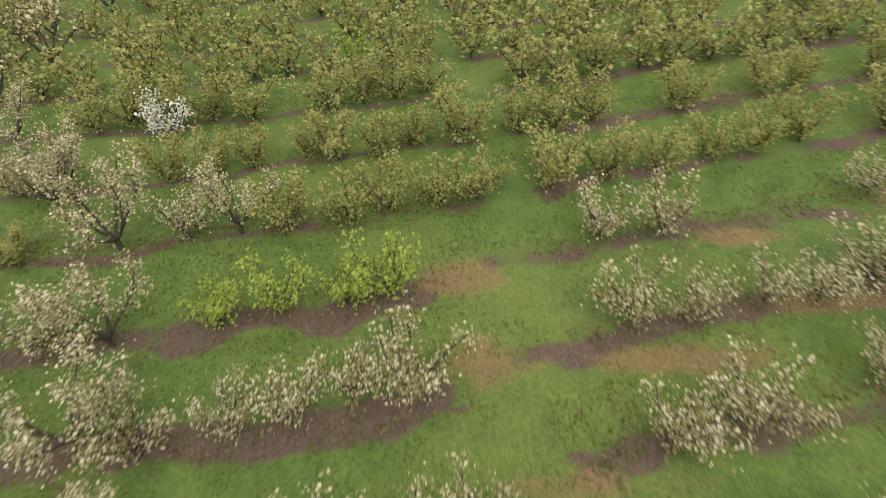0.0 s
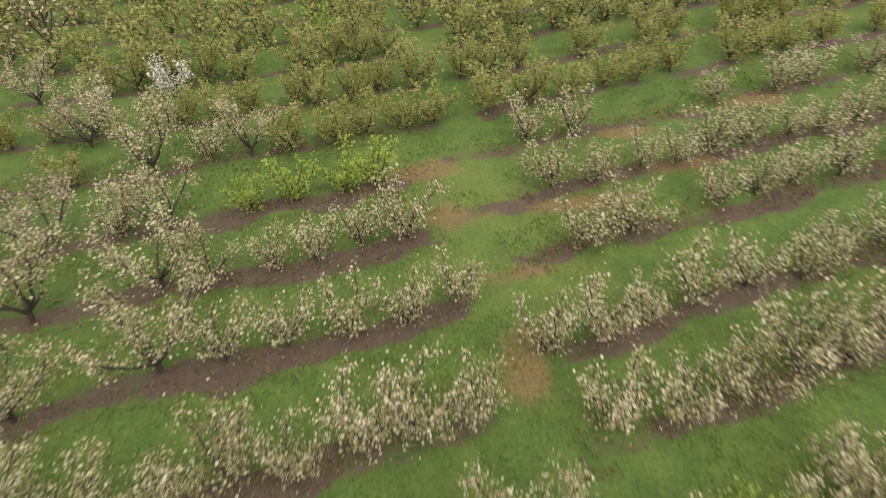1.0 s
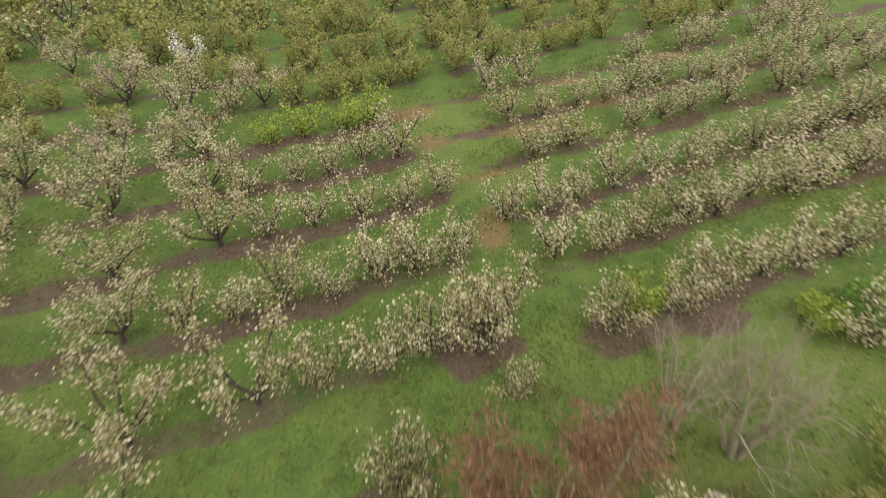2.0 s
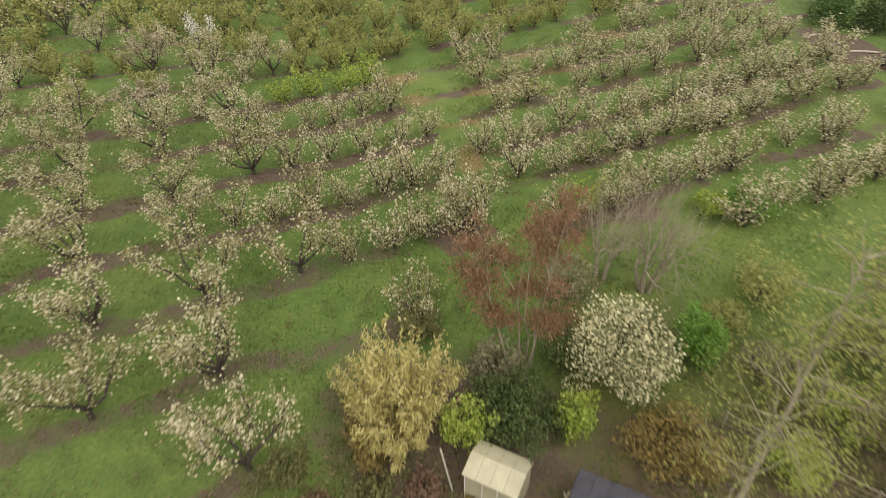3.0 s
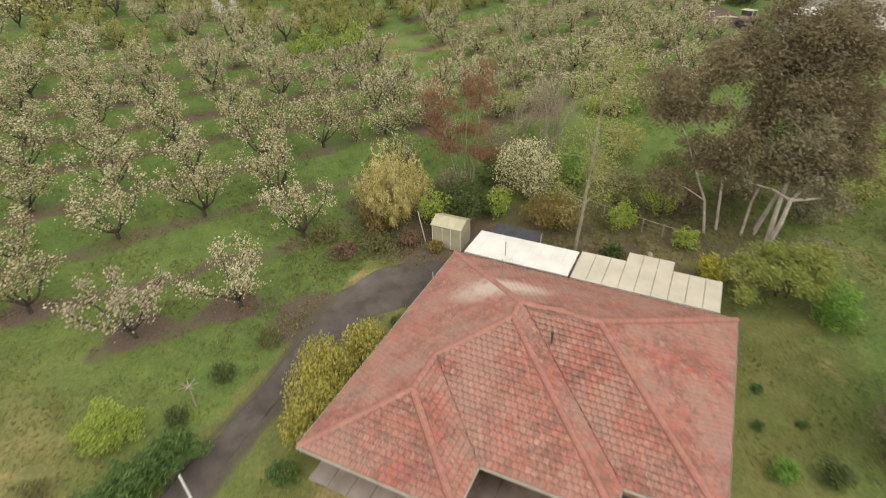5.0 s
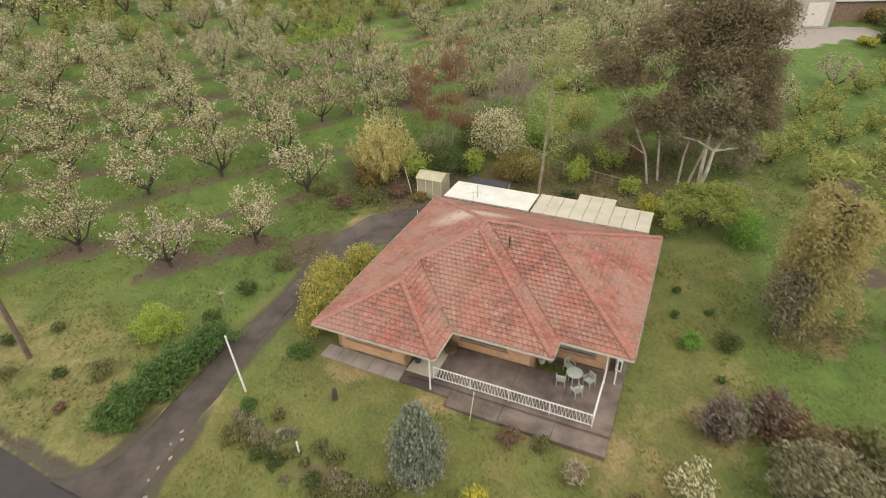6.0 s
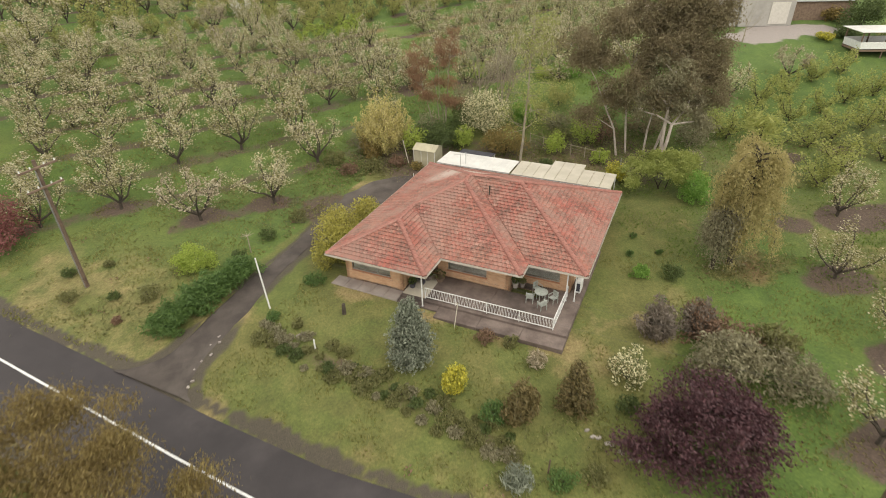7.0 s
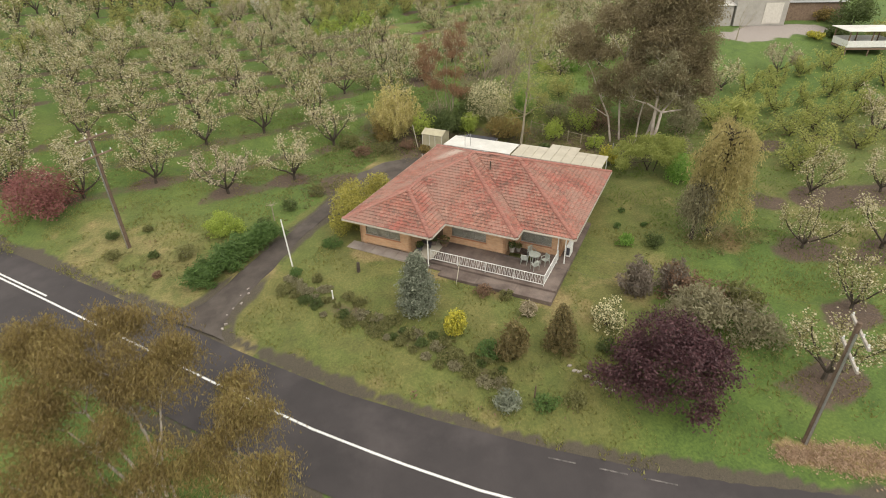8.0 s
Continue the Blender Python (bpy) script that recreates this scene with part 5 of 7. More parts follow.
def shed():
    t = on_house("garden_shed", "beige steel garden shed with a low gable roof", "shed")
    x, y = world_xy(-2.3, 21.5)
    z0 = hz(x, y)
    u0, u1, v0, v1, ze, zr = -3.4, -1.0, 20.55, 22.4, z0 + 1.75, z0 + 2.15
    mid = (v0 + v1) / 2
    for nm, b in (("wall", (u0, u0 + 0.03, v0, v1)), ("wall", (u1 - 0.03, u1, v0, v1)), ("wall", (u0 + 0.03, u1 - 0.03, v0, v0 + 0.03)), ("wall", (u0 + 0.03, u1 - 0.03, v1 - 0.03, v1))):
        part(nm, box(*b, z0 - 0.2, ze), M_SHED, t)
    for u in (u0 + 0.02, u0 + 0.85, u0 + 1.55, u1 - 0.05):
        part("corner_strip", box(u, u + 0.04, v0 - 0.012, v0 + 0.0, z0 - 0.1, ze), M_WHITE, t)
    part("door", box(u0 + 0.9, u0 + 1.54, v0 - 0.02, v0 - 0.001, z0, ze - 0.1), M_SHED, t)
    for a, b in ((v0 - 0.08, mid), (v1 + 0.08, mid)):
        for i in range(4):
            ua, ub = u0 - 0.08 + (u1 - u0 + 0.16) * i / 4, u0 - 0.08 + (u1 - u0 + 0.16) * (i + 1) / 4
            vs = [(ua, a, ze), (ub - 0.01, a, ze), (ub - 0.01, b, zr), (ua, b, zr)]
            vs += [(p, q, r + 0.03) for p, q, r in vs]
            put("roof_sheet", mesh("roof_sheet", vs, [(0, 1, 2, 3), (4, 5, 6, 7), (0, 1, 5, 4), (2, 3, 7, 6), (1, 2, 6, 5), (3, 0, 4, 7)], M_SHED), t)
    for u in (u0, u1 - 0.03):
        put("gable", mesh("gable", [(u, v0, ze), (u, v1, ze), (u, mid, zr), (u + 0.03, v0, ze), (u + 0.03, v1, ze), (u + 0.03, mid, zr)], [(0, 1, 2), (3, 5, 4), (0, 3, 4, 1), (1, 4, 5, 2), (2, 5, 3, 0)], M_SHED), t)


shed()


# ---- garden and yard planting ----
rnd = np.random.RandomState(21)
shrub("crimson_bush", -42.3, -27.0, "crimson-leaved bush on the roadside slope", "bush", [(0, 0, 2.4, 2.8, 2.4, 2.3)] + dome(rnd, 7.8, 5.0, 10), F_CRIMSON, 5200, 0.13, 31, 2.0, 0.3)
shrub("lime_shrub", -25.7, -36.0, "round lime-green shrub on the grass bank", "shrub", dome(rnd, 3.8, 1.9, 9), F_LIME, 3400, 0.10, 32)
for i in range(7):
    f = i / 6
    x, y = -27.2 + 5.0 * f, -42.6 + 4.2 * f
    shrub("strap_leaf_clump", x, y, "dark green strap-leaved clump beside the drive", "plant", dome(rnd, 3.2, 2.1 - 0.5 * (i < 2)), F_GREEN, 1500, 0.08, 40 + i, 5.0, 0.0, 0.5, group="strap-leaved border")
shrub("golden_hedge", *world_xy(-1.6, 3.6), "clipped golden-green hedge beside the house", "hedge", [(-0.5, 0.2, 1.6, 1.4, 2.2, 1.9), (0.5, -0.6, 1.5, 1.2, 1.5, 1.7), (0.6, 1.6, 1.7, 1.4, 1.5, 1.8), (0.2, 3.0, 1.5, 1.3, 1.3, 1.5), (-1.2, -1.4, 1.2, 1.0, 1.0, 1.3)], F_GOLD, 5200, 0.13, 52)
shrub("golden_hedge", *world_xy(-1.3, 7.3), "clipped golden-green hedge beside the house", "hedge", [(0, 0, 1.6, 1.3, 1.6, 1.8), (0.5, 1.1, 1.4, 1.1, 1.2, 1.6)], F_GOLD, 2600, 0.13, 53)
shrub("hedge_plant", *world_xy(-0.9, 11.4), "dark green shrub by the house wall", "shrub", dome(rnd, 2.2, 1.2), F_DEEP, 700, 0.12, 54)
shrub("low_shrub", *world_xy(-1.2, -0.2), "low green shrub at the house corner", "shrub", dome(rnd, 2.0, 0.9), F_GREEN, 600, 0.1, 55)


def conifer(name, x, y, label, h, w, mat, count, size, seed, belly=0.22, long=2.0):
    """A conifer: one stem with tiers of drooping branches, fullest low down."""
    rng = np.random.RandomState(seed)
    t = thing(name, x, y, hz(x, y), label, "conifer")
    segs, pts = [((0, 0, -0.2), (0, 0, h * 0.97), 0.03 * h, 0.008)], []
    z = h * 0.06
    while z < h * 0.97:
        r = w / 2 * min(1, (z / h) / belly + 0.55) * (1 - z / h) ** 0.6 * 1.08
        n = 9
        for i in range(n):
            a = 6.28 * (i + rng.uniform(-0.3, 0.3)) / n + z * 3
            rr = r * rng.uniform(0.8, 1.12)
            tip = Vector((rr * math.cos(a), rr * math.sin(a), z + rr * rng.uniform(-0.1, 0.3)))
            segs.append(((0, 0, z), tip, 0.015, 0.005))
            m = max(3, int(count * (rr / w) / (n * 8)))
            for f in rng.uniform(0.35, 1.05, m):
                pts.append(Vector((0, 0, z)).lerp(tip, f) + Vector(rng.normal(size=3)) * w * 0.045)
        z += h * 0.055
    put("stem", mesh("stem", *tubes(segs, 5), M_BARK), t)
    put("foliage", mesh("foliage", *leaves(rng, np.array([tuple(p) for p in pts]), size, long), mat), t)
    return t


conifer("blue_spruce", -11.8, -50.4, "dense blue-grey spruce on the front lawn", 4.9, 3.0, F_BLUE, 17000, 0.09, 61, 0.34, 1.7)
conifer("brown_conifer", -3.8, -56.4, "narrow rusty-brown conifer on the lawn", 3.5, 2.1, F_RUSTGREEN, 7500, 0.09, 62, 0.15)
shrub("yellow_variegated_shrub", -9.9, -53.4, "round yellow-variegated shrub on the lawn", "shrub", [(0, 0, 1.2, 0.7, 0.7, 0.95), (0.3, 0.2, 1.1, 0.55, 0.55, 0.75), (-0.35, -0.1, 1.0, 0.5, 0.5, 0.75), (0, 0, 0.5, 0.5, 0.5, 0.4)], F_YELLOW, 1500, 0.12, 63)
shrub("flax_plant", -4.6, -52.9, "small pinkish striped flax plant on the lawn", "plant", [(0, 0, 0.6, 0.6, 0.6, 0.6)], F_PINK, 300, 0.09, 64, 5.0, 0.0, 0.3)
shrub("mixed_shrub", -7.0, -56.4, "green and brown feathery shrub in the lawn bed", "shrub", [(0, 0, 1.6, 0.8, 0.8, 1.6), (0.5, 0.2, 1.2, 0.7, 0.7, 1.0), (-0.5, 0, 1.0, 0.7, 0.7, 0.9)], F_RUSTGREEN, 1500, 0.13, 65, 2.5, 0.4)
shrub("green_perennial", -8.4, -55.9, "leafy green perennial in the bed", "shrub", dome(rnd, 1.8, 1.6), F_GREEN, 700, 0.12, 66)
shrub("camellia", 0.1, -55.2, "white-flowering camellia bush on the lawn", "shrub", dome(rnd, 2.7, 2.2), F_CAMELLIA, 900, 0.12, 67)
shrub("blue_shrub", -1.0, -57.4, "small dark blue-green shrub on the lawn", "shrub", dome(rnd, 1.6, 1.1), F_DEEP, 420, 0.11, 68)
spray_bush("seeding_shrub", 3.9, -52.5, "brown seed-headed wilting shrub beside the lawn", 3.2, 3.0, 60, F_SEED, 2600, 0.10, 69)
spray_bush("seeding_shrub", 6.6, -52.9, "brown seed-headed wilting shrub beside the lawn", 2.9, 2.8, 50, F_SEED, 2200, 0.10, 169)
spray_bush("olive_spray", 9.4, -56.2, "grey-olive arching shrub near a plum tree", 2.6, 3.8, 60, F_BED, 2800, 0.10, 172)
shrub("grey_shrub", 5.6, -56.8, "grey-green tangled shrub beside the lawn", "shrub", dome(rnd, 4.8, 3.3, 9), F_SAGE, 2300, 0.14, 70, 2.4, 0.3, bark=M_TWIG, stems=12)
shrub("grey_shrub", 8.8, -58.6, "sprawling sage-green shrub near the verge", "shrub", dome(rnd, 4.6, 2.4, 9), F_SAGE, 1500, 0.13, 170, 2.4, 0.3, bark=M_TWIG, stems=12)
shrub("grey_shrub", 6.8, -53.4, "brown and grey twiggy shrub beside the lawn", "shrub", dome(rnd, 3.6, 2.6, 8), F_RUST, 800, 0.13, 171, 2.4, 0.3, bark=M_TWIG, stems=14)
shrub("rusty_shrub", 7.8, -55.2, "brown seed-headed shrub beside the lawn", "shrub", dome(rnd, 3.2, 2.6), F_RUST, 500, 0.14, 71, bark=M_TWIG, stems=10)
lump_tree("purple_plum", 0.6, -61.2, "spreading dark purple-leaved plum beside the verge", [(0, 0, 3.6, 1.8), (1.6, 0.6, 3.2, 1.5), (-1.5, 0.4, 3.1, 1.5), (0.4, 1.7, 3.0, 1.4), (0.2, -1.6, 2.9, 1.5), (2.8, -0.4, 2.2, 1.2), (-2.7, -0.2, 2.1, 1.2), (1.9, -1.7, 2.1, 1.2), (-1.7, -1.7, 2.0, 1.2), (1.8, 1.9, 2.2, 1.1), (-1.6, 1.9, 2.2, 1.1), (0.2, -2.6, 1.5, 1.0), (3.2, 0.9, 1.7, 0.9), (-3.2, 0.8, 1.6, 0.8)], F_PURPLE, M_BARK, 19000, 0.10, 72, 40, (0.45, 0.85), 0.08, 1.9, 0.15, 0.85, 4)
shrub("small_green_shrub", 6.5, -46.4, "small bright green shrub on the side lawn", "shrub", dome(rnd, 1.6, 1.1), F_VIVID, 650, 0.11, 73)
shrub("round_shrub", 8.6, -47.2, "dull green round shrub on the side lawn", "shrub", dome(rnd, 2.0, 1.3), F_DEEP, 650, 0.11, 74)
for i, (x, y, s) in enumerate(((8.7, -41.6, 0.7), (7.2, -43.6, 0.8), (9.4, -44.2, 0.7), (6.4, -49.4, 0.7), (5.2, -51.2, 0.9))):
    shrub("low_tuft", x, y, "small dark tuft on the side lawn", "plant", dome(rnd, s, 0.5), F_GREEN, 160, 0.09, 75 + i)
shrub("silver_flax", -8.5, -59.8, "silvery strap-leaved plant on the verge", "plant", [(0, 0, 0.6, 0.8, 0.8, 0.6)], F_BLUE, 420, 0.09, 82, 5.0, 0.0, 0.3)
shrub("verge_shrub", -6.4, -60.4, "low green plant on the verge", "plant", dome(rnd, 1.8, 0.9), F_GREEN, 480, 0.11, 83)
shrub("verge_shrub", -4.6, -60.6, "low green plant on the verge", "plant", dome(rnd, 1.6, 0.8), F_BED, 380, 0.11, 84)
for i, (x, y, s, m) in enumerate(((-20.0, -43.8, 1.3, F_GREEN), (-18.4, -45.0, 1.1, F_BED), (-22.4, -35.6, 1.6, F_DEEP), (-31.2, -37.8, 1.2, F_DEEP), (-28.6, -38.6, 2.0, F_BED), (-35.2, -33.6, 1.4, F_DEEP), (-32.4, -33.2, 1.0, F_BED), (-30.6, -40.5, 0.9, F_RUST), (-34.5, -36.8, 1.6, F_BED), (-20.2, -33.0, 1.8, F_DEEP), (-17.6, -30.6, 2.0, F_BED), (-8.1, -50.0, 0.0, F_RUST), (-6.8, -49.9, 1.6, F_RUST), (-5.4, -50.7, 1.2, F_BED))):
    if s:
        shrub("garden_plant", x, y, "scrubby garden plant in rough grass", "plant", dome(rnd, s, s * 0.6), m, int(300 * s), 0.1, 90 + i, group="scrubby plants")
# planting bed behind the verge
for i in range(54):
    f = i / 53
    u = -1.5 + 18.5 * f
    v = np.interp(u, [-1.5, 4, 10, 17.5], [-6.0, -6.7, -7.4, -8.2]) + (0.8, -0.6, 0.1)[i % 3] + rnd.normal() * 0.25
    x, y = world_xy(u, v)
    s = rnd.uniform(0.6, 1.5)
    shrub("bed_plant", x, y, "low shrubby plant in the front garden bed", "plant", dome(rnd, s, s * rnd.uniform(0.25, 0.5)), (F_BED, F_BED, F_DEEP, F_SAGE, F_BED, F_SAGE)[rnd.randint(6)], int(300 * s), 0.1, 120 + i, group="front bed plants")
t = thing("bed_stone", *world_xy(1.2, -5.2), hz(*world_xy(1.2, -5.2)), "flat pale stone in the garden bed", "rock")
bm = bmesh.new()
bmesh.ops.create_icosphere(bm, subdivisions=2, radius=0.3, matrix=Matrix.Diagonal((1.5, 0.8, 0.3, 1)))
part("stone", bm, M_PATH, t)

# weeping tree on the side lawn
rng = np.random.RandomState(200)
segs, tips = [((0, 0, -0.3), (0.1, 0, 2.5), 0.24, 0.2), ((0.1, 0, 2.5), (0.2, 0.1, 6.0), 0.2, 0.1), ((0.2, 0.1, 6.0), (0.2, 0.1, 8.6), 0.1, 0.03)], []
for i in range(84):
    z = 2.4 + 6.6 * rng.uniform(0, 1) ** 0.65
    a, r = rng.uniform(0, 6.28), rng.uniform(0.2, 1.0) ** 0.6 * 2.5 * min(1.0, (9.9 - z) / 1.2)
    p = Vector((0.15, 0.05, z))
    q = p + Vector((r * 0.6 * math.cos(a), r * 0.6 * math.sin(a), 0.6))
    e = p + Vector((r * math.cos(a), r * math.sin(a), 0.1))
    g = e + Vector((rng.normal() * 0.15, rng.normal() * 0.15, -rng.uniform(0.8, 2.2)))
    segs += [(p, q, 0.045, 0.03), (q, e, 0.03, 0.018), (e, g, 0.018, 0.006)]
    tips += [q, e, e.lerp(g, 0.5), g, q.lerp(e, 0.5), e.lerp(g, 0.25)]
WEEP = tall_tree("weeping_tree", 13.7, -46.9, "tall weeping golden-olive tree on the side lawn", (segs, tips), F_KHAKI, M_BARK, 26000, 0.075, 201, 0.26, 3.0, 0.7)
PALE = tall_tree("weeping_sage_tree", 12.1, -47.0, "sage-green feathery tree beside a weeping tree", ([(Vector((a[0] * 0.6, a[1] * 0.6, a[2] * 0.55)), Vector((b[0] * 0.6, b[1] * 0.6, b[2] * 0.55)), r0 * 0.7, r1 * 0.7) for a, b, r0, r1 in segs], [Vector((v.x * 0.6, v.y * 0.6, v.z * 0.55)) for v in tips]), F_SAGE, M_BARK, 6500, 0.075, 202, 0.28, 3.0, 0.7)

# big gum behind the side garden
def gum(name, x, y, label, seed, h, stems, lean, mat, count, size, bark, spread=0.75, hang=0.5, kids=3, first=0.45, wide=None, clumps=0):
    rng = np.random.RandomState(seed)
    segs, tips = [], []
    for i in range(stems):
        a = 6.28 * i / stems + rng.uniform(-0.5, 0.5)
        p = Vector((0.5 * math.cos(a), 0.5 * math.sin(a), -0.3)) if stems > 1 else Vector((0, 0, -0.3))
        d = Vector((math.cos(a) * lean, math.sin(a) * lean, 1)).normalized()
        r = 0.02 * h * rng.uniform(0.75, 1.1)
        n = 4
        for k in range(n):
            d = (d + Vector(rng.normal(size=3)) * 0.10 + Vector((0, 0, 0.08))).normalized()
            q = p + d * h * first / n
            segs.append((p.copy(), q.copy(), r, r * 0.86))
            p, r = q, r * 0.86
        for k in range(4):
            e = (d * 0.8 + Vector(rng.normal(size=3)) * 0.55 + Vector((0, 0, 0.15))).normalized()
            fork(rng, p, e, h * (1 - first) * rng.uniform(0.5, 0.8), r * 0.6, 2, segs, tips, 0.22, 0.08, kids, 0.65)
    top = max(p.z for p in tips)
    far = np.percentile([math.hypot(p.x, p.y) for p in tips], 92)
    kz, kx = h / top, (wide or h * 0.7) / 2 / far
    fit_in = lambda p: Vector((p.x * kx, p.y * kx, p.z * kz if p.z > 0 else p.z))
    segs = [(fit_in(Vector(a)), fit_in(Vector(b)), r0, r1) for a, b, r0, r1 in segs]
    return tall_tree(name, x, y, label, (segs, [fit_in(p) for p in tips]), mat, bark, count, size, seed + 1, spread, 2.6, hang, clumps=clumps)


RX, RY = 0.968, -0.25   # across the view of the garden gum


def beside(r, z, d, rad):
    return (r * RX - d * RY, r * RY + d * RX, z, rad)


lump_tree("gum_tree", 17.0, -28.2, "large multi-stemmed gum tree with pale trunks and dark olive crown", [beside(1.8, 11.2, 0, 3.2), beside(3.6, 14.0, 0.6, 3.0), beside(0.0, 13.4, 1.5, 2.8), beside(-6.6, 11.2, 0.5, 2.0), beside(-4.6, 9.6, 0.8, 1.9), beside(-3.8, 12.6, 1.0, 2.1), beside(5.0, 11.4, 0.5, 2.7), beside(4.4, 8.2, -0.5, 2.3), beside(5.8, 8.8, 0.5, 2.1), beside(-3.0, 5.6, 0.5, 1.6), beside(0.6, 9.4, 0, 1.6), beside(1.0, 15.8, 0.5, 2.4), beside(5.2, 14.6, 1.0, 2.3), beside(-4.4, 7.4, -0.4, 1.4), beside(-5.0, 4.6, 0.8, 1.3), beside(3.6, 6.4, -1.0, 1.6), beside(6.2, 6.6, -0.6, 1.7), beside(0.4, 6.6, -1.4, 1.6), beside(2.2, 8.0, -1.5, 1.7), beside(-1.6, 8.2, -1.0, 1.7)], F_GUM, M_GUM, 96000, 0.105, 211, 19, (0.7, 1.3), 0.12, 2.2, per=4, foot=0.4)
lump_tree("leaning_gum", 18.2, -30.4, "leaning pale-trunked gum beside a larger one", [beside(1.8, 6.4, 0, 2.0), beside(3.6, 5.0, -0.4, 1.8), beside(0.8, 8.2, -0.4, 1.7), beside(-1.6, 7.6, -0.6, 1.5), beside(-0.4, 9.6, -0.6, 1.4), beside(-2.8, 6.0, -0.4, 1.3)], F_SAGE, M_GUM, 9000, 0.11, 223, 12, (0.6, 1.1), 0.22)
lump_tree("roadside_gum", -26.5, -61.5, "bronze-olive gum tree with pale thin stems beside the road", [(-1.2, 4.8, 8.6, 1.4), (1.5, 3.3, 8.0, 1.4), (-4.3, 5.8, 7.6, 1.1), (-5.9, 4.8, 7.8, 1.4), (-2.8, 2.8, 7.8, 1.5), (-0.9, 2.1, 7.4, 1.4), (0.9, 1.4, 7.0, 1.3), (-4.0, 0.9, 6.6, 1.3), (-1.5, -0.9, 6.4, 1.4), (-3.6, -2.1, 6.0, 1.5), (0.5, -3.2, 5.4, 1.3), (-1.8, -3.0, 5.6, 1.4), (-5.6, 2.3, 6.4, 1.3)], F_GUMBROWN, M_GUM, 76000, 0.042, 231, 26, (0.65, 1.15), 0.085, 5.0, 1.1)
lump_tree("roadside_gum_sapling", -23.0, -63.3, "smaller bronze gum tree with leaning pale stems beside the road", [(1.6, 1.6, 6.4, 1.1), (0.3, 4.0, 6.0, 0.9), (-0.3, 0.8, 6.0, 1.2), (1.8, -2.3, 5.8, 1.3), (0.6, -0.7, 5.2, 1.1), (-1.7, -0.1, 5.6, 1.1)], F_GUMBROWN, M_GUM, 26000, 0.042, 237, 26, (0.6, 1.1), 0.07, 5.0, 1.1)

# rust-leaved trees, bare tree and thin poplar behind the house
lump_tree("rust_tree", -0.9, -17.2, "slender tree with rusty brown hanging foliage", [(1.2, -0.6, 10.3, 0.7), (1.3, -0.5, 9.0, 0.8), (1.2, -0.3, 7.6, 0.7), (0.0, -0.2, 9.4, 0.75), (-0.1, 0.0, 8.0, 0.85), (-2.6, 0.4, 8.8, 0.8), (-2.9, 0.5, 7.4, 1.0), (-1.5, 0.2, 7.6, 0.8), (-2.4, 0.4, 5.8, 1.0), (-0.6, 0.2, 5.8, 0.9), (1.0, 0.2, 5.4, 0.8), (-1.4, -0.3, 3.8, 0.9), (0.6, -0.4, 3.4, 0.9), (2.0, 0.3, 3.0, 0.7)], F_RUSTSOFT, M_TWIG, 9500, 0.07, 241, 60, (0.4, 0.75), 0.06, 3.2, 0.6, 1.0)
gum("bare_tree", 7.7, -13.6, "leafless pale grey tree", 251, 8.8, 5, 0.25, M_TWIG, 200, 0.03, M_TWIG, 0.45, -0.1, 4, 0.3, 6.5)
gum("bare_tree", 5.6, -12.0, "leafless pale grey tree", 253, 7.5, 4, 0.25, M_TWIG, 150, 0.03, M_TWIG, 0.45, -0.1, 4, 0.3, 5.0)
rng = np.random.RandomState(260)
segs, tips, p = [], [], Vector((0, 0, -0.3))
for k in range(9):
    q = p + Vector((0.11 + rng.normal() * 0.05, 0.02 + rng.normal() * 0.05, 1.64))
    segs.append((p.copy(), q.copy(), 0.15 * (1 - k / 10.5), 0.15 * (1 - (k + 1) / 10.5)))
    p = q
    if k > 1:
        for _ in range(7):
            a = rng.uniform(0, 6.28)
            fork(rng, p + Vector((0, 0, rng.uniform(-1.4, 0))), Vector((math.cos(a), math.sin(a), rng.uniform(-0.1, 0.9))), (2.6 - 0.16 * k), 0.028, 1, segs, tips, 0.25, 0.0, 3, 0.6)
tall_tree("poplar", 4.6, -26.8, "thin pale-trunked poplar with sparse young leaves", (segs, tips), F_SPRING, M_TWIG, 5200, 0.08, 261, 0.36)
spray_bush("golden_willow", -7.9, -19.3, "golden feathery shrub with upright shoots in new leaf", 7.0, 7.4, 140, F_STRAW, 12500, 0.09, 271)
spray_bush("amber_spray", -9.2, -20.3, "amber-tinted upright shrub beside a golden one", 3.4, 3.2, 50, F_AMBER, 2000, 0.10, 371)
shrub("lime_green_shrub", -4.9, -20.4, "yellow-green shrub beside a golden one", "shrub", dome(rnd, 3.2, 3.4), F_LIME, 900, 0.15, 272)
shrub("white_camellia", 3.6, -18.6, "dense white-flowered bush behind the shed", "bush", [(0, 0, 2.6, 2.9, 2.6, 2.4)] + dome(rnd, 6.4, 4.8, 9), F_CAMELLIA, 6500, 0.14, 273, shell=0.85)
shrub("bright_green_shrub", 8.5, -18.4, "bright green leafy shrub", "shrub", dome(rnd, 3.2, 3.2), F_VIVID, 2400, 0.15, 274)
shrub("amber_shrub", 4.2, -23.4, "amber and olive spreading shrub", "shrub", dome(rnd, 5.6, 3.0, 9), F_AMBER, 2600, 0.15, 275)
shrub("lime_bush", 0.4, -20.8, "bright lime bush behind the dark lean-to", "shrub", dome(rnd, 2.8, 2.6), F_LIME, 1000, 0.15, 276)
shrub("dark_hedge", -2.2, -20.0, "dense dark green hedge behind the shed", "hedge", dome(rnd, 6.0, 3.0, 9), F_DEEP, 4200, 0.14, 277)
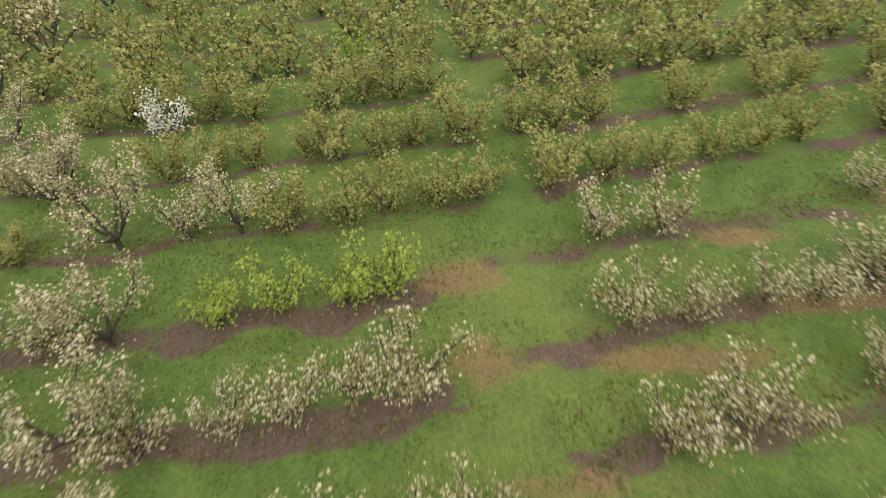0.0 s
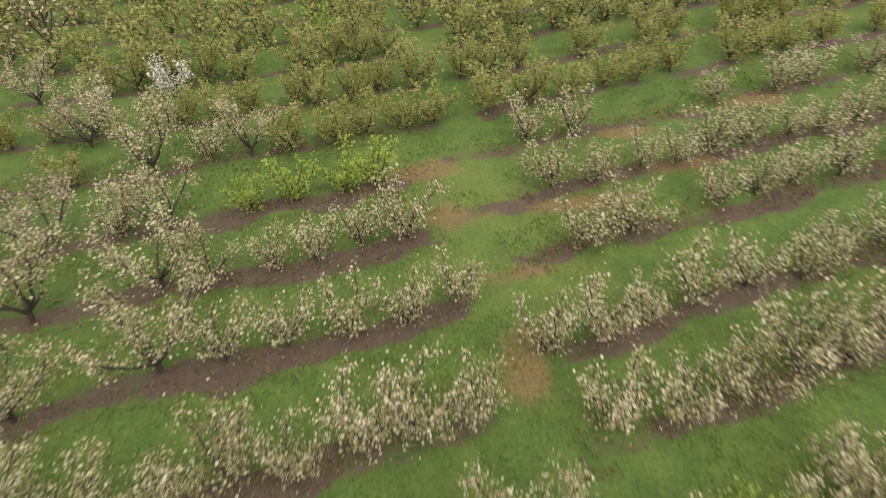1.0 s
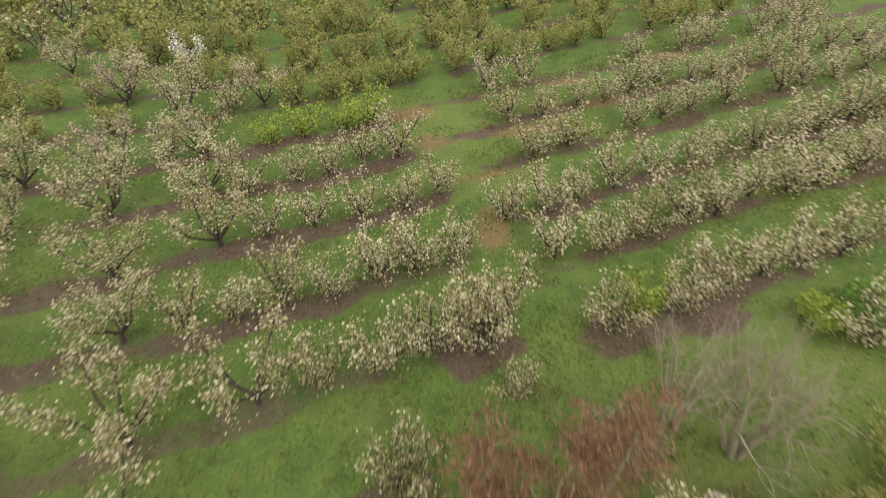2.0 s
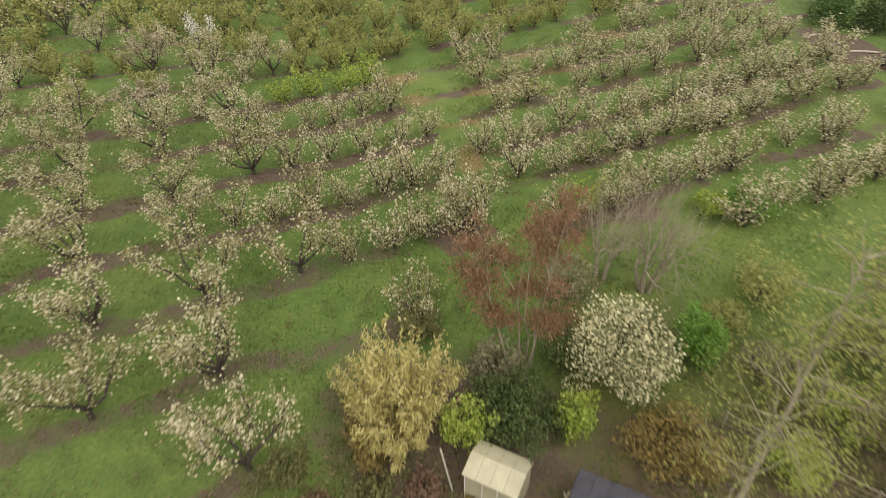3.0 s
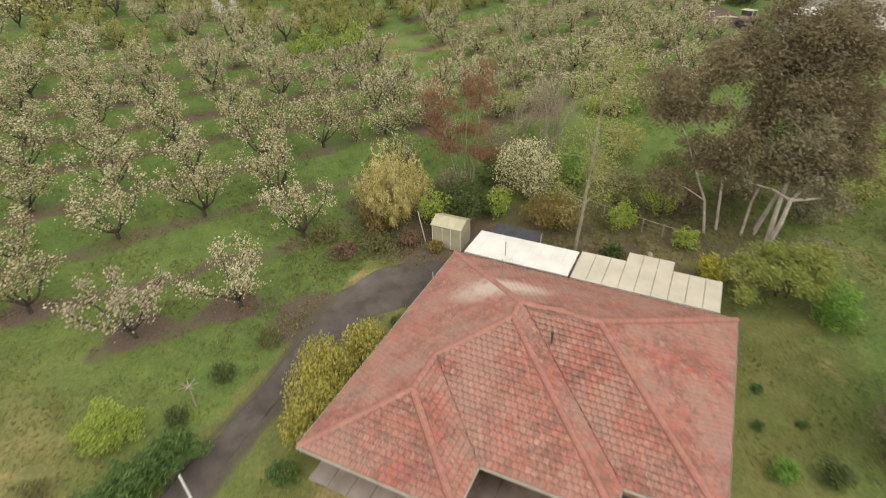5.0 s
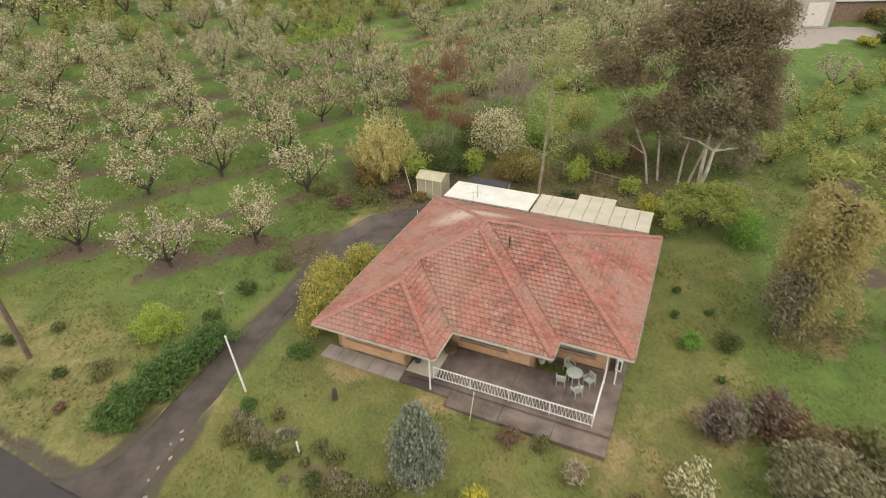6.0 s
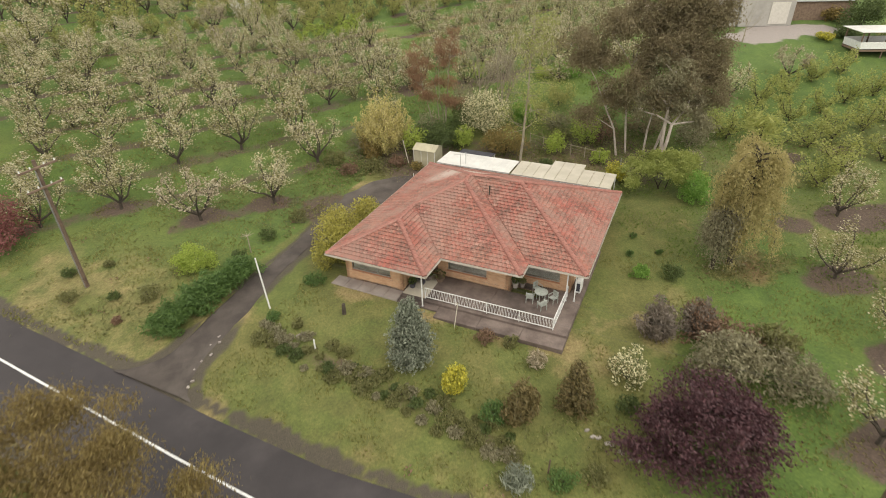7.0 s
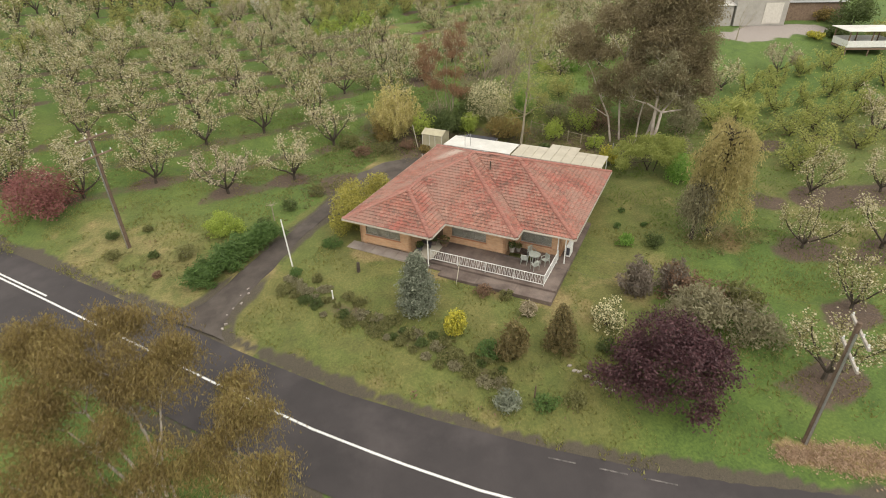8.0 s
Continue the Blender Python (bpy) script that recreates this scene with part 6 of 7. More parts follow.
shrub("wattle", 12.0, -32.6, "bright yellow flowering wattle bush", "bush", dome(rnd, 2.6, 2.2), F_YELLOW, 1100, 0.14, 278)
lump_tree("feathery_acacia", 15.0, -35.6, "spreading flat-topped acacia with feathery green leaves", [(-2.6, 0.4, 2.3, 1.3), (-1.2, -0.9, 2.6, 1.3), (0.3, 0.6, 2.9, 1.4), (1.6, -0.6, 2.7, 1.3), (2.8, 0.3, 2.3, 1.2), (-0.4, 1.6, 2.6, 1.2), (0.6, -1.8, 2.0, 1.1), (-1.8, 1.3, 2.3, 1.0), (1.9, 1.4, 2.4, 1.1), (-3.4, -0.5, 1.7, 0.8), (2.4, -1.5, 1.8, 0.9)], F_FERN, M_BARK, 15000, 0.085, 279, 26, (0.45, 0.75), 0.06, 3.0, 0.25, 0.35, 4)
shrub("glossy_bush", 16.4, -38.4, "dense mid-green bush on the side lawn", "bush", dome(rnd, 3.4, 3.0), F_VIVID, 1900, 0.14, 280)
for i, (x, y, w, h, m, n) in enumerate(((13.2, -24.2, 4.0, 4.2, F_LIME, 1100), (9.0, -25.4, 3.0, 2.8, F_LIME, 800), (12.6, -28.6, 2.4, 1.6, F_LIME, 500), (6.8, -28.4, 2.4, 1.4, F_DEEP, 700), (15.5, -24.0, 3.4, 3.0, F_RUST, 700), (20.5, -24.0, 5.0, 3.2, F_GUM, 1600), (23.5, -28.0, 5.0, 3.0, F_SAGE, 1500), (11.5, -20.0, 3.2, 2.2, F_SAGE, 700), (-6.0, -14.0, 3.0, 1.8, F_BED, 700), (3.0, -13.2, 4.0, 3.2, F_SAGE, 900), (14.0, -15.6, 4.5, 3.4, F_OLIVE, 1100), (25.0, -22.0, 5, 3.5, F_OLIVE, 1300), (19.6, -33.0, 4.0, 2.2, F_SAGE, 1000), (-7.2, -22.4, 2.0, 1.2, F_RUST, 420), (-9.6, -22.4, 2.6, 1.3, F_BED, 520), (-12.0, -22.6, 2.6, 1.2, F_RUST, 420), (-5.4, -23.8, 1.5, 0.9, F_AMBER, 300), (-1.0, -24.6, 1.2, 1.6, F_PINK, 260), (-13.4, -20.4, 3.0, 1.4, F_BED, 520), (1.2, -17.6, 3.4, 3.0, F_DEEP, 900), (-2.4, -17.2, 3.6, 2.8, F_SAGE, 800), (6.4, -16.4, 3.0, 2.0, F_BED, 500), (10.6, -17.2, 3.4, 2.4, F_OLIVE, 700), (11.0, -22.6, 2.6, 1.8, F_BED, 500), (17.4, -20.2, 4.0, 2.8, F_BED, 900), (22.0, -19.0, 4.4, 3.0, F_OLIVE, 1000), (27.5, -25.5, 4.6, 2.8, F_SPRING, 1100))):
    shrub("yard_shrub", x, y, "loose shrub in the back garden", "shrub", dome(rnd, w, h), m, n, 0.15, 290 + i, group="back garden shrubs")
for x, y, w, h, m in ((17.8, -8.6, 4.6, 2.6, F_VIVID), (15.2, -8.0, 3.0, 1.6, F_LIME)):
    shrub("bright_shrub", x, y, "bright green leafy shrub at the orchard edge", "shrub", dome(rnd, w, h, 9), m, int(420 * w), 0.14, int(700 + x), group="orchard edge shrubs")
shrub("palm_lily", 16.4, -44.0, "tall spiky pale green palm-like plant", "plant", [(0, 0, 9.3, 1.5, 1.5, 0.8)], F_SPRING, 170, 0.16, 320, 6.5, 0.15, 0.2)

# ---- poles, wires and small yard things ----
def rod(name, x, y, label, category, top, r0, r1, mat, lean=(0, 0)):
    t = thing(name, x, y, hz(x, y), label, category)
    put("shaft", mesh("shaft", *tubes([((0, 0, -0.4), (lean[0], lean[1], top), r0, r1)], 10), mat), t)
    return t


WAY = math.degrees(HA)


def power_pole(x, y, h, turn, label):
    t = thing("power_pole", x, y, hz(x, y), label, "power pole", "roadside power poles", turn)
    put("shaft", mesh("shaft", *tubes([((0, 0, -0.5), (0, 0, h), 0.165, 0.12)], 10), M_POLE), t)
    part("steel_channel", box(-0.185, -0.13, -0.05, 0.05, 0, h * 0.93), M_STEEL, t)
    for z, w in ((h - 0.5, 1.35), (h - 1.9, 1.3)):
        arm = part("crossarm", box(-w, w, -0.22, -0.1, z - 0.07, z + 0.07, 0.01), M_ROCK if h < 9 else M_WOOD, t)
        for s in (-0.9, -0.35, 0.35, 0.9):
            bm = bmesh.new()
            bmesh.ops.create_cone(bm, cap_ends=True, segments=8, radius1=0.05, radius2=0.035, depth=0.16, matrix=Matrix.Translation((s * w, -0.15, z + 0.14)))
            part("insulator", bm, M_WHITE, arm)
    return t


power_pole(-33.6, -35.4, 10.2, WAY + 90, "weathered timber power pole with crossarms on the roadside bank")
power_pole(5.9, -66.3, 8.1, 58, "weathered timber power pole with pale crossarms on the verge")


def wire(a, b, sag, name="wire"):
    a, b = Vector(a), Vector(b)
    pts = [a.lerp(b, i / 16) - Vector((0, 0, sag * 4 * (i / 16) * (1 - i / 16))) for i in range(17)]
    side = (b - a).cross(Vector((0, 0, 1))).normalized() * 0.004
    up = Vector((0, 0, 0.004))
    vs = [tuple(p + o) for p in pts for o in (side, up, -side, -up)]
    fs = [(4 * i + k, 4 * i + (k + 1) % 4, 4 * i + 4 + (k + 1) % 4, 4 * i + 4 + k) for i in range(16) for k in range(4)]
    me = mesh(name, vs, fs, M_DARK)
    return tagged(new("overhead_wire", me), "thin overhead power wire between roadside poles", "wire", "overhead wires")


zp, zq = hz(-33.6, -35.4), hz(5.6, -66.0)
for k in (-0.9, 0.9):
    ox, oy = -k * SA, k * CA
    wire((-33.6 + ox, -35.4 + oy, zp + 9.9), (5.6 + ox, -66 + oy, zq + 8.0), 0.7)
    wire((-33.6 + ox, -35.4 + oy, zp + 9.9), (-33.6 - 46 * CA + ox, -35.4 - 46 * SA + oy + 3, zp + 9.9), 0.9)
    wire((5.6 + ox, -66 + oy, zq + 8.0), (5.6 + 46 * CA + ox, -66 - 16 + oy, zq + 8.0), 0.8)
x, y = world_xy(1.5, 3.0)
wire((-33.6, -35.4, zp + 8.4), (x, y, EAVE + 0.9), 0.5)

def garden_fence(x0, y0, x1, y1, n):
    """A low post-and-rail wire fence across the back garden."""
    t = thing("garden_fence", x0, y0, 0, "low grey wire fence with thin posts in the back garden", "fence")
    feet = [(x0 + (x1 - x0) * i / n, y0 + (y1 - y0) * i / n) for i in range(n + 1)]
    for x, y in feet:
        z = hz(x, y)
        put("post", mesh("post", *tubes([((x - x0, y - y0, z - 0.3), (x - x0, y - y0, z + 1.25), 0.05, 0.045)], 7), M_TWIG), t)
    for up, r in ((1.15, 0.03), (0.8, 0.01), (0.45, 0.01)):
        for (xa, ya), (xb, yb) in zip(feet, feet[1:]):
            put("rail", mesh("rail", *tubes([((xa - x0, ya - y0, hz(xa, ya) + up), (xb - x0, yb - y0, hz(xb, yb) + up), r, r)], 6), M_TWIG), t)


garden_fence(7.6, -22.3, 12.6, -28.4, 5)
fp = rod("white_flagpole", -20.2, -42.5, "plain white painted post beside the drive", "post", 4.15, 0.06, 0.05, M_WHITE, (-0.25, 0.12))
rod("thin_rod", *world_xy(-0.35, 14.6), "thin pale rod beside the house", "post", 2.6, 0.03, 0.02, M_WHITE)
rod("timber_stake", *world_xy(-3.9, 20.6), "leaning pale timber beside the shed", "post", 2.6, 0.05, 0.04, M_CREAM, (-0.5, 0.5))
rod("bollard", *world_xy(2.8, -6.0), "short white guide post in the bed", "post", 0.9, 0.06, 0.05, M_WHITE)
rod("verge_stake", -6.8, -59.6, "short weathered stake on the verge", "post", 0.9, 0.05, 0.04, M_POLE, (0.1, 0.1))
rod("stump", -15.3, -44.6, "short dark tree stump on the lawn", "stump", 0.8, 0.17, 0.12, M_BARK, (0.05, 0.05))
rod("garden_stake", *world_xy(10.2, -0.9), "slanting thin stake at the terrace edge", "post", 1.6, 0.03, 0.03, M_CREAM, (0.5, 0.6))
rod("clothes_post", 12.3, -32.8, "thin grey post in the back yard", "post", 2.3, 0.05, 0.05, M_STEEL)
yu = thing("young_yucca", -21.6, -34.8, hz(-21.6, -34.8), "small bare-stemmed plant with spread leaves", "plant")
put("stem", mesh("stem", *tubes([((0, 0, -0.2), (0, 0, 1.6), 0.06, 0.04)] + [((0, 0, 1.55), (0.55 * math.cos(a), 0.55 * math.sin(a), 1.7), 0.035, 0.012) for a in np.arange(0, 6.2, 0.9)], 5), M_TWIG), yu)
# broken pale edging along the drive mouth
be = thing("broken_edging", *world_xy(-3.6, -9.6), hz(*world_xy(-3.6, -9.6)), "broken pale concrete edging along the drive mouth", "edging", "", WAY)
for i in (0, 1, 2, 3, 4, 5, 6):
    bm = box(-0.08 + 0.06 * (i % 3), 0.16, -0.07, 0.06, -0.1, 0.10, 0.02)
    px, py = -0.35 + 0.12 * i + 0.3 * math.sin(2.4 * i), 2.2 - 0.55 * i + 0.25 * math.sin(7 * i)
    bmesh.ops.transform(bm, matrix=Matrix.Translation((px, py, hz(*world_xy(-3.6 + px, -9.6 + py)) - hz(*world_xy(-3.6, -9.6)))) @ Matrix.Rotation(1.3 + 0.5 * math.sin(5 * i), 4, "Z"), verts=bm.verts)
    part("fragment", bm, M_PATH, be)
for nm, x, y, r in (("boulder", 6.0, -15.4, 0.45), ("boulder", -25.2, -48.1, 0.10), ("boulder", 9.6, -28.9, 0.22)):
    t = thing(nm, x, y, hz(x, y) + r * 0.4, "pale boulder lying on the ground", "rock", "boulders")
    bm = bmesh.new()
    bmesh.ops.create_icosphere(bm, subdivisions=2, radius=r)
    for v in bm.verts:
        v.co *= 1 + 0.3 * noise.noise(v.co * 3 + Vector((x, y, 0)))
    part("stone", bm, M_ROCK, t)


# line of small stones across the rough lawn
se = thing("stone_edging", -3.8, -58.0, hz(-3.8, -58.0), "broken line of small pale edging stones in the lawn", "edging")
for i in range(9):
    px, py = 1.6 * i / 8 + 0.08 * math.sin(5 * i), -2.4 * i / 8 + 0.08 * math.cos(3 * i)
    bm = bmesh.new()
    bmesh.ops.create_icosphere(bm, subdivisions=1, radius=0.13 + 0.03 * math.sin(7 * i), matrix=Matrix.Translation((px, py, hz(-3.8 + px, -58 + py) - hz(-3.8, -58) + 0.03)) @ Matrix.Diagonal((1.4, 0.8, 0.7, 1)))
    part("stone", bm, M_ROCK, se)


# ---- neighbouring farm buildings ----
def farm_building(x, y, turn, w, d, h, rise, wall, roof, label):
    z = min(hz(x, y), hz(x + w / 2, y), hz(x - w / 2, y)) - 0.3
    t = thing("farm_shed", x, y, z, label, "building", "", turn)
    for nm, b in (("wall", (-w / 2, w / 2, -d / 2, -d / 2 + 0.15)), ("wall", (-w / 2, w / 2, d / 2 - 0.15, d / 2)), ("wall", (-w / 2, -w / 2 + 0.15, -d / 2 + 0.15, d / 2 - 0.15)), ("wall", (w / 2 - 0.15, w / 2, -d / 2 + 0.15, d / 2 - 0.15))):
        part(nm, box(*b, 0, h), wall, t)
    o = 0.25
    for s in (-1, 1):
        vs = [(-w / 2 - o, s * (d / 2 + o), h - 0.02), (w / 2 + o, s * (d / 2 + o), h - 0.02), (w / 2 + o, 0, h + rise), (-w / 2 - o, 0, h + rise)]
        vs += [(a, b, c + 0.08) for a, b, c in vs]
        put("roof_sheet", mesh("roof_sheet", vs, [(0, 1, 2, 3), (4, 5, 6, 7), (0, 1, 5, 4), (1, 2, 6, 5), (2, 3, 7, 6), (3, 0, 4, 7)], roof), t)
    for u in (-w / 2, w / 2 - 0.1):
        put("gable", mesh("gable", [(u, -d / 2, h), (u, d / 2, h), (u, 0, h + rise), (u + 0.1, -d / 2, h), (u + 0.1, d / 2, h), (u + 0.1, 0, h + rise)], [(0, 1, 2), (3, 5, 4), (0, 3, 4, 1), (1, 4, 5, 2), (2, 5, 3, 0)], wall), t)
    return t


fs = farm_building(56.1, 3.8, -16, 8.0, 9.0, 5.2, 0.9, M_SHEDWALL, M_STEELWHITE, "white sheet-metal farm shed with a low roof")
part("roller_door", box(0.4, 3.2, -4.57, -4.52, 0.3, 3.4, 0.02), M_SOFFIT, fs, "pale roller door")
farm_building(49.5, 4.0, -18, 4.4, 5.0, 3.2, 0.35, M_SHEDWALL, M_STEELWHITE, "small white annexe of the farm shed")
fb = farm_building(65.5, 3.2, -18, 10.5, 8.0, 2.8, 1.6, M_WOOD, M_STEEL, "brown-walled outbuilding with a grey sheet roof")
for i in range(3):
    pn = put("solar_panel", mesh("solar_panel", [(-3 + i * 2.1, -3.6, 3.3), (-1.1 + i * 2.1, -3.6, 3.3), (-1.1 + i * 2.1, -1.2, 4.25), (-3 + i * 2.1, -1.2, 4.25), (-3 + i * 2.1, -3.6, 3.24), (-1.1 + i * 2.1, -3.6, 3.24), (-1.1 + i * 2.1, -1.2, 4.19), (-3 + i * 2.1, -1.2, 4.19)], [(0, 1, 2, 3), (7, 6, 5, 4), (0, 4, 5, 1), (1, 5, 6, 2), (2, 6, 7, 3), (3, 7, 4, 0)], M_SOLAR), fb, "dark solar panel")
vz = hz(59.5, -13.5)
st = thing("fruit_stall", 61.6, -13.8, vz, "raised white-railed open shelter with a flat pale roof", "shelter", "", -18)
part("deck", box(-3.2, 3.2, -2.0, 2.0, 0.5, 0.75, 0.02), M_WOOD, st)
for sx in (-3.1, 0, 3.1):
    for sy in (-1.9, 1.9):
        part("post", box(sx - 0.07, sx + 0.07, sy - 0.07, sy + 0.07, -0.4, 3.0), M_WOOD, st)
for b in ((-3.15, 3.15, -2.04, -1.98), (-3.15, 3.15, 1.98, 2.04), (-3.2, -3.14, -1.98, 1.98), (3.14, 3.2, -1.98, 1.98)):
    part("railing_panel", box(*b, 0.85, 1.75, 0.01), M_WHITE, st)
part("roof_sheet", box(-3.6, 3.6, -2.4, 2.4, 3.0, 3.1, 0.02), M_STEELWHITE, st)
def farm_truck(x, y, turn):
    """An old flat-fronted farm truck, parked."""
    t = thing("farm_truck", x, y, hz(x, y), "old weathered beige farm truck parked in the yard", "truck", "", turn)
    part("chassis", box(-2.0, 2.0, -0.75, 0.75, 0.5, 0.72, 0.03), M_DARK, t)
    part("cab", box(-0.1, 1.0, -0.8, 0.8, 0.72, 1.35, 0.08), M_WOOD, t)
    for sy in (-0.76, 0.76):
        for sx in (-0.05, 0.92):
            part("pillar", box(sx - 0.04, sx + 0.04, sy - 0.04, sy + 0.04, 1.3, 1.92), M_SHED, t)
        part("side_glass", box(0.0, 0.88, sy - 0.01, sy + 0.01, 1.34, 1.9), M_DARK, t, "dark cab window")
    part("windscreen", box(0.91, 0.93, -0.72, 0.72, 1.34, 1.9), M_DARK, t, "dark windscreen")
    part("cab_roof", box(-0.2, 1.08, -0.88, 0.88, 1.91, 2.02, 0.05), M_SHED, t)
    part("bonnet", box(1.0, 2.1, -0.6, 0.6, 0.72, 1.3, 0.16), M_WOOD, t)
    part("tray", add_box(add_box(box(-2.2, -0.2, -0.9, 0.9, 0.74, 0.84, 0.02), -2.2, -0.2, -0.9, -0.85, 0.84, 1.25), -2.2, -0.2, 0.85, 0.9, 0.84, 1.25), M_WOOD, t, "timber tray")
    for sx in (-1.4, 1.5):
        for sy in (-0.8, 0.8):
            put("wheel", mesh("wheel", *tubes([((sx, sy - 0.12, 0.4), (sx, sy + 0.12, 0.4), 0.4, 0.4)], 14), M_DARK), t)


farm_truck(45.8, 9.2, 205)
for x, y, a in ((44.0, 15.2, 20), (45.0, 12.6, -25), (43.2, 18.0, 10)):
    t = thing("fallen_log", x, y, hz(x, y) + 0.12, "pale weathered log lying on the bank", "log", "logs on the bank", a)
    put("log", mesh("log", *tubes([((-1.3, 0, 0), (0.2, 0.08, 0.03), 0.14, 0.12), ((0.2, 0.08, 0.03), (1.5, 0, 0), 0.12, 0.08)], 8), M_GUM), t)
for i, (x, y, w, h, m, n) in enumerate(((51.0, 17.5, 7, 5, F_DEEP, 2200), (66.0, -2.0, 4, 2.4, F_AMBER, 700), (66.5, -6.5, 7.5, 6, F_DEEP, 2600), (58.5, -8.6, 3, 1.3, F_YELLOW, 420), (62.0, -8.8, 4, 1.8, F_DEEP, 700), (58, 18, 8, 6, F_GREEN, 2200), (47.5, 21, 6, 5, F_GREEN, 1500), (51, 25, 7, 5, F_DEEP, 1600), (67.5, -12.0, 6, 3.5, F_OLIVE, 1300))):
    shrub("farm_shrub", x, y, "leafy bush near the farm yard", "bush", dome(rnd, w, h, 9), m, n, 0.24, 340 + i, group="farm yard bushes")
gum("yard_sapling", 47.2, -5.4, "bare slender tree at the edge of the gravel yard", 361, 6.0, 1, 0.1, F_SAGE, 0, 0.1, M_TWIG, 0.3, 0.0, 3, 0.35)


# ---- orchard ----
def plant_orchard():
    rng = np.random.RandomState(77)
    near, far = [], []
    old_rows = {-22.3: (-26.0, -19.6), -16.6: (-33.3, -15.0, -39.6), -11.2: (-16.6, -22.6, -28.8, -35.1, -41.0, -47.0, -53.0), -5.2: (-12.4, -17.9, -23.7, -29.9, -35.8, -41.5, -47.6, -53.5)}
    for c, xs in old_rows.items():
        for x in xs:
            near.append(("white" if rng.rand() < 0.85 else "pink", x, c + x * ROWTAN, 1.0 if x > -14 else 1.05))
    for x in (-9.2, -6.4, -4.2):
        near.append(("small", x, -5.4 + x * ROWTAN, 1.0))
    near += [("white", -1.0, -6.2, 0.98), ("small", -0.3, -5.4, 1.1), ("small", -1.9, -6.6, 1.0), ("small", -5.8, -12.8, 1.0), ("small", -0.6, -9.6, 0.7), ("small", 5.1, -6.7, 1.0), ("lime", 7.0, -6.0, 0.75), ("small", 11.3, -5.4, 1.05), ("small", 9.0, -6.2, 0.8)]
    near += [("white", -55.0, -9.0, 1.0), ("white", -52, -18, 1.0), ("white", -58, -24, 1.0), ("white", -47, -22, 1.0)]
    first = {0.8: -19.7, 6.9: -15.6, 13.1: -17.3, 19.0: -18.3, 26.0: -15.0, 32.6: -27.3}   # where the old trees of each row begin
    for k, c in enumerate(LEFT_ROWS):
        if c < 0:
            continue
        begin = first.get(c, -28.0 - 0.2 * (c - 32) - 5.9 * rng.rand())
        x = float(lane_x(c)) - 1.7 - rng.uniform(0, 0.6)
        if 18 < c < 20:
            x = -5.9
        while x > begin + 2.2:
            style = "small" if c < 24 else "olive"
            if 18 < c < 20 and x > -14.5 or rng.rand() < 0.03:
                style = "lime"
            if rng.rand() > (0.03 if c < 24 else 0.05):
                (near if c < 41 else far).append((style, x + rng.normal() * 0.2, c + x * ROWTAN + rng.normal() * 0.25, rng.uniform(0.88, 1.12)))
            x -= rng.uniform(2.3, 3.1)
        x = begin
        while x > -80 - 0.3 * max(0, c):
            style = "white" if rng.rand() < 0.93 else "pink"
            if c > 24 and rng.rand() < (0.45 if x > -34 else 0.22):
                style = "olive"
            (near if c < 41 and x > -60 else far).append((style, x + rng.normal() * 0.2, c + x * ROWTAN + rng.normal() * 0.25, rng.uniform(0.9, 1.06)))
            if rng.rand() < (0.45 if c > 10 else 0.28):
                (near if c < 41 and x > -60 else far).append(("small" if c < 30 else "olive", x - 2.9, c + (x - 2.9) * ROWTAN, rng.uniform(0.8, 1.1)))
            x -= 5.95 + rng.normal() * 0.12
    near.append(("snow", -23.2, 32.5, 1.0))
    near.append(("pink", -27.0, 25.0, 0.95))
    for k, c in enumerate(RIGHT_ROWS):
        x = max(float(lane_x(c)) + 1.6, float(np.interp(c, [-12, -7, -1.9, 3, 8], [12, 5.0, 3.4, 1.6, -9]))) + rng.uniform(0, 0.8)
        while x < float(np.interp(c, [-7, -1.9, 3, 22, 30, 60], [40, 41, 41, 41, 60, 95])):
            y = c + x * ROWTAN
            if 44 < x < 64 and y < 16:
                x += 3
                continue
            style = "small" if c < 23 else "olive"
            gap = rng.rand() < 0.10 or (8 < c < 15 and x < 4) or (18 < c < 22 and x < 3.4)
            if not gap:
                (near if c < 36 and x < 46 else far).append((style, x + rng.normal() * 0.2, y + rng.normal() * 0.25, rng.uniform(0.9, 1.15)))
            x += rng.uniform(2.4, 3.3)
    for x in np.arange(17, 40, 2.9):
        near.append(("small", x + rng.normal() * 0.3, -13.4 + x * ROWTAN + rng.normal() * 0.3, 1.1))
    # slope to the right of the house
    for x, y, s in ((19.7, -50.7, "white"), (17.3, -57.9, "white"), (10.2, -62.9, "white"), (25.4, -52.6, "white"), (26.0, -44.4, "white"), (32.4, -45.7, "white"), (35.1, -19.1, "white"), (45.3, -16.9, "pink"), (33, -54, "white")):
        near.append((s, x, y, 0.88))
    for c in (-22.5, -28.0, -33.5, -39.5):
        for x in np.arange(28, 75, 4.7):
            y = c + (x - 30) * 0.2 + rng.normal() * 0.5
            x = x + rng.normal() * 0.6
            if x > 53 and y > -20 or x < 33 and y > -26:
                continue
            near.append(("green" if rng.rand() < 0.93 else "white", x, y, rng.uniform(0.8, 1.05)))
    for s, x, y, k in near:
        orchard_tree(s, x, y, rng, k)
    # far rows as one body
    models = {}
    for s, mt in (("olive", F_OLIVE), ("white", F_WHITE), ("small", F_WHITE), ("lime", F_LIME)):
        models[s] = [orchard_meshes(500 + i, *((4.4, 5.2, 420, 0.27) if s == "white" else (3.2, 3.8, 320, 0.28)), mt, low=s != "white") for i in range(3)]
    out = {}
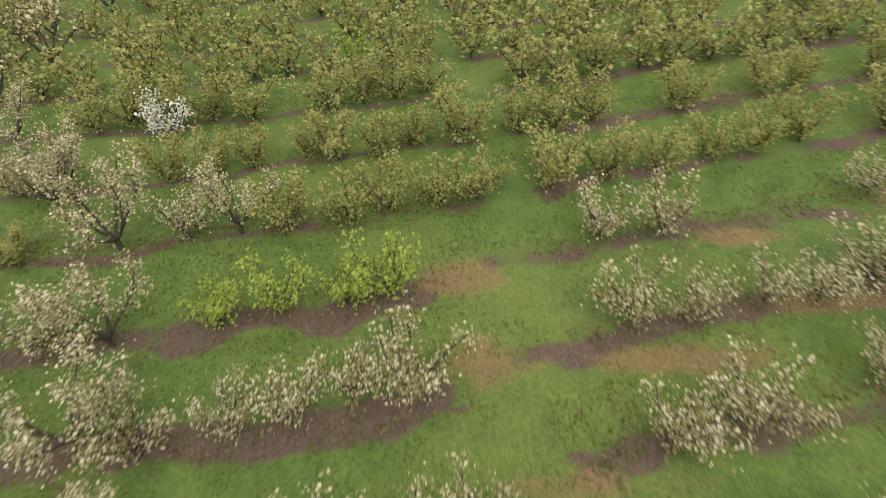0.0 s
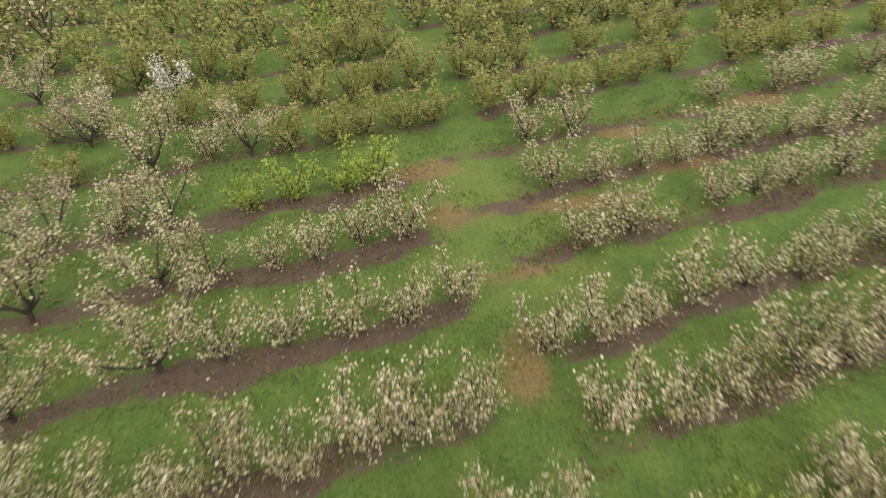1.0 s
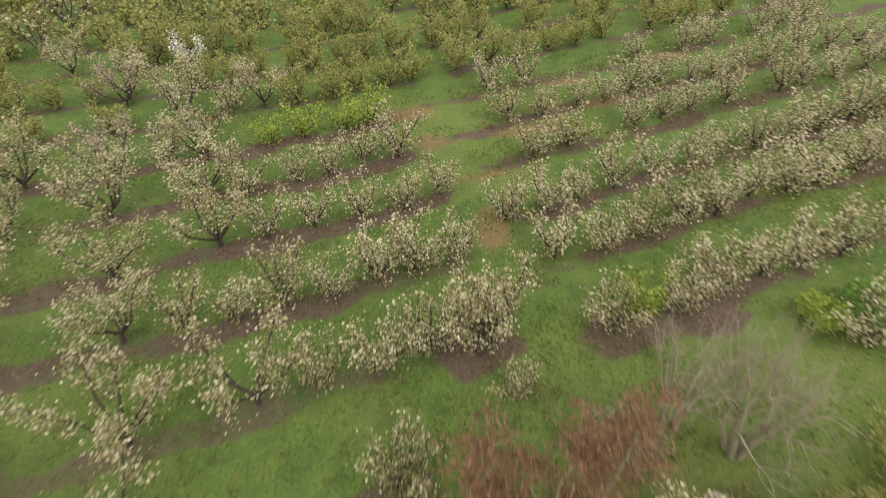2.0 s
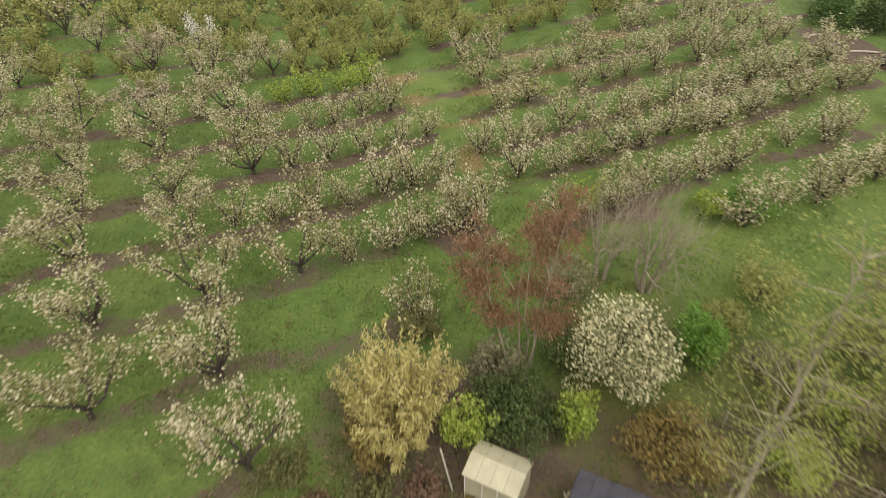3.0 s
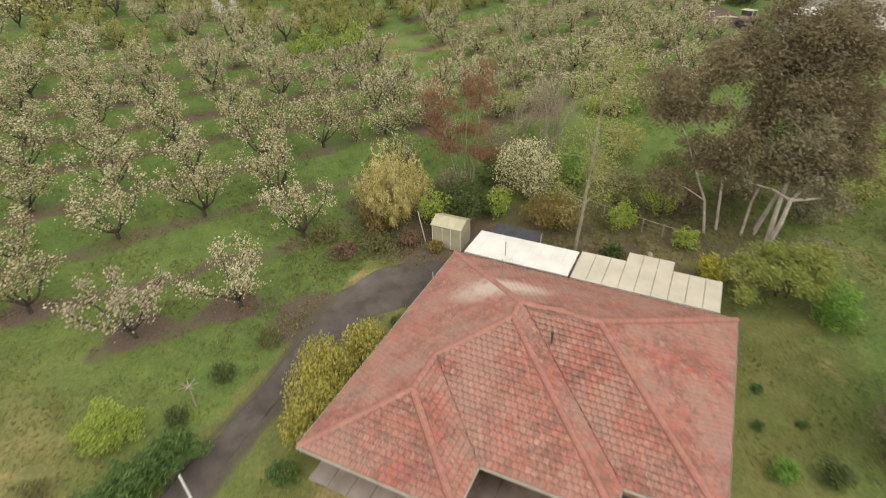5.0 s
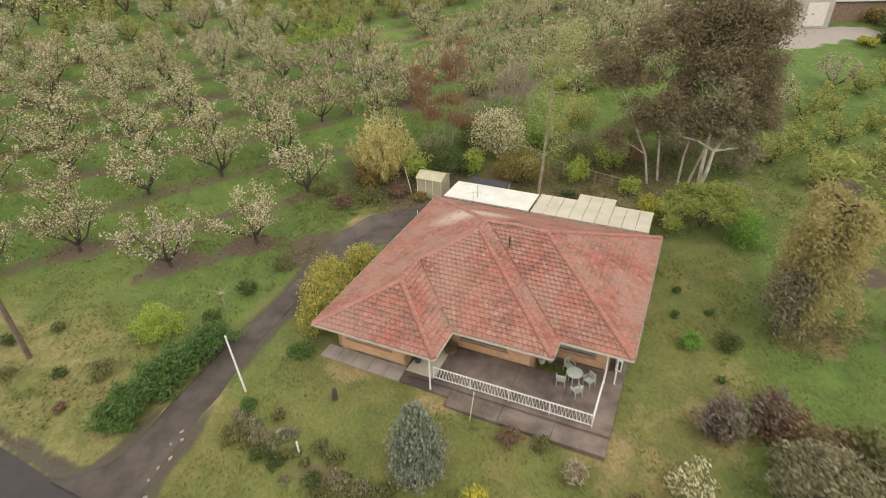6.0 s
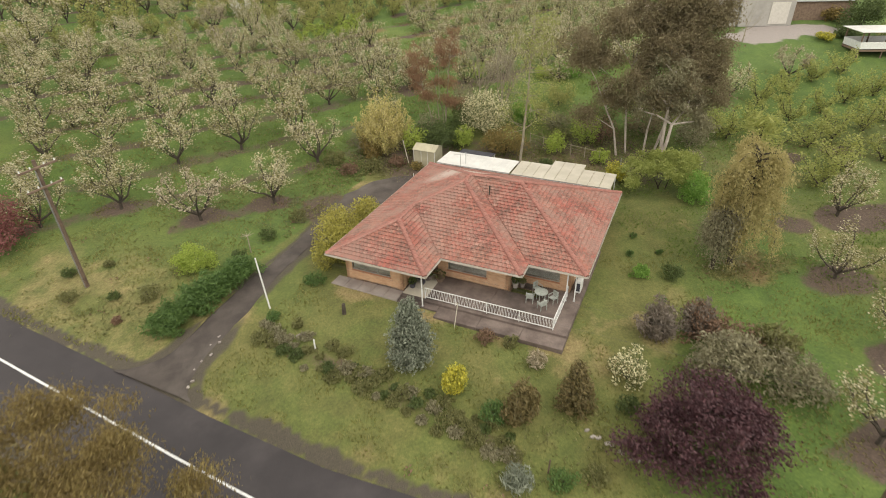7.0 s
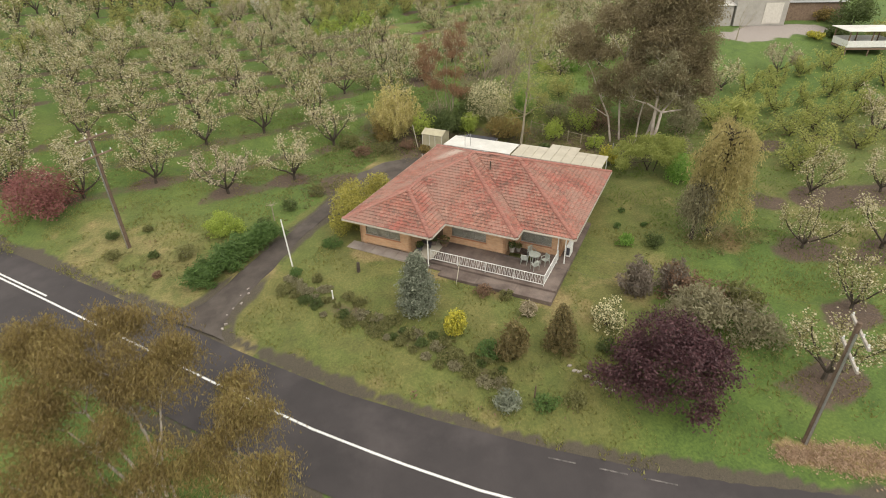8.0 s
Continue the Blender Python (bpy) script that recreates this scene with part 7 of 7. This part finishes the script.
    for s, x, y, k in far:
        s = s if s in models else "white"
        (wv, wf), (lv, lf) = models[s][rng.randint(3)]
        a = rng.uniform(0, 6.28)
        R = np.array(((math.cos(a), -math.sin(a), 0), (math.sin(a), math.cos(a), 0), (0, 0, 1))) * rng.uniform(0.85, 1.2)
        o = np.array((x, y, hz(x, y)))
        for key, v, f in (("wood", np.array(wv), wf), ("white" if s == "small" else s, lv, lf.tolist())):
            V, F = out.setdefault(key, ([], []))
            n = sum(len(q) for q in V)
            V.append(v @ R.T + o)
            F += [tuple(i + n for i in q) for q in f if len(q) == 4]
    base = tagged(new("far_orchard"), "far rows of leafing and blossoming orchard trees on the hillside", "orchard", kind="stuff")
    for key, (V, F) in out.items():
        m = {"wood": M_BARK, "white": F_WHITE, "olive": F_OLIVE, "lime": F_LIME}[key]
        put({"wood": "far_trunks", "white": "far_blossom", "olive": "far_leaves", "lime": "far_lime_leaves"}[key], mesh(key, np.concatenate(V), F, m), base)
    print("orchard trees", len(near), len(far))


plant_orchard()


# ---- grass ----
def grass():
    rng = np.random.RandomState(5)
    n = 220000
    x, y = rng.uniform(-46, 34, n), rng.uniform(-66, 44, n)
    u, v = local(x, y)
    c = y - x * ROWTAN
    rows = np.array(LEFT_ROWS[4:9])
    soil = np.min(np.abs(c[:, None] - rows[None]), 1) < 1.1
    ok = ~((np.abs(v + 15.3) < 3.9) | ((u > -0.4) & (u < 17.6) & (v > -0.7) & (v < 21.2)) | ((u > -7.4) & (u < -2.3) & (v > -13) & (v < 19.5)) | (soil & (y > 0)))
    x, y, u, v = x[ok], y[ok], u[ok], v[ok]
    tall = fbm(x, y, 2.5, 31)
    keep = tall > np.where(v > 14, 0.42, 0.52)
    x, y, v, tall = x[keep], y[keep], v[keep], tall[keep]
    z = height(x, y)
    for nm, sel, mt, lab in (("grass", v > 14, F_GRASS, "lush green orchard grass"), ("lawn_grass", v <= 14, F_DRYGRASS, "patchy lawn and verge grass")):
        px, py, pz, pt = x[sel], y[sel], z[sel], tall[sel]
        m = len(px)
        a = rng.uniform(0, 6.28, m)
        w = rng.uniform(0.03, 0.07, m)
        h = (0.08 + 0.25 * np.maximum(pt - 0.42, 0)) * rng.uniform(0.6, 1.5, m)
        l = rng.normal(size=(m, 2)) * 0.09
        A = np.stack([px - w * np.cos(a), py - w * np.sin(a), pz - 0.03], 1)
        B = np.stack([px + w * np.cos(a), py + w * np.sin(a), pz - 0.03], 1)
        T = np.stack([px + l[:, 0], py + l[:, 1], pz + h], 1)
        V = np.stack([A, B, T], 1).reshape(-1, 3)
        tagged(new(nm, mesh(nm, V, np.arange(3 * m).reshape(m, 3), mt)), lab, "grass", kind="stuff")


grass()


def weeds():
    """Low weeds and fallen litter in the rough corners, one body each."""
    rng = np.random.RandomState(15)
    spots = {"scrub": [], "litter": []}
    zones = ((-10.5, -22.0, 5.5, 3.4, 420, 0.5), (-17.5, -29.5, 3.0, 4.5, 120, 0.4), (8.0, -26.5, 7.0, 3.6, 300, 0.4), (16.0, -24.0, 8.0, 5.0, 380, 0.5), (13.8, -47.6, 4.0, 1.8, 160, 0.3),
             (-24.5, -24.0, 6.0, 3.5, 90, 0.3), (6.0, -58.5, 5.0, 4.0, 130, 0.45), (-30.0, -38.5, 6.0, 4.0, 110, 0.3), (-34.0, -22.0, 12.0, 10.0, 180, 0.25),
             (-2.0, -58.8, 9.0, 2.5, 130, 0.3), (-18.0, -15.0, 10.0, 8.0, 200, 0.25), (2.0, -11.0, 9.0, 4.0, 300, 0.45), (33.0, -32.0, 16.0, 12.0, 700, 0.45))
    for x0, y0, ax, ay, n, h in zones:
        for _ in range(n):
            x, y = x0 + rng.normal() * ax * 0.6, y0 + rng.normal() * ay * 0.6
            u, v = local(x, y)
            if (-0.5 < u < 17.5 and -0.8 < v < 21.2) or (-7.2 < u < -2.5 and -13 < v < 17) or v < -11.5:
                continue
            k = 10
            r = rng.uniform(0.15, 0.45)
            p = np.stack([x + rng.normal(size=k) * r, y + rng.normal(size=k) * r, np.full(k, hz(x, y)) + np.abs(rng.normal(size=k)) * h * 0.4], 1)
            spots["litter" if rng.rand() < 0.05 else "scrub"].append(p)
    # tufts and prunings along the cultivated strips
    for c in LEFT_ROWS[4:9] + RIGHT_ROWS[1:7]:
        for _ in range(230):
            left = c in LEFT_ROWS
            x = rng.uniform(-45, -2) if left else rng.uniform(2, 38)
            y = c + x * ROWTAN + rng.normal() * 0.9
            p = np.stack([x + rng.normal(size=9) * 0.4, y + rng.normal(size=9) * 0.25, np.full(9, hz(x, y)) + np.abs(rng.normal(size=9)) * 0.12], 1)
            spots["scrub" if rng.rand() < 0.6 else "litter"].append(p)
    spots["clippings"] = []
    for _ in range(1000):
        x = rng.uniform(4.2, 15.0)
        y = -66.5 - 0.42 * (x - 4.3) + rng.normal() * (0.5 + 0.2 * math.sin(x))
        spots["clippings"].append(np.stack([x + rng.normal(size=9) * 0.3, y + rng.normal(size=9) * 0.25, np.full(9, hz(x, y)) + np.abs(rng.normal(size=9)) * 0.05], 1))
    for nm, mt, lab in (("clippings", F_CLIPPINGS, "heap of dead straw-brown grass clippings"), ("scrub", F_BED, "low weedy scrub in rough ground"), ("litter", F_RUST, "brown leaf litter and dead stalks")):
        lv, lf = leaves(rng, np.concatenate(spots[nm]), 0.065 if nm == "clippings" else 0.095, 2.2)
        tagged(new({"scrub": "weeds", "litter": "leaf_litter", "clippings": "dead_grass"}[nm], mesh(nm, lv, lf, mt)), lab, "weeds", kind="stuff")


weeds()
roof_tiles(HOUSE)
